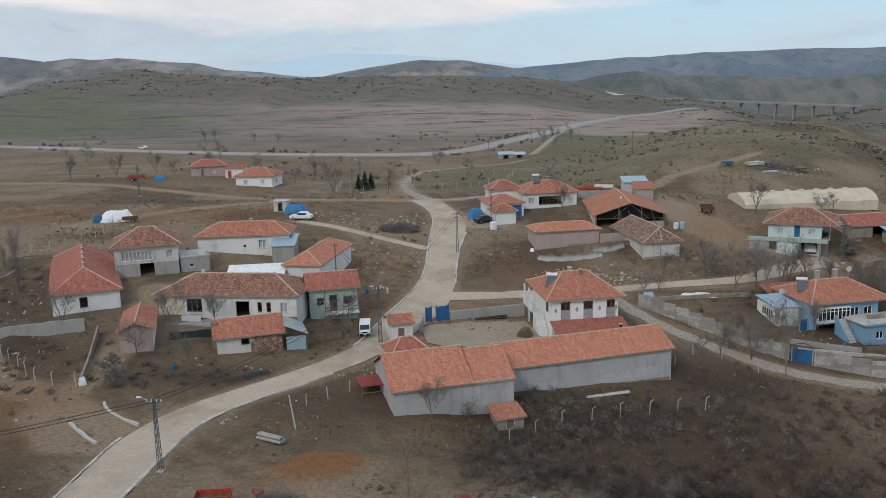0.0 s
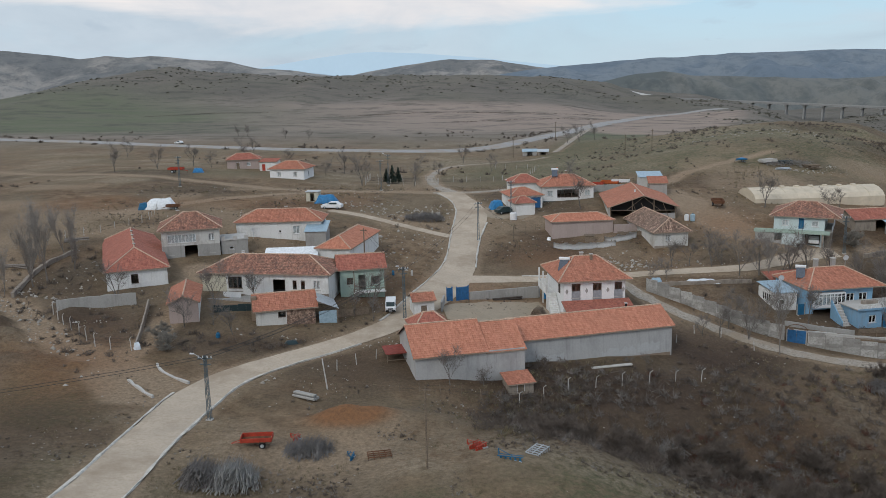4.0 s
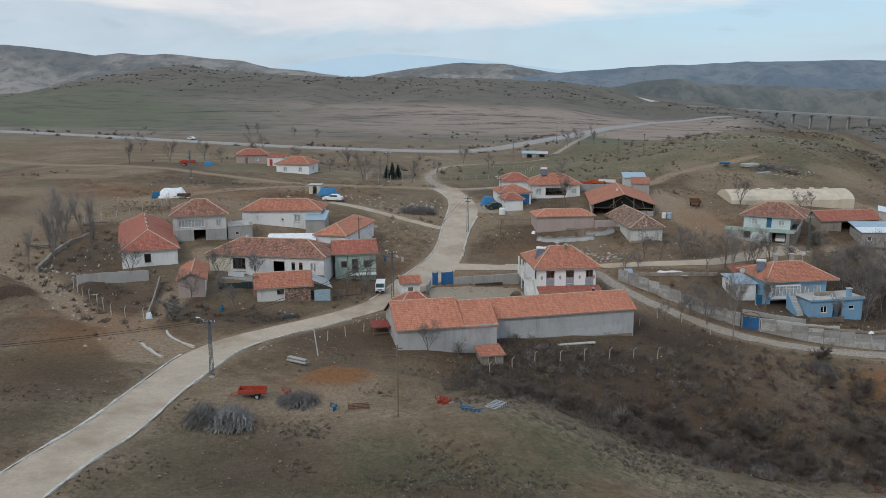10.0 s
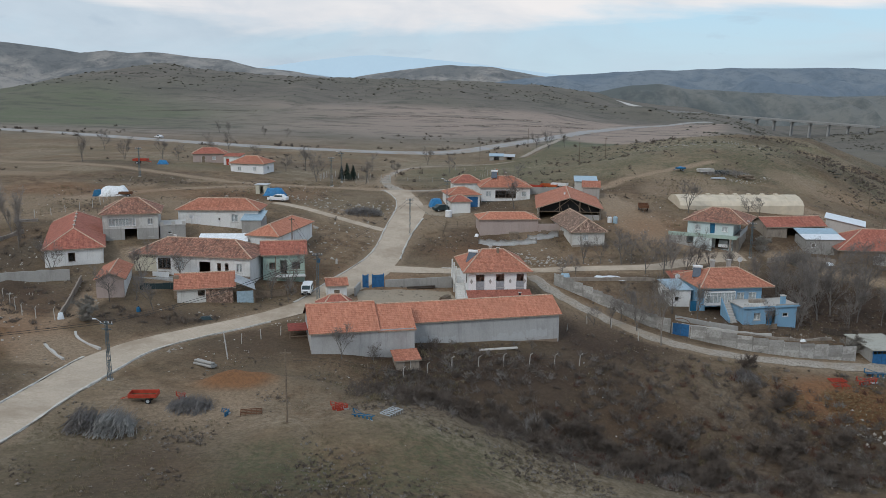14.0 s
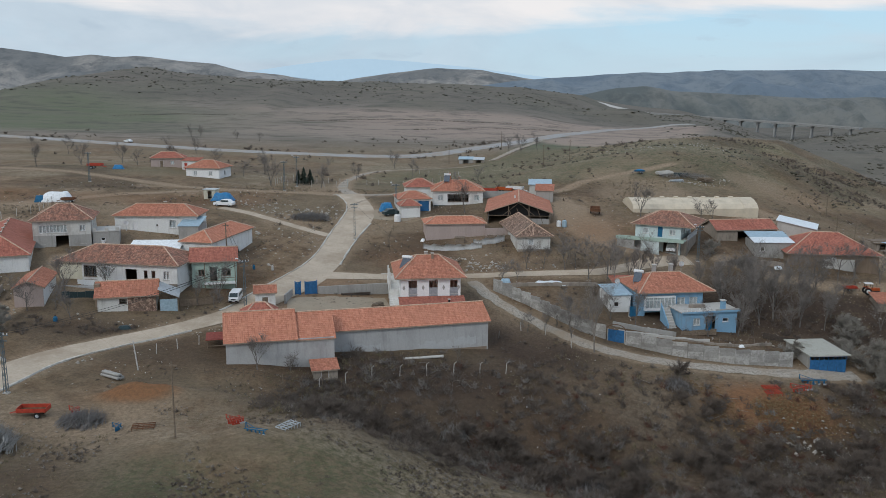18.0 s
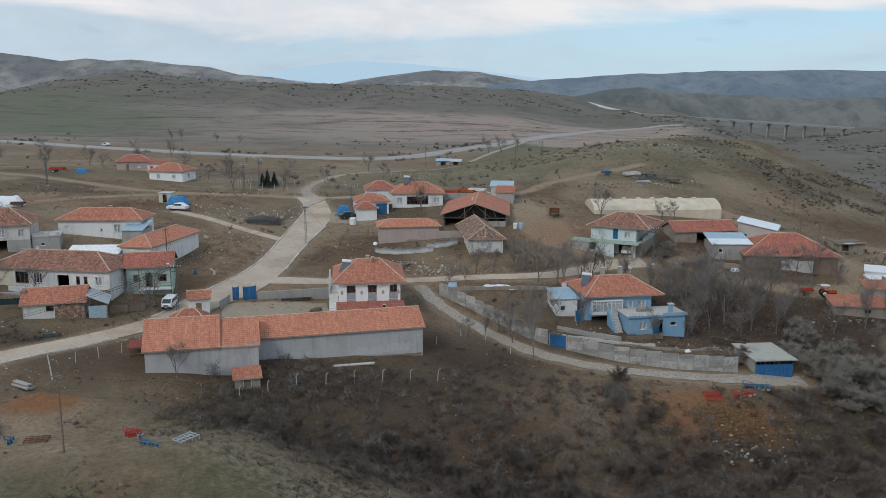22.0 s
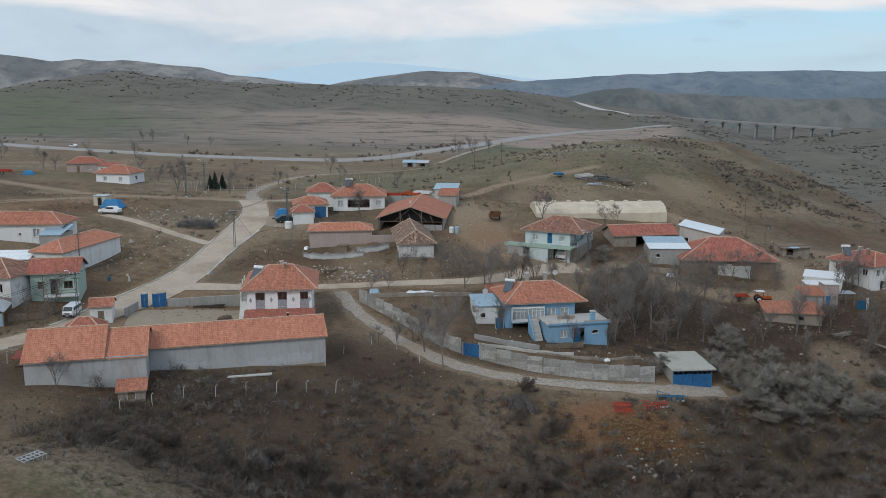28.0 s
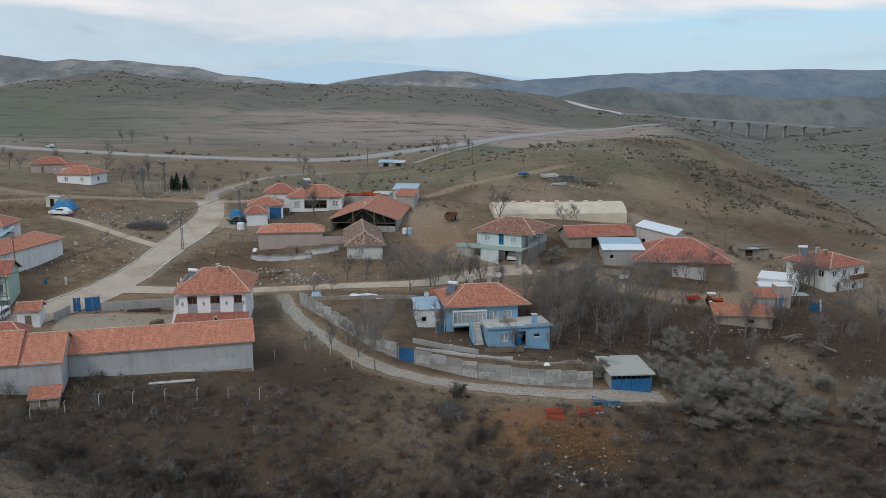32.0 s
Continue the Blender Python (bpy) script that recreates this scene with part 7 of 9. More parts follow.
def car_body(v, outline, width, paint):
    bm = bmesh.new()
    prism(bm, outline, "y", -width / 2, width / 2)
    bmesh.ops.bevel(bm, geom=[e for e in bm.edges], offset=0.06, segments=2, affect="EDGES", profile=0.6)
    return part("body", bm, paint, v, shade=False)


def minibus(x, y, rot):
    v = thing("minibus", pose(x, y, gz(x, y) + 0.09, 0, 0, rot) @ Matrix.Diagonal((0.70, 0.74, 0.76, 1)), "white minibus parked on the concrete road", "minibus")
    body = car_body(v, ((-2.4, 0.35), (2.45, 0.35), (2.5, 0.9), (2.25, 1.15), (1.65, 1.95), (-2.3, 2.0), (-2.45, 1.1)), 1.85, M_CARWHITE)
    part("windscreen", moved(boxes((-0.02, 0.02, -0.78, 0.78, -0.42, 0.42)), pose(1.99, 0, 1.56, 0, -37, 0)), M_CARDARK, v, "dark windscreen")
    for s in (-1, 1):
        for a, b in ((-2.15, -1.2), (-1.1, -0.15), (-0.05, 0.75), (0.85, 1.55)):
            part("side_window", boxes((a, b, s * 0.93 - 0.012, s * 0.93 + 0.012, 1.2, 1.75)), M_CARDARK, v)
        part("headlight", boxes((2.44, 2.53, s * 0.68 - 0.17, s * 0.68 + 0.17, 0.78, 0.98)), M_LAMP, v)
        part("mirror", boxes((1.55, 1.7, s * 1.02 - 0.08, s * 1.02 + 0.08, 1.25, 1.5)), M_CARDARK, v)
        for wx in (-1.55, 1.6):
            wheel(v, wx, s * 0.82, 0.33, 0.33, 0.22)
    part("bumper", boxes((2.46, 2.58, -0.85, 0.85, 0.32, 0.58)), M_BLACK, v)
    part("grille", boxes((2.49, 2.54, -0.45, 0.45, 0.70, 0.92)), M_BLACK, v)
    part("number_plate", boxes((2.58, 2.60, -0.26, 0.26, 0.40, 0.51)), M_FRAME, v)


def saloon(x, y, rot, paint, label):
    v = thing("car", pose(x, y, gz(x, y) + 0.05, 0, 0, rot), label, "car")
    car_body(v, ((-2.05, 0.3), (2.1, 0.3), (2.15, 0.75), (1.9, 0.88), (0.95, 0.95), (0.35, 1.4), (-1.05, 1.42), (-1.6, 0.98), (-2.1, 0.9)), 1.66, paint)
    part("windscreen", moved(boxes((-0.015, 0.015, -0.68, 0.68, -0.28, 0.30)), pose(0.68, 0, 1.18, 0, -52, 0)), M_CARDARK, v)
    for s in (-1, 1):
        part("side_window", boxes((-1.2, 0.45, s * 0.835 - 0.01, s * 0.835 + 0.01, 0.98, 1.32)), M_CARDARK, v)
        part("headlight", boxes((2.08, 2.17, s * 0.58 - 0.16, s * 0.58 + 0.16, 0.60, 0.74)), M_LAMP, v)
        for wx in (-1.3, 1.35):
            wheel(v, wx, s * 0.74, 0.29, 0.29, 0.18)


def trailer(x, y, rot, paint, label, load=None, scale=1.0, z=None):
    v = thing("farm_trailer", pose(x, y, (gz(x, y) if z is None else z) + 0.02, 0, 0, rot) @ Matrix.Diagonal((scale, scale, scale, 1)), label, "trailer")
    part("bed", boxes((-1.9, 1.9, -0.95, 0.95, 0.85, 0.95)), M_RUST, v)
    for s in (-1, 1):
        b = part("side_board", boxes((-1.9, 1.9, s * 0.95 - 0.03, s * 0.95 + 0.03, 0.95, 1.45)), paint, v)
        for k in range(6):
            part("rib", boxes((-1.75 + k * 0.7 - 0.04, -1.75 + k * 0.7 + 0.04, s * 1.0 - 0.03, s * 1.0 + 0.03, 0.9, 1.47)), paint, b)
        part("end_board", boxes((s * 1.9 - 0.03, s * 1.9 + 0.03, -0.92, 0.92, 0.95, 1.45)), paint, v)
        wheel(v, 0.75, s * 0.85, 0.42, 0.42, 0.24)
    part("drawbar", tubes(((-1.9, 0.5, 0.8), (-3.2, 0, 0.55), 0.05), ((-1.9, -0.5, 0.8), (-3.2, 0, 0.55), 0.05)), paint, v)
    part("prop", tubes(((-3.0, 0, -0.05), (-3.0, 0, 0.6), 0.04)), M_RUST, v)
    if load:
        bm = bmesh.new()
        blob(bm, (0, 0, 1.35), (1.95, 0.98, 0.55), 0.5, 3)
        part("load", bm, load, v, shade=True)
    return v


def tractor(x, y, rot):
    v = thing("tractor", pose(x, y, gz(x, y) + 0.02, 0, 0, rot) @ Matrix.Diagonal((0.78, 0.78, 0.78, 1)), "orange tractor with a white cab roof", "tractor")
    bm = boxes((0.2, 1.9, -0.36, 0.36, 0.85, 1.45))
    bmesh.ops.bevel(bm, geom=bm.edges[:], offset=0.07, segments=2, affect="EDGES")
    part("bonnet", bm, M_ORANGE, v)
    part("chassis", boxes((-0.9, 1.95, -0.28, 0.28, 0.55, 0.85)), M_BLACK, v)
    for s in (-1, 1):
        wheel(v, -0.7, s * 0.75, 0.75, 0.75, 0.38, M_FRAME)
        wheel(v, 1.4, s * 0.68, 0.42, 0.42, 0.24, M_FRAME)
        part("mudguard", boxes((-1.3, -0.1, s * 0.75 - 0.2, s * 0.75 + 0.2, 1.50, 1.58)), M_ORANGE, v)
        for px in (-1.1, 0.15):
            part("cab_post", tubes(((px, s * 0.6, 1.5), (px, s * 0.6, 2.35), 0.04)), M_BLACK, v)
    part("cab_roof", boxes((-1.3, 0.35, -0.72, 0.72, 2.35, 2.47)), M_FRAME, v, "white cab roof")
    part("seat", boxes((-0.85, -0.35, -0.25, 0.25, 1.1, 1.45)), M_BLACK, v)
    part("exhaust", tubes(((1.2, 0.2, 1.4), (1.2, 0.2, 2.2), 0.04)), M_RUST, v)


def plough(x, y, rot, paint, label, n=4, wide=1.9, scale=0.75):
    """A mounted plough or cultivator: frame, headstock and curved shares."""
    v = thing("plough", pose(x, y, gz(x, y) + 0.05, 0, 0, rot) @ Matrix.Diagonal((scale, scale, scale, 1)), label, "farm implement")
    part("beam", tubes(((-wide / 2, -0.3, 0.62), (wide / 2, 0.3, 0.62), 0.07), ((-wide / 2, 0.25, 0.62), (wide / 2, 0.75, 0.62), 0.05)), paint, v)
    part("headstock", tubes(((-wide / 2, 0, 0.6), (-wide / 2 - 0.1, 0.2, 1.25), 0.05), ((-wide / 2, 0.4, 0.6), (-wide / 2 - 0.1, 0.2, 1.25), 0.05), ((-wide / 2 - 0.1, 0.2, 1.25), (0.2, 0.2, 0.65), 0.04)), paint, v)
    for k in range(n):
        cx = -wide / 2 + wide * (k + 0.5) / n
        s = part("share", prism(bmesh.new(), ((-0.05, 0.6), (0.07, 0.6), (0.12, 0.3), (0.30, 0.0), (-0.10, -0.02), (-0.12, 0.3)), "y", -0.03 + 0.3 * cx / wide, 0.05 + 0.3 * cx / wide), paint, v)
        s.location = (cx, 0.1, 0)
        part("blade", boxes((cx - 0.1, cx + 0.28, 0.1, 0.14, 0.0, 0.22)), M_STEEL, v)
    return v


def harrow(x, y, rot, paint, label, nx=4, ny=3):
    v = thing("harrow", pose(x, y, gz(x, y) + 0.05, 0, 0, rot), label, "farm implement")
    for i in range(nx + 1):
        part("bar", tubes(((-1.0 + 2.0 * i / nx, -0.6, 0.30), (-1.0 + 2.0 * i / nx, 0.6, 0.30), 0.05), n=4), paint, v)
    for j in range(ny + 1):
        part("rail", tubes(((-1.05, -0.6 + 1.2 * j / ny, 0.36), (1.05, -0.6 + 1.2 * j / ny, 0.36), 0.05), n=4), paint, v)
    for i in range(nx + 1):
        for j in (0, ny):
            part("tine", tubes(((-1.0 + 2.0 * i / nx, -0.6 + 1.2 * j / ny, -0.02), (-1.0 + 2.0 * i / nx, -0.6 + 1.2 * j / ny, 0.30), 0.03), n=4), paint, v)
    return v


minibus(-11.6, 120.6, -89)
saloon(-25.6, 176.2, 168, M_CARWHITE, "white saloon car parked on the lane")
saloon(9.0, 176.6, 25, M_CARDARK, "dark car parked beside the shed")
saloon(60.9, 152.6, 68, M_CARWHITE, "white car standing under the porch")
saloon(-118, 392.5, 146, M_CARWHITE, "white car on the highway")
trailer(-21.6, 77.6, 2, M_RED, "red farm trailer standing on bare earth", scale=0.72)
trailer(-72.5, 231.5, 175, M_RED, "red farm trailer in a field")
trailer(69.4, 213.0, 10, M_FARMBLUE, "trailer under a blue tarpaulin", M_BLUE_TARP, scale=0.62)
trailer(50.6, 172.8, 80, M_RUST, "old rusty trailer on the dirt yard")
trailer(88.0, 139.9, 180, M_RED, "small red trailer behind a tractor", scale=0.55)
trailer(-56.6, 174.0, 10, M_RUST, "rusty trailer beside a plastic-covered stack", scale=0.7)
tractor(91.0, 138.9, -8)
plough(-12.9, 75.6, 60, M_FARMBLUE, "blue mounted plough on the ground", 3, wide=1.3)
harrow(-10.6, 75.6, 10, M_RUST, "rusty harrow on the ground")
plough(-2.2, 76.0, 25, M_RED, "red mounted cultivator on the ground", 5, wide=1.7)
plough(-1.7, 75.4, 25, M_RED, "red mounted cultivator on the ground", 5, wide=1.7)
plough(0.5, 72.2, -28, M_FARMBLUE, "long blue plough on the hilltop", 5, wide=2.8)
harrow(3.1, 74.6, 55, M_STEEL, "grey ladder harrow on the grass", 5, 2)
plough(-18.3, 79.2, 40, M_RED, "red implement frame beside the trailer", 3, wide=1.3)
harrow(60.4, 102.9, 4, M_RED, "bright red harrow on the clay bank")
harrow(60.5, 104.0, 4, M_RED, "bright red harrow on the clay bank")
plough(65.0, 104.6, 15, M_RED, "bright red disc plough on the clay bank", 6, wide=3.4, scale=1.0)
plough(67.4, 106.8, -12, M_FARMBLUE, "blue plough at the lane's edge", 5, wide=3.4, scale=1.0)
for gear_x, gear_y, gear_mat in ((30.5, 195.0, M_RED), (34.0, 196.0, M_ORANGE), (36.5, 196.5, M_FRAME)):
    trailer(gear_x, gear_y, 160, gear_mat, "farm machine parked behind the yard wall")


def tarp_stack(x, y, lx, ly, h, material, label, rot=0.0, seed=1):
    """A stack covered by a tarpaulin that is draped and creased."""
    bm = bmesh.new()
    bmesh.ops.create_grid(bm, x_segments=14, y_segments=10, size=1)
    for v in bm.verts:
        u, w = v.co.x, v.co.y
        e = max(abs(u), abs(w))
        hh = h * (1 - smooth(0.55, 1.0, np.array(e)))
        k = noise.noise(Vector((u * 3 + seed, w * 3, seed)))
        v.co = Vector((u * lx / 2 * (1 + 0.06 * k), w * ly / 2 * (1 + 0.06 * k), float(hh) * (1 + 0.18 * k) - 0.08))
    bmesh.ops.solidify(bm, geom=bm.faces[:], thickness=0.04)
    return single("covered_load", bm, material, pose(x, y, gz(x, y), 0, 0, rot), label, "stack", shade=True)


tarp_stack(-59.6, 175.8, 6.4, 3.6, 1.9, M_PLASTIC_WHITE, "stack under white plastic sheeting", 8, 3)
tarp_stack(-62.6, 174.6, 2.2, 2.0, 1.3, M_FARMBLUE, "bundle under a dark blue-green sheet", 20, 4)
tarp_stack(7.6, 180.8, 3.2, 2.6, 1.7, M_BLUE_TARP, "stack under a bright blue tarpaulin", 10, 5)
tarp_stack(-27.6, 183.4, 5.0, 2.4, 1.6, M_BLUE_TARP, "stack under a blue tarpaulin", -5, 6)
tarp_stack(36.0, 135.4, 6.0, 1.1, 0.7, M_SHEET_WHITE, "long bundle under white sheeting", 3, 7)
tarp_stack(28.9, 135.0, 2.0, 1.3, 1.1, M_SHEET_BLUE, "pallet under pale blue sheeting", 3, 8)
tarp_stack(-68.0, 236.0, 3.0, 2.0, 1.1, M_BLUE_TARP, "farm heap under a blue sheet", 10, 9)
tarp_stack(-41.2, 104.6, 0.9, 0.7, 0.9, M_SHEET_WHITE, "pale sheet propped at the fence corner", 30, 10)
tarp_stack(-23.4, 108.0, 1.9, 0.9, 0.5, M_CARDARK, "dark sheet on the road bank", 20, 11)
hut = house("hut", (-32.0, 184.8), (-29.4, 184.6), 2.4, gz(-31, 185) - 0.1, 2.0, M_CREAM, None, (("front", 1.3, 0.0, 0.9, 1.7, "open"),), "small cream hut with a sheet roof", "hut", plinth=0.8)
part("sheet_roof", boxes((-0.2, 2.8, -0.2, 2.6, 2.0, 2.08)), M_STEEL, hut)
kennel = house("kennel", (21.4, 155.4), (23.0, 155.2), 1.5, gz(22, 156) + 0.05, 1.1, M_WOOD, None, (), "small wooden animal hut", "hut", plinth=0.4)
part("sheet_roof", boxes((-0.15, 1.75, -0.15, 1.65, 1.1, 1.17)), M_WOOD, kennel)


def water_tank(x, y, r, h, material, label):
    z = gz(x, y)
    t = thing("water_tank", pose(x, y, z), label, "tank")
    bm = bmesh.new()
    tube(bm, (0, 0, 0), (0, 0, h), r, r, 12)
    tube(bm, (0, 0, h), (0, 0, h + 0.2), r, r * 0.4, 12)
    part("shell", bm, material, t)
    part("lid", tubes(((0, 0, h + 0.2), (0, 0, h + 0.28), r * 0.35), n=10), M_BLACK, t)


water_tank(10.2, 172.0, 0.7, 1.3, M_FRAME, "white plastic water tank")
water_tank(41.8, 163.6, 0.45, 1.0, M_FRAME, "white plastic tank beside the barn")
water_tank(42.8, 163.2, 0.45, 1.2, M_SHEET_BLUE, "pale machine box beside the barn")
water_tank(-11.9, 135.9, 0.22, 0.55, M_FARMBLUE, "blue barrel beside the road")
water_tank(-32.6, 108.9, 0.28, 0.6, M_FARMBLUE, "blue barrel in the scrub")
water_tank(10.9, 129.4, 0.4, 0.9, M_BLUE_TARP, "blue barrel at the yard wall")
water_tank(-9.0, 136.4, 0.18, 0.7, M_CONC_LIGHT, "pale hydrant box at the kerb")


def log_pile(x, y, rot, n, length, r, material, label, spread=0.0, layers=2):
    v = thing("log_pile", pose(x, y, gz(x, y), 0, 0, rot), label, "wood pile")
    k = 0
    for layer in range(layers):
        for i in range(max(1, n - layer)):
            a = random.uniform(-spread, spread)
            cy = (i - (n - layer - 1) / 2) * 2.05 * r
            zz = r + layer * r * 1.8
            part("log", tubes(((-length / 2, cy - a, zz), (length / 2 * random.uniform(0.85, 1.0), cy + a, zz + random.uniform(-0.02, 0.05)), r * random.uniform(0.8, 1.0)), n=7), material, v)
            k += 1


log_pile(-19.4, 92.2, -32, 3, 3.0, 0.17, M_CONC, "pale concrete pipes lying on the slope", 0.1, 2)
log_pile(15.8, 104.2, 12, 2, 5.6, 0.14, M_CONC_LIGHT, "pale beams lying beside the barn", 0.05, 1)
log_pile(5.2, 128.0, 13, 3, 4.6, 0.10, M_DARKWOOD, "dark planks beside the yard wall", 0.05, 2)
log_pile(8.9, 121.6, 65, 8, 1.8, 0.12, M_WOOD, "stacked firewood beside the stair", 0.05, 5)
log_pile(99.4, 128.6, 35, 5, 3.2, 0.09, M_BARK_PALE, "bleached branches in a loose pile", 0.7, 3)
log_pile(102.9, 125.8, -72, 1, 5.5, 0.20, M_BARK_PALE, "bleached fallen trunk on the bank", 0.2, 1)
log_pile(75.5, 212.5, 15, 6, 4.0, 0.16, M_CONC_LIGHT, "heap of pale pipes on the hillside", 0.9, 3)
log_pile(79.5, 211.5, -20, 7, 3.4, 0.14, M_CARDARK, "dark scrap timber heaped on the hillside", 0.9, 3)
log_pile(84.5, 208.5, 30, 8, 2.6, 0.17, M_WOOD, "cut logs heaped on the hillside", 0.9, 3)
log_pile(77.0, 206.5, 5, 3, 3.6, 0.12, M_STEEL, "grey sheets and poles on the hillside", 0.6, 2)
log_pile(107.5, 165.5, 10, 7, 3.6, 0.12, M_WOOD, "heap of old boards beside the track", 0.5, 3)
log_pile(83.0, 171.5, 15, 4, 3.0, 0.10, M_WOOD, "stack of timber beside the shed", 0.3, 2)
log_pile(-66, 150, 20, 5, 4.0, 0.12, M_BARK_PALE, "pale poles on the field", 0.8, 2)
log_pile(-70, 137, -10, 4, 4.5, 0.12, M_BARK_PALE, "pale poles on the field", 0.8, 2)
junk = house("shelter", (104.6, 163.6), (110.0, 164.4), 3.4, gz(106, 165) - 0.1, 1.5, M_STONE, None, (("front", 1.4, 0.0, 1.4, 1.3, "open"),), "rough stone shelter under old boards", "shelter", plinth=0.8)
part("board_roof", boxes((-0.4, 6.2, -0.4, 1.4, 1.5, 1.62), (0.2, 5.6, 1.5, 3.9, 1.55, 1.70)), M_WOOD, junk)
part("sheet", boxes((1.2, 3.0, -0.8, 0.6, 1.63, 1.68)), M_SHEET_BLUE, junk)


def satellite_dish(x, y, z, rot):
    v = thing("satellite_dish", pose(x, y, z, 0, 0, rot), "small white satellite dish on a mast", "satellite dish")
    part("mast", tubes(((0, 0, -1.2), (0, 0, 0.1), 0.03)), M_STEEL, v)
    bm = bmesh.new()
    prev = None
    for k in range(4):
        rr = 0.14 * k
        ring = [bm.verts.new((rr * math.cos(a * math.pi / 5), -0.10 - 0.35 * rr * rr, 0.25 + rr * math.sin(a * math.pi / 5))) for a in range(10)] if k else [bm.verts.new((0, -0.10, 0.25))]
        if k == 1:
            for a in range(10):
                bm.faces.new((prev[0], ring[a], ring[(a + 1) % 10]))
        elif k > 1:
            for a in range(10):
                bm.faces.new((prev[a], ring[a], ring[(a + 1) % 10], prev[(a + 1) % 10]))
        prev = ring
    bmesh.ops.solidify(bm, geom=bm.faces[:], thickness=0.02)
    part("dish", bm, M_FRAME, v)
    part("feed_arm", tubes(((0, -0.1, -0.1), (0, -0.55, 0.2), 0.015)), M_STEEL, v)


satellite_dish(-34.8, 144.0, 10.9, 20)
satellite_dish(45.6, 128.4, 4.4, -10)
satellite_dish(56.2, 131.0, 6.6, 0)


def sheet_screen(x, y, rot, length, h, material, label):
    """A screen of upright sheets nailed to posts."""
    v = thing("screen", pose(x, y, gz(x, y), 0, 0, rot), label, "fence")
    n = max(2, round(length / 1.0))
    for k in range(n):
        part("sheet", boxes((k * length / n + 0.01, (k + 1) * length / n - 0.01, -0.02, 0.02, random.uniform(0.0, 0.08), h + random.uniform(-0.1, 0.1))), material, v)
        part("post", boxes((k * length / n - 0.03, k * length / n + 0.03, 0.024, 0.09, -0.4, h + 0.1)), M_WOOD, v)


sheet_screen(-35.2, 117.4, 6, 6.5, 1.0, M_CARDARK, "dark sheet screen below the terrace")
sheet_screen(-18.6, 117.0, 22, 4.5, 1.0, M_WOOD, "grey board fence beside the road bank")
sheet_screen(27.4, 156.4, 4, 5.0, 1.1, M_WOOD, "patched board fence beside the farmyard")
sheet_screen(53.4, 119.9, 8, 5.5, 0.8, M_WOOD, "low board fence below the terrace")
sheet_screen(66.2, 121.6, -38, 5.0, 0.9, M_DARKWOOD, "dark board fence in the garden")
tarp_stack(18.3, 160.0, 1.6, 1.1, 0.7, M_FENCE_SHEET, "crumpled white plastic sheet in the garden", 30, 21)
tarp_stack(15.4, 158.6, 1.1, 0.8, 0.5, M_FENCE_SHEET, "crumpled white plastic sheet in the garden", 70, 22)
tarp_stack(48.6, 120.9, 1.5, 1.0, 0.5, M_CONC_LIGHT, "pale covered heap in the garden", 15, 24)
tarp_stack(61.5, 117.6, 1.0, 0.7, 0.4, M_FENCE_SHEET, "crumpled pale sheet in the garden", 15, 25)
tarp_stack(78.6, 147.6, 1.6, 0.9, 0.5, M_SHEET_WHITE, "white trough behind the rubble wall", 20, 26)
log_pile(68.0, 122.2, 25, 4, 2.6, 0.08, M_BARK_PALE, "cut branches heaped in the garden", 0.5, 2)
log_pile(-33.8, 119.2, 8, 4, 2.4, 0.09, M_WOOD, "old boards below the terrace", 0.3, 2)
log_pile(21.2, 146.2, 40, 4, 2.2, 0.08, M_WOOD, "broken boards on the rubble", 0.6, 2)


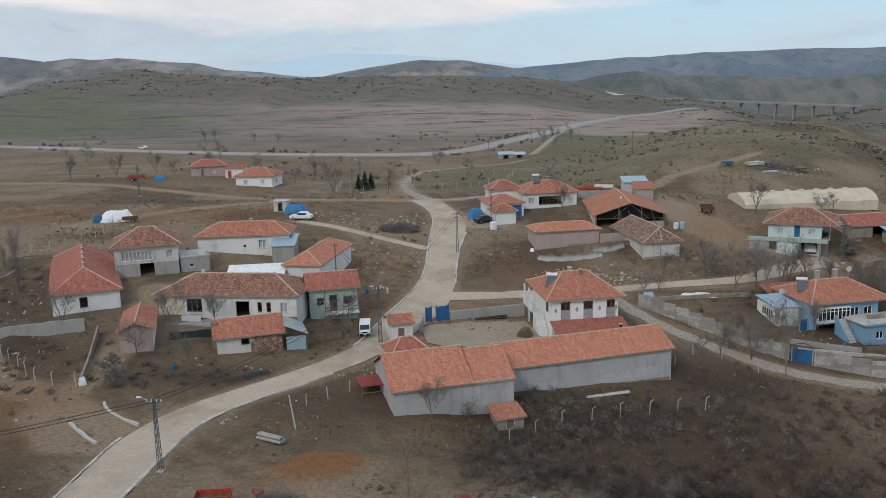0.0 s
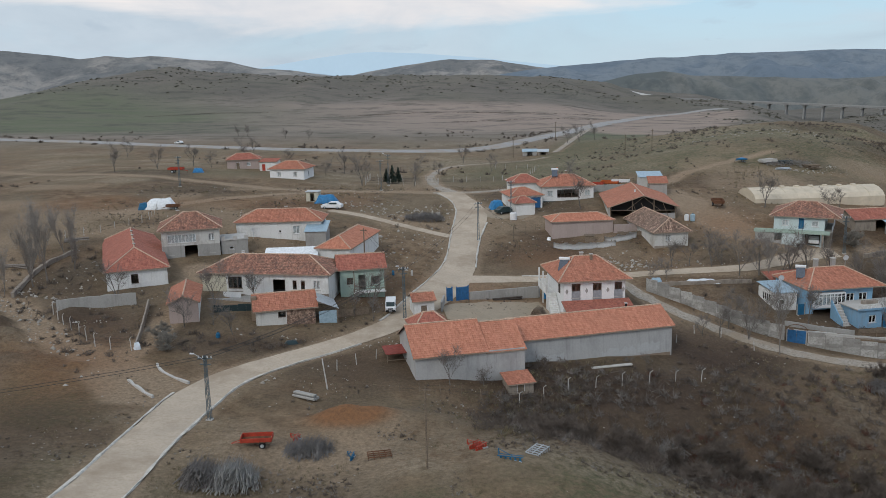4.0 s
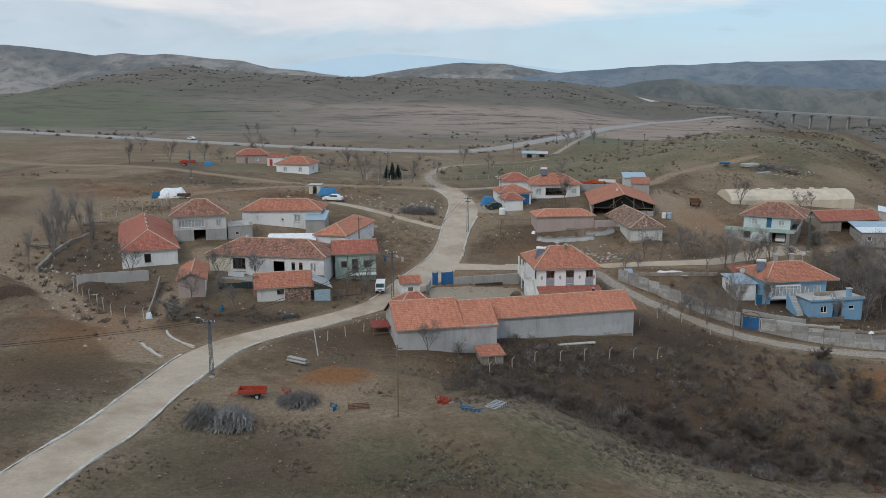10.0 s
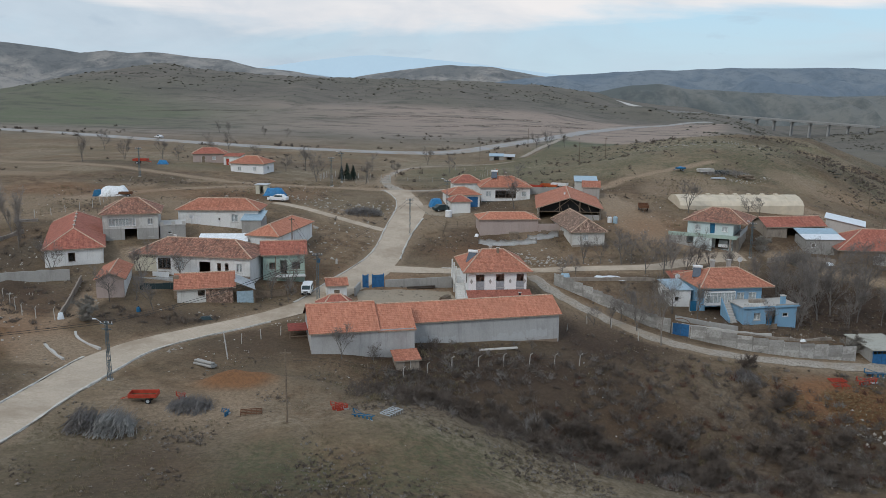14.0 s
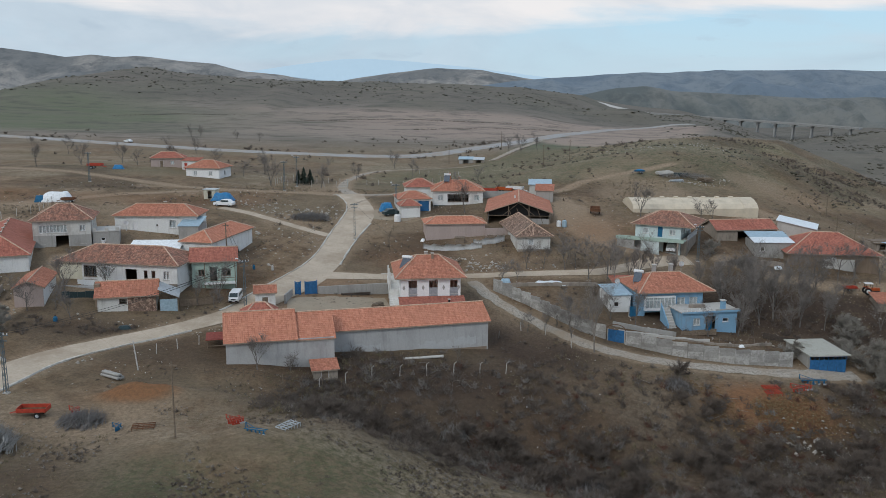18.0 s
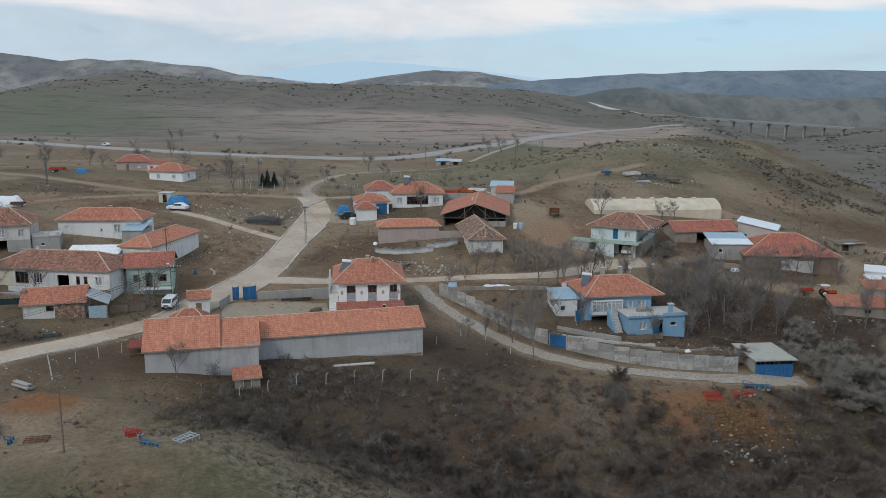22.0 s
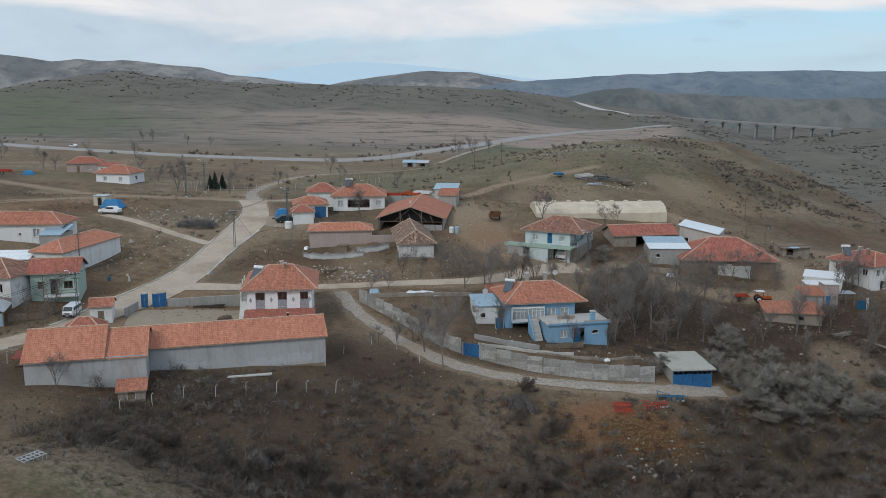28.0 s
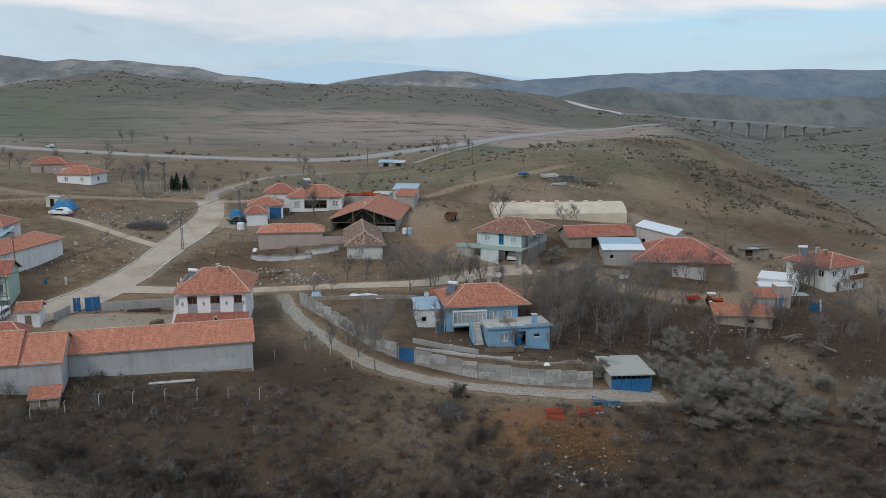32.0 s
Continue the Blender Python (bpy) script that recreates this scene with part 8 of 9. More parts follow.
# ---- trees, scrub, stones ----
def tree_meshes(seed, height, spread, trunk_r, levels, kids, twig_n, upright=0.5, split_at=0.25, fine=1.0):
    """A bare tree: a tapered trunk with limbs, and a crown of fine twigs. Returns two meshes."""
    rnd = random.Random(seed)
    bm, tw = bmesh.new(), bmesh.new()

    def ribbon(p, q, w):
        d = (q - p)
        s = d.cross(Vector((rnd.uniform(-1, 1), rnd.uniform(-1, 1), rnd.uniform(-1, 1)))).normalized() * w
        t = d.cross(s).normalized() * w
        a, b, c, e = tw.verts.new(p + s), tw.verts.new(p - s * 0.5 + t), tw.verts.new(p - s * 0.5 - t), tw.verts.new(q)
        tw.faces.new((a, b, e))
        tw.faces.new((b, c, e))
        tw.faces.new((c, a, e))

    def twig(p, q, w):
        d = (q - p)
        s = d.cross(Vector((rnd.uniform(-1, 1), rnd.uniform(-1, 1), rnd.uniform(-1, 1)))).normalized() * w
        tw.faces.new((tw.verts.new(p + s), tw.verts.new(p - s), tw.verts.new(q)))

    def grow(p, d, length, r, level):
        n = 3
        prev, pr = p, r
        joints = [(p, d, r)]
        for k in range(n):
            d = (d + Vector((rnd.uniform(-1, 1), rnd.uniform(-1, 1), rnd.uniform(-0.5, 0.9))) * 0.16).normalized()
            q = prev + d * length / n
            qr = pr * 0.80
            if r > 0.012:
                tube(bm, prev, q, pr, qr, 6 if level == 0 else 4, cap=False)
            else:
                ribbon(prev, q, max(pr, 0.016 * fine))
            joints.append((q, d, qr))
            prev, pr = q, qr
        if level >= levels:
            for _ in range(twig_n):
                a = joints[rnd.randint(1, 3)]
                v = (a[1] + Vector((rnd.uniform(-1, 1), rnd.uniform(-1, 1), rnd.uniform(-0.5, 1))) * 0.9).normalized()
                tip = a[0] + v * length * rnd.uniform(0.5, 1.15)
                ribbon(a[0], tip, 0.020 * fine)
                for _ in range(2):
                    e = (v + Vector((rnd.uniform(-1, 1), rnd.uniform(-1, 1), rnd.uniform(-0.6, 1))) * 0.9).normalized()
                    st = a[0].lerp(tip, rnd.uniform(0.25, 0.9))
                    twig(st, st + e * length * rnd.uniform(0.3, 0.7), 0.017 * fine)
            return
        for k in range(kids + (1 if level == 0 else 0)):
            t = rnd.uniform(split_at if level == 0 else 0.25, 1.0)
            i = min(2, int(t * 3))
            a, b = joints[i], joints[i + 1]
            pos = a[0].lerp(b[0], t * 3 - i)
            ang = rnd.uniform(0, 2 * math.pi)
            side = Vector((math.cos(ang), math.sin(ang), 0)) * spread
            v = (b[1] * upright + side + Vector((0, 0, rnd.uniform(0.1, 0.6)))).normalized()
            grow(pos, v, length * rnd.uniform(0.52, 0.72), b[2] * 0.62, level + 1)

    grow(Vector((0, 0, -0.3)), Vector((0, 0, 1)), height * 0.62, trunk_r, 0)
    out = []
    for name, b in (("trunk", bm), ("crown", tw)):
        me = bpy.data.meshes.new(name)
        b.to_mesh(me)
        b.free()
        out.append(me)
    return out


def tree(x, y, meshes, scale, turn, label, bark, twig, sink=0.0, name="tree"):
    t = thing(name, pose(x, y, gz(x, y) - sink, 0, 0, turn) @ Matrix.Diagonal((scale, scale, scale, 1)), label, name, "bare %ss" % name)
    for me, mat, nm in ((meshes[0], bark, "trunk"), (meshes[1], twig, "crown")):
        ob = new(nm, me)
        ob.parent = t
        if not me.materials:
            me.materials.append(mat)
    return t


BROAD = [tree_meshes(s, 6.2, 0.62, 0.12, 3, 4, 6, 0.95, 0.06, 0.72) for s in (1, 2, 3)]
WIDE = [tree_meshes(s, 5.6, 0.85, 0.11, 3, 4, 6, 0.75, 0.03, 0.72) for s in (11, 12)]
POPLAR = [tree_meshes(s, 9.0, 0.24, 0.12, 3, 6, 2, 1.6, 0.12, 0.6) for s in (21, 22)]
OLIVE = [tree_meshes(s, 3.6, 1.2, 0.10, 3, 5, 16, 0.40, 0.0) for s in (31, 32)]

# trees in the fields and behind the farms
FIELD_TREES = ((24.2, 176.2, 1.05), (60, 173, 0.9), (72.5, 172.8, 0.7), (75.2, 173.6, 0.7), (-22.5, 213.5, 1), (-10, 212, 0.8), (-4, 247, 0.7), (30, 228, 0.7),
    (12, 262, 0.8), (-82, 246, 0.9), (-90, 236, 0.9), (-30, 246, 0.9), (-70, 258, 0.8))
# trees round the western houses
WEST_TREES = ((-14.2, 120.8, 0.85), (-16.4, 118, 0.6), (-35.4, 119.2, 0.85), (-37.6, 112, 0.75), (-34.2, 113, 0.7), (-49.6, 122, 0.8), (-31, 110, 0.6), (-4, 96.6, 0.6),
    (-0.2, 97.4, 0.4), (-13.8, 116.6, 0.55), (-30.7, 122, 0.7))
# trees along the lane and in the walled garden
GARDEN_TREES = ((57.6, 120.2, 0.6), (47.0, 121.6, 0.8), (43.8, 123.8, 0.7), (39.2, 119, 0.85), (36.6, 116, 0.75), (33, 117, 0.6), (37, 122.5, 0.6),
    (46.2, 138.6, 1.1), (43, 138.4, 1), (39.6, 141.6, 0.9), (49.8, 138.2, 0.9), (33, 141.8, 0.7), (20, 105, 0.3), (30.4, 116.4, 0.5), (35, 119.6, 0.5),
    (62.5, 121.8, 0.6), (36, 142, 0.7), (41.5, 142.4, 0.8), (47.5, 142.2, 0.8), (52, 140.6, 0.8), (54.5, 139.2, 0.9), (57.5, 138.6, 0.9), (28.5, 135.6, 0.6), (31, 137.2, 0.5))
# the grove beside the blue house
GROVE_TREES = ((64, 124.2, 0.9), (67.5, 126.5, 1), (70.5, 128.6, 1.05), (66.5, 131, 1), (72.5, 133.2, 1), (63.5, 133.6, 0.9), (69, 135.6, 1), (75.2, 130, 0.95),
    (74.5, 137.6, 0.9), (79, 134.8, 0.9), (66, 138.5, 0.85), (62.2, 129.2, 0.9), (77.5, 126, 0.8), (71.5, 124.2, 0.8), (80.8, 143.6, 0.8), (65, 128, 1.1),
    (68.5, 132.8, 1.1), (73.8, 126.4, 0.9), (71, 138.8, 1), (77, 139, 1), (80.5, 130.5, 0.8), (60.5, 136, 0.9), (82, 140, 0.9))
# trees round the eastern yards
EAST_TREES = ((84, 145, 1), (88, 144.4, 1), (91.5, 145.6, 0.9), (104, 139.6, 1), (107.5, 143.4, 1), (110.5, 146.4, 0.9), (106, 134, 0.8), (99, 131.5, 0.7),
    (94.5, 133.6, 0.6), (112, 128, 0.9), (116, 136, 0.9), (85.5, 137, 0.7), (86.5, 126.5, 0.7), (92, 128, 0.8), (96.5, 130, 0.8), (102.5, 127, 0.8),
    (108, 131, 0.9), (91, 122.5, 0.6), (99, 121, 0.6), (106.5, 124, 0.7), (113, 139, 1), (95, 143.6, 0.8), (113.5, 122.5, 0.8))
for tk, (tx, ty, ts) in enumerate(WEST_TREES + GARDEN_TREES + GROVE_TREES + EAST_TREES + FIELD_TREES):
    kind_set = BROAD + WIDE
    tree(tx, ty, kind_set[tk % 5], ts * random.uniform(1.0, 1.18), random.uniform(0, 360), "bare grey-brown winter tree", M_BARK, M_TWIG)
for tk, (tx, ty, ts) in enumerate(((39.0, 111.6, 0.92), (-64.0, 128.4, 0.95), (-62.8, 130.5, 1.0), (-65.6, 131.0, 0.85), (-62.3, 138.4, 0.8), (-60.4, 134.6, 0.6), (-66.6, 125.0, 0.6), (-67.4, 135.0, 0.9), (-68.2, 140.5, 0.85), (-64.6, 141.5, 0.75), (47.0, 136.6, 0.6))):
    tree(tx, ty, POPLAR[tk % 2], ts, random.uniform(0, 360), "slim bare pale poplar", M_BARK_PALE, M_TWIG_PALE)
for tk, (tx, ty, ts) in enumerate(((77.4, 112.6, 1.25), (79.8, 110.4, 1.3), (80.3, 106.4, 1.25), (82.6, 113.2, 1.15), (84.6, 110.6, 1.3), (87.5, 108.6, 1.25), (83.6, 106.6, 1.1), (91.5, 111.6, 1.1), (88.4, 113.8, 1.1), (90.6, 107.2, 1.1), (77.6, 108.6, 1.0), (94.4, 109.0, 0.9), (99.9, 107.6, 1.2), (103.3, 111.2, 1.2), (106.4, 108.0, 1.2), (102.0, 104.4, 1.0),
                                   (67.6, 114.6, 0.7), (76.4, 117.0, 0.9), (79.5, 121.5, 1.0), (80.6, 126.0, 0.9), (84.5, 119.0, 0.8), (68.0, 152.0, 0.9), (72.0, 146.0, 0.9), (-37.5, 104.4, 0.7), (-39.5, 107.8, 0.6), (97.5, 114.5, 0.8), (110.0, 112.0, 1.1))):
    tree(tx, ty, OLIVE[tk % 2], ts * 1.08, random.uniform(0, 360), "dense silvery-grey leafless shrub", M_BARK, M_TWIG_GREY)


def conifer(x, y, h):
    t = thing("conifer", pose(x, y, gz(x, y)), "dark green young conifer", "tree", "conifers")
    part("trunk", tubes(((0, 0, -0.3), (0, 0, h * 0.9), 0.09)), M_BARK, t)
    bm = bmesh.new()
    rnd = random.Random(int(x * 7))
    for k in range(700):
        z = h * (0.08 + 0.92 * rnd.random() ** 0.8)
        r = (1 - z / h) * h * 0.40 + 0.10
        a = rnd.uniform(0, 6.283)
        d = Vector((math.cos(a), math.sin(a), -0.35))
        p = Vector((0, 0, z)) + Vector((math.cos(a), math.sin(a), 0)) * r * rnd.uniform(0.1, 0.5)
        q = p + d * r * rnd.uniform(0.5, 0.9)
        s = Vector((-math.sin(a), math.cos(a), 0.3)) * 0.12
        bm.faces.new([bm.verts.new(v) for v in (p - s, p + s, q)])
    part("crown", bm, M_NEEDLE, t)


for cx_, cy_, ch_ in ((-15.6, 222.0, 4.6), (-14.2, 224.0, 4.0), (-17.2, 223.6, 3.6)):
    conifer(cx_, cy_, ch_)


def mesh_from(name, co, faces, material, label, category):
    me = bpy.data.meshes.new(name)
    me.vertices.add(len(co))
    me.vertices.foreach_set("co", co.ravel())
    me.loops.add(faces.size)
    me.loops.foreach_set("vertex_index", faces.ravel().astype(np.int32))
    me.polygons.add(len(faces))
    me.polygons.foreach_set("loop_start", np.arange(len(faces)) * faces.shape[1])
    me.update(calc_edges=True)
    me.materials.append(material)
    return tagged(new(name, me), label, category, kind="stuff")


def spikes(base, tip, width, rng):
    """Thin three-sided twigs or blades from base to tip."""
    d = tip - base
    r = rng.normal(size=d.shape)
    s = np.cross(d, r)
    s /= np.linalg.norm(s, axis=1)[:, None] + 1e-9
    t = np.cross(d, s)
    t /= np.linalg.norm(t, axis=1)[:, None] + 1e-9
    w = width[:, None]
    co = np.stack([base + s * w, base - 0.5 * s * w + 0.87 * t * w, base - 0.5 * s * w - 0.87 * t * w, tip], 1)
    n = len(base)
    o = (np.arange(n) * 4)[:, None]
    f = np.concatenate([o + [[0, 1, 3]], o + [[1, 2, 3]], o + [[2, 0, 3]]], 0)
    return co.reshape(-1, 3), f


def clear_of_roads(x, y, gap):
    ok = np.ones(x.shape, bool)
    for line in (MAIN_ROAD, BACK_ROAD, WEST_LANE, LOWER_LANE):
        d, w = near_line(x, y, line)
        ok &= d > w / 2 + gap
    return ok


# footprints of the buildings, so that nothing grows through them
PLOTS = []
for ob_ in list(scene.objects):
    if ob_.type == "EMPTY" and ob_.get("category") in ("house", "barn", "shed", "garage", "outbuilding", "cottage", "terrace", "hut", "shelter"):
        pts_ = [ob_.matrix_basis @ ch.matrix_basis @ Vector(c) for ch in ob_.children if ch.name.startswith(("wall", "floor", "cover", "roof")) for c in ch.bound_box]
        if pts_:
            inv_ = ob_.matrix_basis.inverted()
            loc_ = [inv_ @ p for p in pts_]
            PLOTS.append((ob_.matrix_basis.translation, ob_.matrix_basis.to_euler().z, min(p.x for p in loc_), max(p.x for p in loc_), min(p.y for p in loc_), max(p.y for p in loc_)))


def clear_of_plots(x, y, gap=0.3):
    ok = np.ones(x.shape, bool)
    for o, a, x0, x1, y0, y1 in PLOTS:
        u = (x - o.x) * math.cos(a) + (y - o.y) * math.sin(a)
        v = -(x - o.x) * math.sin(a) + (y - o.y) * math.cos(a)
        ok &= ~((u > x0 - gap) & (u < x1 + gap) & (v > y0 - gap) & (v < y1 + gap))
    return ok


def scrub(name, centres, sizes, twigs, material, label, seed, width=0.024, spread=0.9):
    """Bushes of bare twigs fanning out from their roots, with forked ends."""
    rng = np.random.default_rng(seed)
    c = np.repeat(np.arange(len(centres)), twigs)
    base = centres[c] + rng.normal(size=(len(c), 3)) * np.array([0.16, 0.16, 0]) * sizes[c][:, None]
    a, el = rng.uniform(0, 2 * np.pi, len(c)), rng.uniform(0.15, 1.25, len(c))
    ln = sizes[c] * rng.uniform(0.5, 1.1, len(c))
    d = np.stack([np.cos(a) * np.cos(el) * spread, np.sin(a) * np.cos(el) * spread, np.sin(el)], 1)
    mid = base + d * ln[:, None] * 0.6
    co, fs = spikes(base, mid + d * 0.1, width * 1.4 * np.ones(len(c)), rng)
    parts, faces, off = [co], [fs], len(co)
    for _ in range(5):
        e = d + rng.normal(size=d.shape) * 0.55
        e /= np.linalg.norm(e, axis=1)[:, None]
        st = base + (mid - base) * rng.uniform(0.3, 1.0, len(c))[:, None]
        tip = st + e * (ln * rng.uniform(0.3, 0.65, len(c)))[:, None]
        s = np.cross(e, rng.normal(size=e.shape))
        s *= width / (np.linalg.norm(s, axis=1)[:, None] + 1e-9)
        parts.append(np.stack([st + s, st - s, tip], 1).reshape(-1, 3))
        faces.append(np.arange(3 * len(c)).reshape(-1, 3) + off)
        off += 3 * len(c)
    return mesh_from(name, np.concatenate(parts), np.concatenate(faces), material, label, "scrub")


def scatter(n, x0, x1, y0, y1, weight, seed):
    rng = np.random.default_rng(seed)
    x, y = rng.uniform(x0, x1, n), rng.uniform(y0, y1, n)
    keep = rng.uniform(0, 1, n) < weight(x, y)
    x, y = x[keep], y[keep]
    keep = clear_of_roads(x, y, 0.7) & clear_of_plots(x, y)
    x, y = x[keep], y[keep]
    return np.stack([x, y, ground_z(x, y)], 1), rng


def in_gully(x, y):
    d, dep = near_line(x, y, GULLY)
    side = np.where(y > 92, 15.0, 10.0)
    w = np.exp(-((d / side) ** 4)) * smooth(0.0, 2.2, dep) * (0.42 + 0.58 * smooth(-0.3, 0.3, vnoise(x, y, 5.5, 101)))
    return w * (1 - 0.85 * np.exp(-(((x - 60) / 9) ** 2) - ((y - 101) / 4.5) ** 2)) * (1 - 0.8 * np.exp(-(((x - 75) / 10) ** 2) - ((y - 99.5) / 4) ** 2)) * (1 - 0.85 * np.exp(-(((x - 65) / 4.5) ** 2) - ((y - 94) / 3.2) ** 2))


pts, rng_ = scatter(8200, -2, 130, 68, 112, in_gully, 1)
scrub("scrub", pts, 0.5 + 1.5 * rng_.uniform(0, 1, len(pts)) ** 2, 15, M_TWIG_DARK, "dense dark leafless scrub in the gully", 2)
pts, rng_ = scatter(2600, 0, 120, 70, 110, in_gully, 3)
scrub("scrub", pts, rng_.uniform(0.5, 1.4, len(pts)), 16, M_TWIG, "pale dry brushwood in the gully", 4)
M_TWIG_RED = plain("reddish_bramble", (0.125, 0.062, 0.045), 0.95, vary=0.3, scale=1.2)
pts, rng_ = scatter(900, 20, 115, 72, 112, in_gully, 5)
scrub("scrub", pts, rng_.uniform(0.5, 1.3, len(pts)), 16, M_TWIG_RED, "reddish-brown brambles in the gully", 6)


def village_scrub(x, y):
    g = lambda cx, cy, rx, ry: np.exp(-(((x - cx) / rx) ** 2) - ((y - cy) / ry) ** 2)  # noqa: E731
    w = 0.9 * g(-26, 107, 10, 2.5) + 0.8 * g(-14, 113.5, 5, 3) + 0.6 * g(-33, 106, 6, 4) + 0.9 * g(70, 130, 11, 8) + 0.7 * g(88, 122, 14, 7) + 0.6 * g(-60, 112, 10, 12) + 0.8 * g(34, 112, 4, 3) + 0.6 * g(-48, 108, 5, 6) + 0.5 * g(-62, 128, 7, 8) + 0.5 * g(54, 121, 8, 3) + 0.5 * g(20, 98, 8, 2) + 0.5 * g(-8, 168, 6, 5) + 0.4 * g(-63, 135, 8, 10) + 0.4 * g(104, 126, 10, 8) + 0.5 * g(92, 175, 8, 4) + 0.35 * g(42, 133, 9, 3) + 0.9 * g(46, 103.5, 6, 3) + 0.8 * g(33, 107, 7, 3.5) + 0.8 * g(106, 165, 10, 3)
    return np.clip(w, 0, 1) * 0.7


pts, rng_ = scatter(9000, -75, 120, 92, 182, village_scrub, 7)
scrub("scrub", pts, rng_.uniform(0.4, 1.3, len(pts)), 14, M_TWIG_DARK, "leafless brown scrub between the gardens", 8)


def dry_grass(x, y):
    d, dep = near_line(x, y, GULLY)
    w = 0.16 + 0.45 * smooth(0.0, 0.6, vnoise(x, y, 7, 120)) * (1 - 0.5 * smooth(105, 115, y)) + 0.5 * np.exp(-((d / 14) ** 2)) * smooth(0, 2, dep)
    w = w + 0.5 * np.exp(-(((x - 10) / 18) ** 2) - ((y - 68) / 14) ** 2)
    for line in DIRT:
        dd, ww = near_line(x, y, line)
        w = w * smooth(0, 1.5, dd - ww / 2)
    return np.clip(w, 0, 1)


def grass_material():
    m = Mat("dry_grass_blades", 0.95)
    col = m.ramp(m.island(), (0.0, (0.23, 0.18, 0.115)), (0.40, (0.15, 0.112, 0.072)), (0.75, (0.098, 0.094, 0.046)), (1.0, (0.27, 0.22, 0.15)))
    m.color(col)
    return m.m


M_GRASS = grass_material()


def tufts(name, centres, blades, height, width, seed, label):
    rng = np.random.default_rng(seed)
    c = np.repeat(np.arange(len(centres)), blades)
    base = centres[c] + rng.normal(size=(len(c), 3)) * np.array([0.10, 0.10, 0])
    h = height * rng.uniform(0.5, 1.3, len(centres))[c]
    tip = base + np.stack([rng.normal(size=len(c)) * 0.45 * h, rng.normal(size=len(c)) * 0.45 * h, h * rng.uniform(0.6, 1.0, len(c))], 1)
    co, fs = spikes(base - np.array([0, 0, 0.05]), tip, width * np.ones(len(c)), rng)
    return mesh_from(name, co, fs, M_GRASS, label, "grass")


pts, _ = scatter(36000, -60, 112, 53, 112, dry_grass, 11)
tufts("dry_grass", pts, 5, 0.26, 0.022, 12, "tufts of dry straw-coloured grass")
pts, _ = scatter(42000, -75, 118, 112, 212, dry_grass, 13)
tufts("dry_grass", pts, 4, 0.32, 0.040, 14, "tufts of dry straw-coloured grass")


def stones(name, centres, size0, size1, material, label, seed, flat=0.6):
    """Rough six-cornered stones, half sunk into the ground."""
    rng = np.random.default_rng(seed)
    n = len(centres)
    s = size0 * (size1 / size0) ** rng.uniform(0, 1, n) ** 1.7
    dirs = np.array([[1, 0, 0], [0, 1, 0], [-1, 0, 0], [0, -1, 0], [0, 0, 1], [0, 0, -1]], float)
    a = rng.uniform(0, 6.28, n)
    ca, sa = np.cos(a), np.sin(a)
    v = dirs[None] * (s[:, None, None] * rng.uniform(0.6, 1.3, (n, 6, 1))) + rng.normal(size=(n, 6, 3)) * s[:, None, None] * 0.18
    v = np.stack([v[..., 0] * ca[:, None] - v[..., 1] * sa[:, None], v[..., 0] * sa[:, None] + v[..., 1] * ca[:, None], v[..., 2] * flat], 2) + centres[:, None]
    tri = np.array([[0, 1, 4], [1, 2, 4], [2, 3, 4], [3, 0, 4], [1, 0, 5], [2, 1, 5], [3, 2, 5], [0, 3, 5]])
    f = (np.arange(n) * 6)[:, None, None] + tri[None]
    return mesh_from(name, v.reshape(-1, 3), f.reshape(-1, 3), material, label, "stones")


def stone_material(name, a, b, c):
    m = Mat(name, 0.95)
    m.color(m.mix(m.noise(4, 5), m.ramp(m.island(), (0.0, a), (0.6, b), (1.0, c)), b)).bump(m.noise(12, 4), 0.4, 0.02)
    return m.m


M_STONES = stone_material("field_stones", (0.17, 0.14, 0.11), (0.28, 0.24, 0.20), (0.46, 0.42, 0.37))
M_STONES_PALE = stone_material("pale_rubble", (0.26, 0.235, 0.20), (0.37, 0.34, 0.30), (0.54, 0.51, 0.46))


def rubble_spots(x, y):
    g = lambda cx, cy, rx, ry: np.exp(-(((x - cx) / rx) ** 2) - ((y - cy) / ry) ** 2)  # noqa: E731
    w = 0.30 * g(-14, 178, 11, 5) + 0.28 * g(-10, 158, 8, 4) + 0.25 * g(-14, 147, 6, 7) + 0.25 * g(16, 160, 6, 4) + 0.3 * g(30, 141.5, 10, 2) + 0.9 * g(21, 147, 4.5, 2.0) + 0.7 * g(27, 144, 4, 1.6) + 0.9 * g(-8, 174, 6.0, 4.0) + 0.7 * g(-25.5, 97.5, 2, 1) + 0.25 * g(-47, 95, 3.5, 3) + 0.9 * g(62, 95.5, 3.0, 3.0) + 0.7 * g(66, 93, 2.5, 3) + 0.5 * g(-16, 109.5, 7, 1.2) + 0.08 * g(95, 122, 8, 3) + 0.35 * g(-60, 125, 8, 9) + 0.25 * g(-58, 110, 10, 12) + 0.9 * g(84, 211, 6, 1.8) + 0.9 * g(92, 130.8, 4.5, 0.8) + 0.9 * g(81.5, 206, 5, 1.6) + 0.5 * g(45, 118.5, 2.5, 2) + 0.9 * g(19, 146.5, 2.5, 1.2) + 0.9 * g(23, 142.4, 3.5, 1.4) + 0.7 * g(50, 121.5, 4, 1.8) + 0.8 * g(46.5, 123.5, 2.5, 1.5) + 0.5 * g(60, 119.5, 5, 1.2) + 0.3 * g(-53.5, 104.5, 4, 2.5) + 0.5 * g(-20, 110.8, 8, 0.8)
    return np.clip(w, 0, 1)


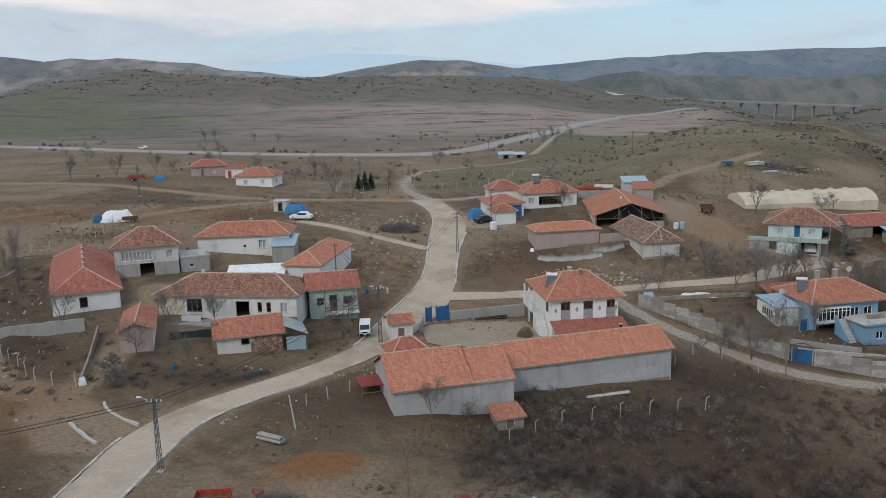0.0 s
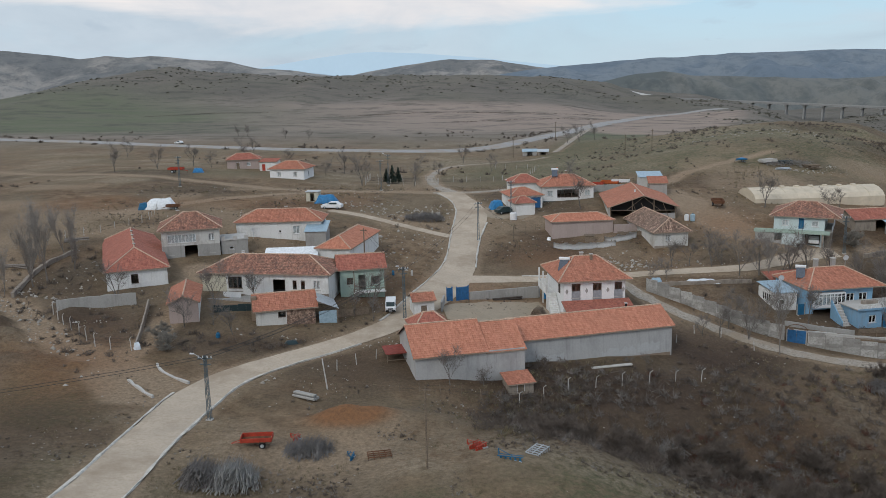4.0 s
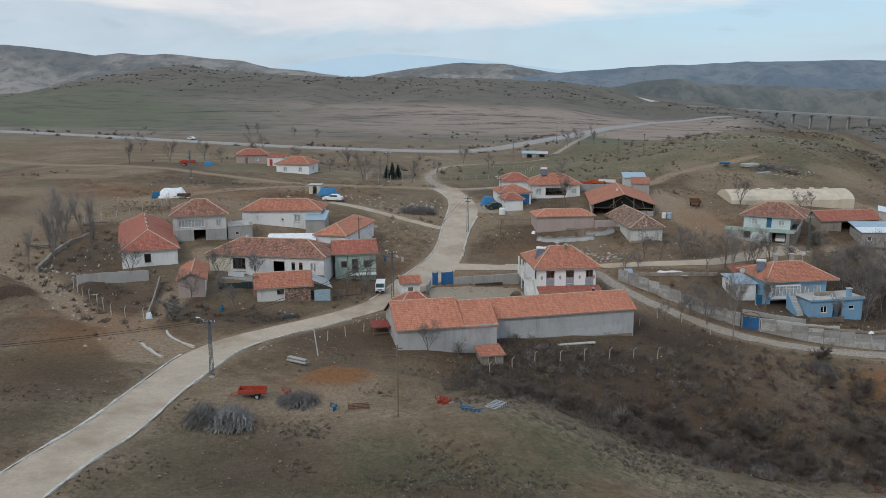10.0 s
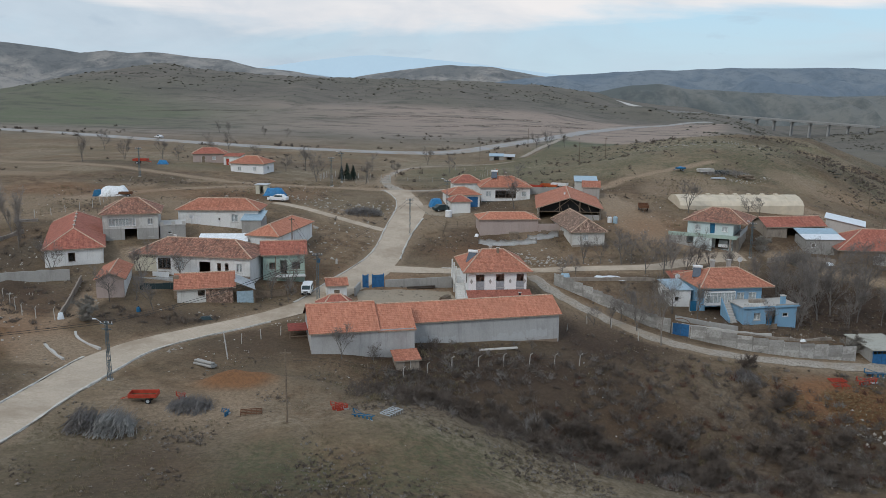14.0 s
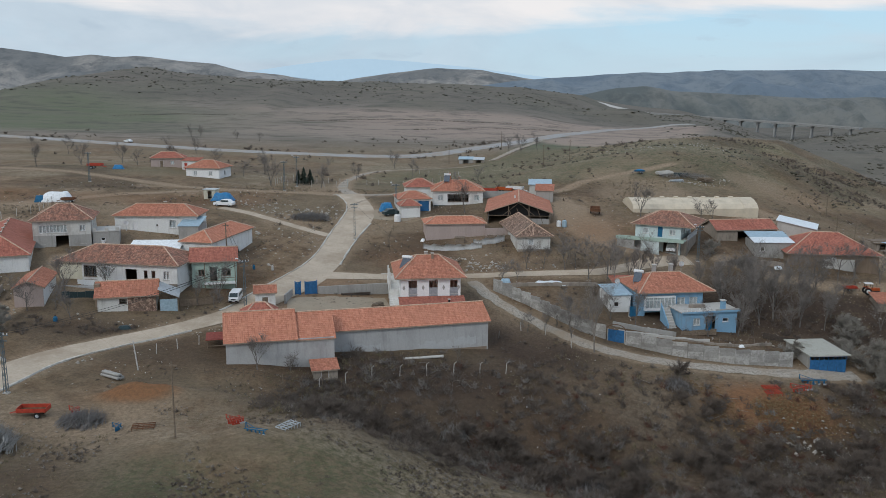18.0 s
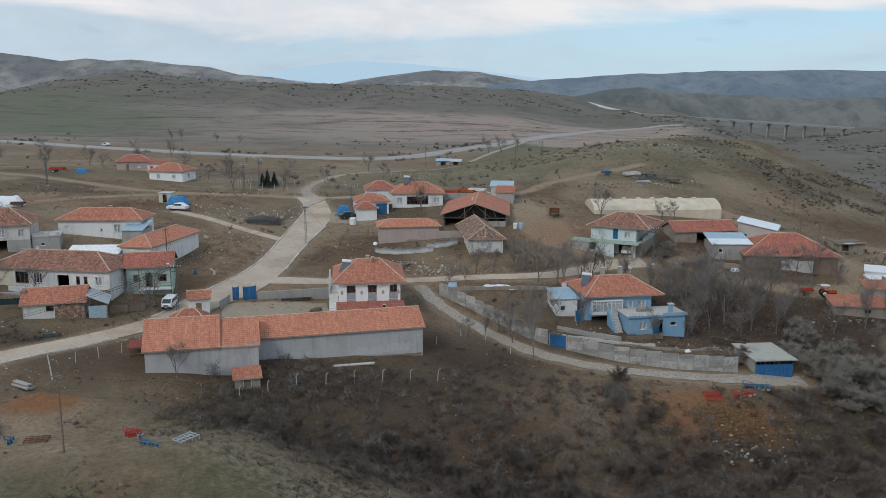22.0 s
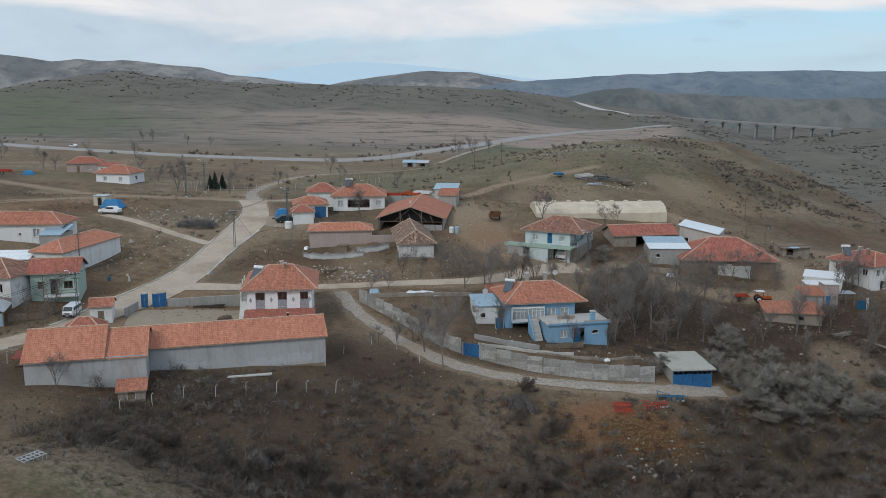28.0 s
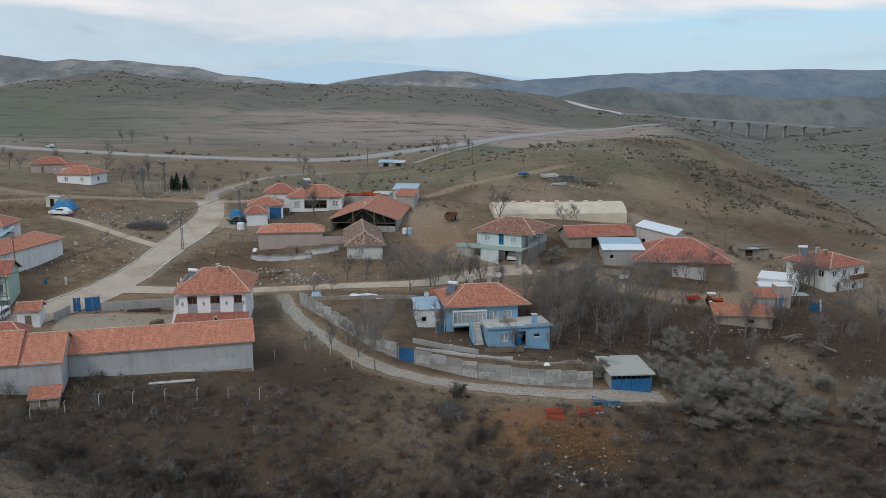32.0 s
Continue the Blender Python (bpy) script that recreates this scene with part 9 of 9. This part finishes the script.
pts, _ = scatter(90000, -72, 114, 55, 212, lambda x, y: 0.10 + 0.12 * smooth(0.1, 0.7, vnoise(x, y, 9, 140)), 21)
stones("field_stones", pts, 0.04, 0.20, M_STONES, "loose stones and clods on the earth", 22)
pts, _ = scatter(80000, -72, 114, 85, 212, lambda x, y: rubble_spots(x, y) * 0.9, 23)
stones("rubble", pts, 0.08, 0.42, M_STONES_PALE, "heaps of pale rubble and litter", 24, 0.8)
pts, _ = scatter(4500, -72, 114, 85, 205, lambda x, y: 0.30 + 0.5 * smooth(0.0, 0.6, vnoise(x, y, 14, 150)), 25)
stones("litter", pts, 0.04, 0.13, M_FRAME, "scattered white litter and plaster lumps", 26)
pts, _ = scatter(9000, 50, 70, 96, 105, lambda x, y: np.exp(-(((x - 59) / 8) ** 2) - ((y - 100.2) / 3.6) ** 2), 27)
M_CLAY_CLODS = stone_material("clay_clods", (0.12, 0.072, 0.036), (0.20, 0.125, 0.062), (0.30, 0.215, 0.13))
stones("clay_clods", pts, 0.06, 0.22, M_CLAY_CLODS, "ochre clods on the clay bank", 28)


def brush_pile(x, y, rx, ry, h, n, material, label, seed, aim=0.0):
    """A heap of cut branches, thrown one over another."""
    rng = np.random.default_rng(seed)
    a = rng.uniform(0, 2 * np.pi, n)
    rr = np.sqrt(rng.uniform(0, 1, n))
    bx, by = x + rr * np.cos(a) * rx, y + rr * np.sin(a) * ry
    top = h * (1 - rr**2) * rng.uniform(0.3, 1.0, n)
    d = np.stack([rng.normal(size=n) * 0.32 + aim, -np.abs(rng.normal(size=n)) * 0.3 - 0.8, rng.normal(size=n) * 0.22 - 0.4], 1)
    d *= (rng.uniform(1.2, 2.9, n) / np.linalg.norm(d, axis=1))[:, None]
    mid = np.stack([bx, by, gz(x, y) + top + 0.25], 1)
    co, fs = spikes(mid + d / 2, mid - d / 2, rng.uniform(0.025, 0.06, n), rng)
    co[:, 2] = np.maximum(co[:, 2], ground_z(co[:, 0], co[:, 1]) - 0.02)
    me_ob = mesh_from("brush_pile", co, fs, material, label, "wood pile")
    return me_ob


brush_pile(-24.9, 70.8, 1.5, 1.3, 1.5, 420, M_TWIG, "dark heap of cut branches", 31)
brush_pile(-22.2, 70.6, 2.1, 1.4, 1.6, 620, stone_material("grey_cut_branches", (0.20, 0.19, 0.175), (0.31, 0.295, 0.275), (0.42, 0.40, 0.37)), "grey heap of cut branches on bare earth", 32)
brush_pile(-16.9, 77.4, 2.2, 1.3, 0.5, 420, M_TWIG, "low dark heap of branches beside the trailer", 33)
brush_pile(19.0, 90.5, 1.6, 1.2, 1.2, 220, M_TWIG_PALE, "pale heap of dead branches", 34)
brush_pile(33.5, 84.5, 2.2, 1.4, 0.7, 160, M_TWIG, "pale heap of dead branches", 35)
brush_pile(48.0, 103.0, 1.6, 1.4, 1.0, 240, M_TWIG, "pale drooping heap of dry reeds", 36)
brush_pile(-7.5, 171.0, 4.0, 2.6, 1.0, 700, M_TWIG, "heap of brushwood beside the road", 37)
brush_pile(50.0, 86.5, 2.4, 1.4, 0.6, 160, M_TWIG, "pale heap of dead branches", 38)
brush_pile(80.0, 211.0, 6.0, 2.6, 0.9, 340, M_TWIG_PALE, "long messy heap of pale scrap wood", 39)


def hill_scrub(x, y):
    w = smooth(0.05, 0.55, vnoise(x, y, 16, 160) + 0.4 * vnoise(x, y, 5, 161))
    return 1.6 * w * (0.12 + 0.88 * smooth(110, 135, x) * smooth(170, 200, y)) * smooth(190, 215, y + 0.5 * (x - 60))


pts, rng_ = scatter(9000, 40, 230, 165, 340, hill_scrub, 41)
scrub("scrub", pts, rng_.uniform(0.35, 1.1, len(pts)), 8, M_TWIG_DARK, "low dark scrub on the hillside", 42, width=0.05)


def verge(x, y):
    d, w = near_line(x, y, HIGHWAY)
    return np.exp(-(((d - 9) / 6) ** 2)) * smooth(0.0, 0.5, vnoise(x, y, 14, 165)) + 0.05 * smooth(0.2, 0.6, vnoise(x, y, 40, 166))


pts, rng_ = scatter(9000, -330, 150, 225, 480, verge, 43)
d_, w_ = near_line(pts[:, 0], pts[:, 1], HIGHWAY)
pts = pts[d_ > 7]
scrub("scrub", pts, rng_.uniform(0.6, 2.2, len(pts)), 9, M_TWIG_DARK, "dark bushes along the highway", 44, width=0.09)
pts, rng_ = scatter(2600, -120, 130, 205, 330, lambda x, y: 0.35 * smooth(0.1, 0.7, vnoise(x, y, 18, 170)), 45)
scrub("scrub", pts, rng_.uniform(0.4, 1.2, len(pts)), 9, M_TWIG_DARK, "scattered low bushes on the pasture", 46, width=0.05)
pts, _ = scatter(500, 70, 108, 246, 276, lambda x, y: 0.25 + 0 * x, 47)
stones("field_stones", pts, 0.18, 0.5, M_STONES_PALE, "pale stones strewn on the hillside", 48)


def far_tussocks(x, y):
    face = 0.45 * smooth(760, 900, y) * smooth(1040, 1000, y) * smooth(240, 200, x) * smooth(-480, -380, x)
    east = smooth(100, 170, x - 0.22 * (y - 300)) * smooth(230, 280, y)
    near = np.exp(-(((x - 108) / 46) ** 2) - ((y - 268) / 55) ** 2)
    return np.clip(0.8 * face + 0.6 * east + 0.9 * near, 0, 1) * smooth(-0.45, 0.5, vnoise(x, y, 34, 175) + 0.5 * vnoise(x, y, 11, 176))


M_TUSSOCK = stone_material("dark_tussock", (0.066, 0.062, 0.048), (0.092, 0.086, 0.066), (0.13, 0.118, 0.092))
pts, _ = scatter(26000, -480, 700, 560, 1040, far_tussocks, 63)
stones("tussocks", pts, 0.9, 2.6, M_TUSSOCK, "dark tussocks and thorn on the far hillside", 64, 0.42)
pts, _ = scatter(16000, 90, 520, 230, 600, far_tussocks, 65)
stones("tussocks", pts, 0.35, 1.3, M_TUSSOCK, "dark tussocks on the valley side", 66, 0.55)
pts, _ = scatter(9000, 55, 190, 205, 340, far_tussocks, 67)
stones("tussocks", pts, 0.18, 0.55, M_TUSSOCK, "dark grass tussocks on the near hill", 68, 0.7)


def weeds(x, y):
    d, dep = near_line(x, y, GULLY)
    return smooth(-0.1, 0.5, vnoise(x, y, 5, 180) + 0.5 * vnoise(x, y, 14, 181)) * (0.35 + 0.65 * smooth(-30, -8, x)) * np.where(y > 86, 0.25, 1.0)


pts, rng_ = scatter(11000, -58, 34, 50, 96, weeds, 51)
scrub("weeds", pts, rng_.uniform(0.14, 0.42, len(pts)), 8, M_TWIG_DARK, "dry dark weeds on the slope", 52, width=0.016)
pts, rng_ = scatter(6000, -58, 34, 50, 96, weeds, 53)
scrub("weeds", pts, rng_.uniform(0.12, 0.34, len(pts)), 8, M_TWIG_PALE, "pale dead weeds on the slope", 54, width=0.014)
pts, rng_ = scatter(14000, -70, 116, 100, 205, lambda x, y: 0.6 * smooth(0.0, 0.5, vnoise(x, y, 6, 182)), 55)
scrub("weeds", pts, rng_.uniform(0.2, 0.55, len(pts)), 7, M_TWIG_DARK, "dry dark weeds between the houses", 56, width=0.02)


def field_lines(x, y):
    w = np.zeros(x.shape)
    for line in (((-205, 625, 1), (-195, 631, 1), (-168, 648, 1), (-120, 652, 0)), ((-68, 618, 1), (-2, 635, 1), (70, 640, 1), (120, 655, 0)), ((10, 560, 1), (60, 575, 1), (130, 610, 0))):
        d, v = near_line(x, y, line)
        w = np.maximum(w, np.exp(-((d / 2.2) ** 2)) * (0.4 + 0.6 * v))
    return w


pts, rng_ = scatter(60000, -335, 135, 555, 740, field_lines, 61)
scrub("scrub", pts, rng_.uniform(0.3, 0.7, len(pts)), 7, M_TWIG_DARK, "dark scrub along the field banks", 62, width=0.08)
for tk, (tx, ty, ts) in enumerate(((-97.0, 438.0, 0.9), (-101.0, 436.0, 0.8), (-75.4, 421.0, 0.8), (-64.5, 420.0, 0.8), (-118.0, 326.0, 1.2), (-75.0, 344.0, 1.0), (-60.0, 262.0, 1.1), (-78.0, 268.0, 1.0), (-50.0, 270.0, 1.0), (52.0, 372.0, 1.2), (58.0, 378.0, 1.2), (66.0, 384.0, 1.0), (5.0, 300.0, 1.0), (-34.0, 236.0, 0.8))):
    tree(tx, ty, (BROAD + WIDE)[tk % 5], ts, tk * 77.0, "bare grey-brown winter tree", M_BARK, M_TWIG)


# thickets and reeds in the gully
SHRUB = [tree_meshes(s_, 3.0, 1.1, 0.05, 2, 6, 22, 0.5, 0.0) for s_ in (41, 42, 43)]
rng_ = np.random.default_rng(71)
sx_, sy_ = rng_.uniform(4, 120, 600), rng_.uniform(74, 108, 600)
keep_ = (rng_.uniform(0, 1, 600) < 0.9 * in_gully(sx_, sy_)) & clear_of_roads(sx_, sy_, 1.6) & (np.hypot(sx_ - 61, sy_ - 101) > 7) & (sy_ < np.where(sx_ < 42, 93.5, 106))
for tk, (tx, ty) in enumerate(list(zip(sx_[keep_], sy_[keep_]))[:130]):
    tree(float(tx), float(ty), SHRUB[tk % 3], float(rng_.uniform(0.45, 1.05)), tk * 61.0, "bare grey-brown thicket in the gully", M_BARK, M_TWIG_DARK, 0.0, "shrub")
pts, _ = scatter(9000, 0, 122, 72, 110, lambda x, y: in_gully(x, y) * smooth(-0.2, 0.5, vnoise(x, y, 8, 190)), 72)
tufts("reeds", pts, 9, 0.62, 0.034, 73, "drooping clumps of dry reed grass")


def dead_wood(x, y):
    return in_gully(x, y) * smooth(0.1, 0.6, vnoise(x, y, 9, 195))


# bleached fallen branches across the gully
pts, rng_ = scatter(900, 4, 118, 74, 106, dead_wood, 81)
wood_a = rng_.uniform(0, 2 * np.pi, len(pts))
wood_l = rng_.uniform(0.7, 2.6, len(pts))
wood_d = np.stack([np.cos(wood_a), np.sin(wood_a), rng_.normal(size=len(pts)) * 0.12], 1) * wood_l[:, None]
wood_p = pts + np.array([0, 0, 0.25])
co_, fs_ = spikes(wood_p - wood_d / 2, wood_p + wood_d / 2, rng_.uniform(0.03, 0.07, len(pts)), rng_)
co_[:, 2] = np.maximum(co_[:, 2], ground_z(co_[:, 0], co_[:, 1]) + 0.05)
mesh_from("fallen_branches", co_, fs_, stone_material("bleached_wood", (0.20, 0.175, 0.15), (0.30, 0.27, 0.235), (0.42, 0.385, 0.34)), "bleached fallen branches in the gully", "branches")
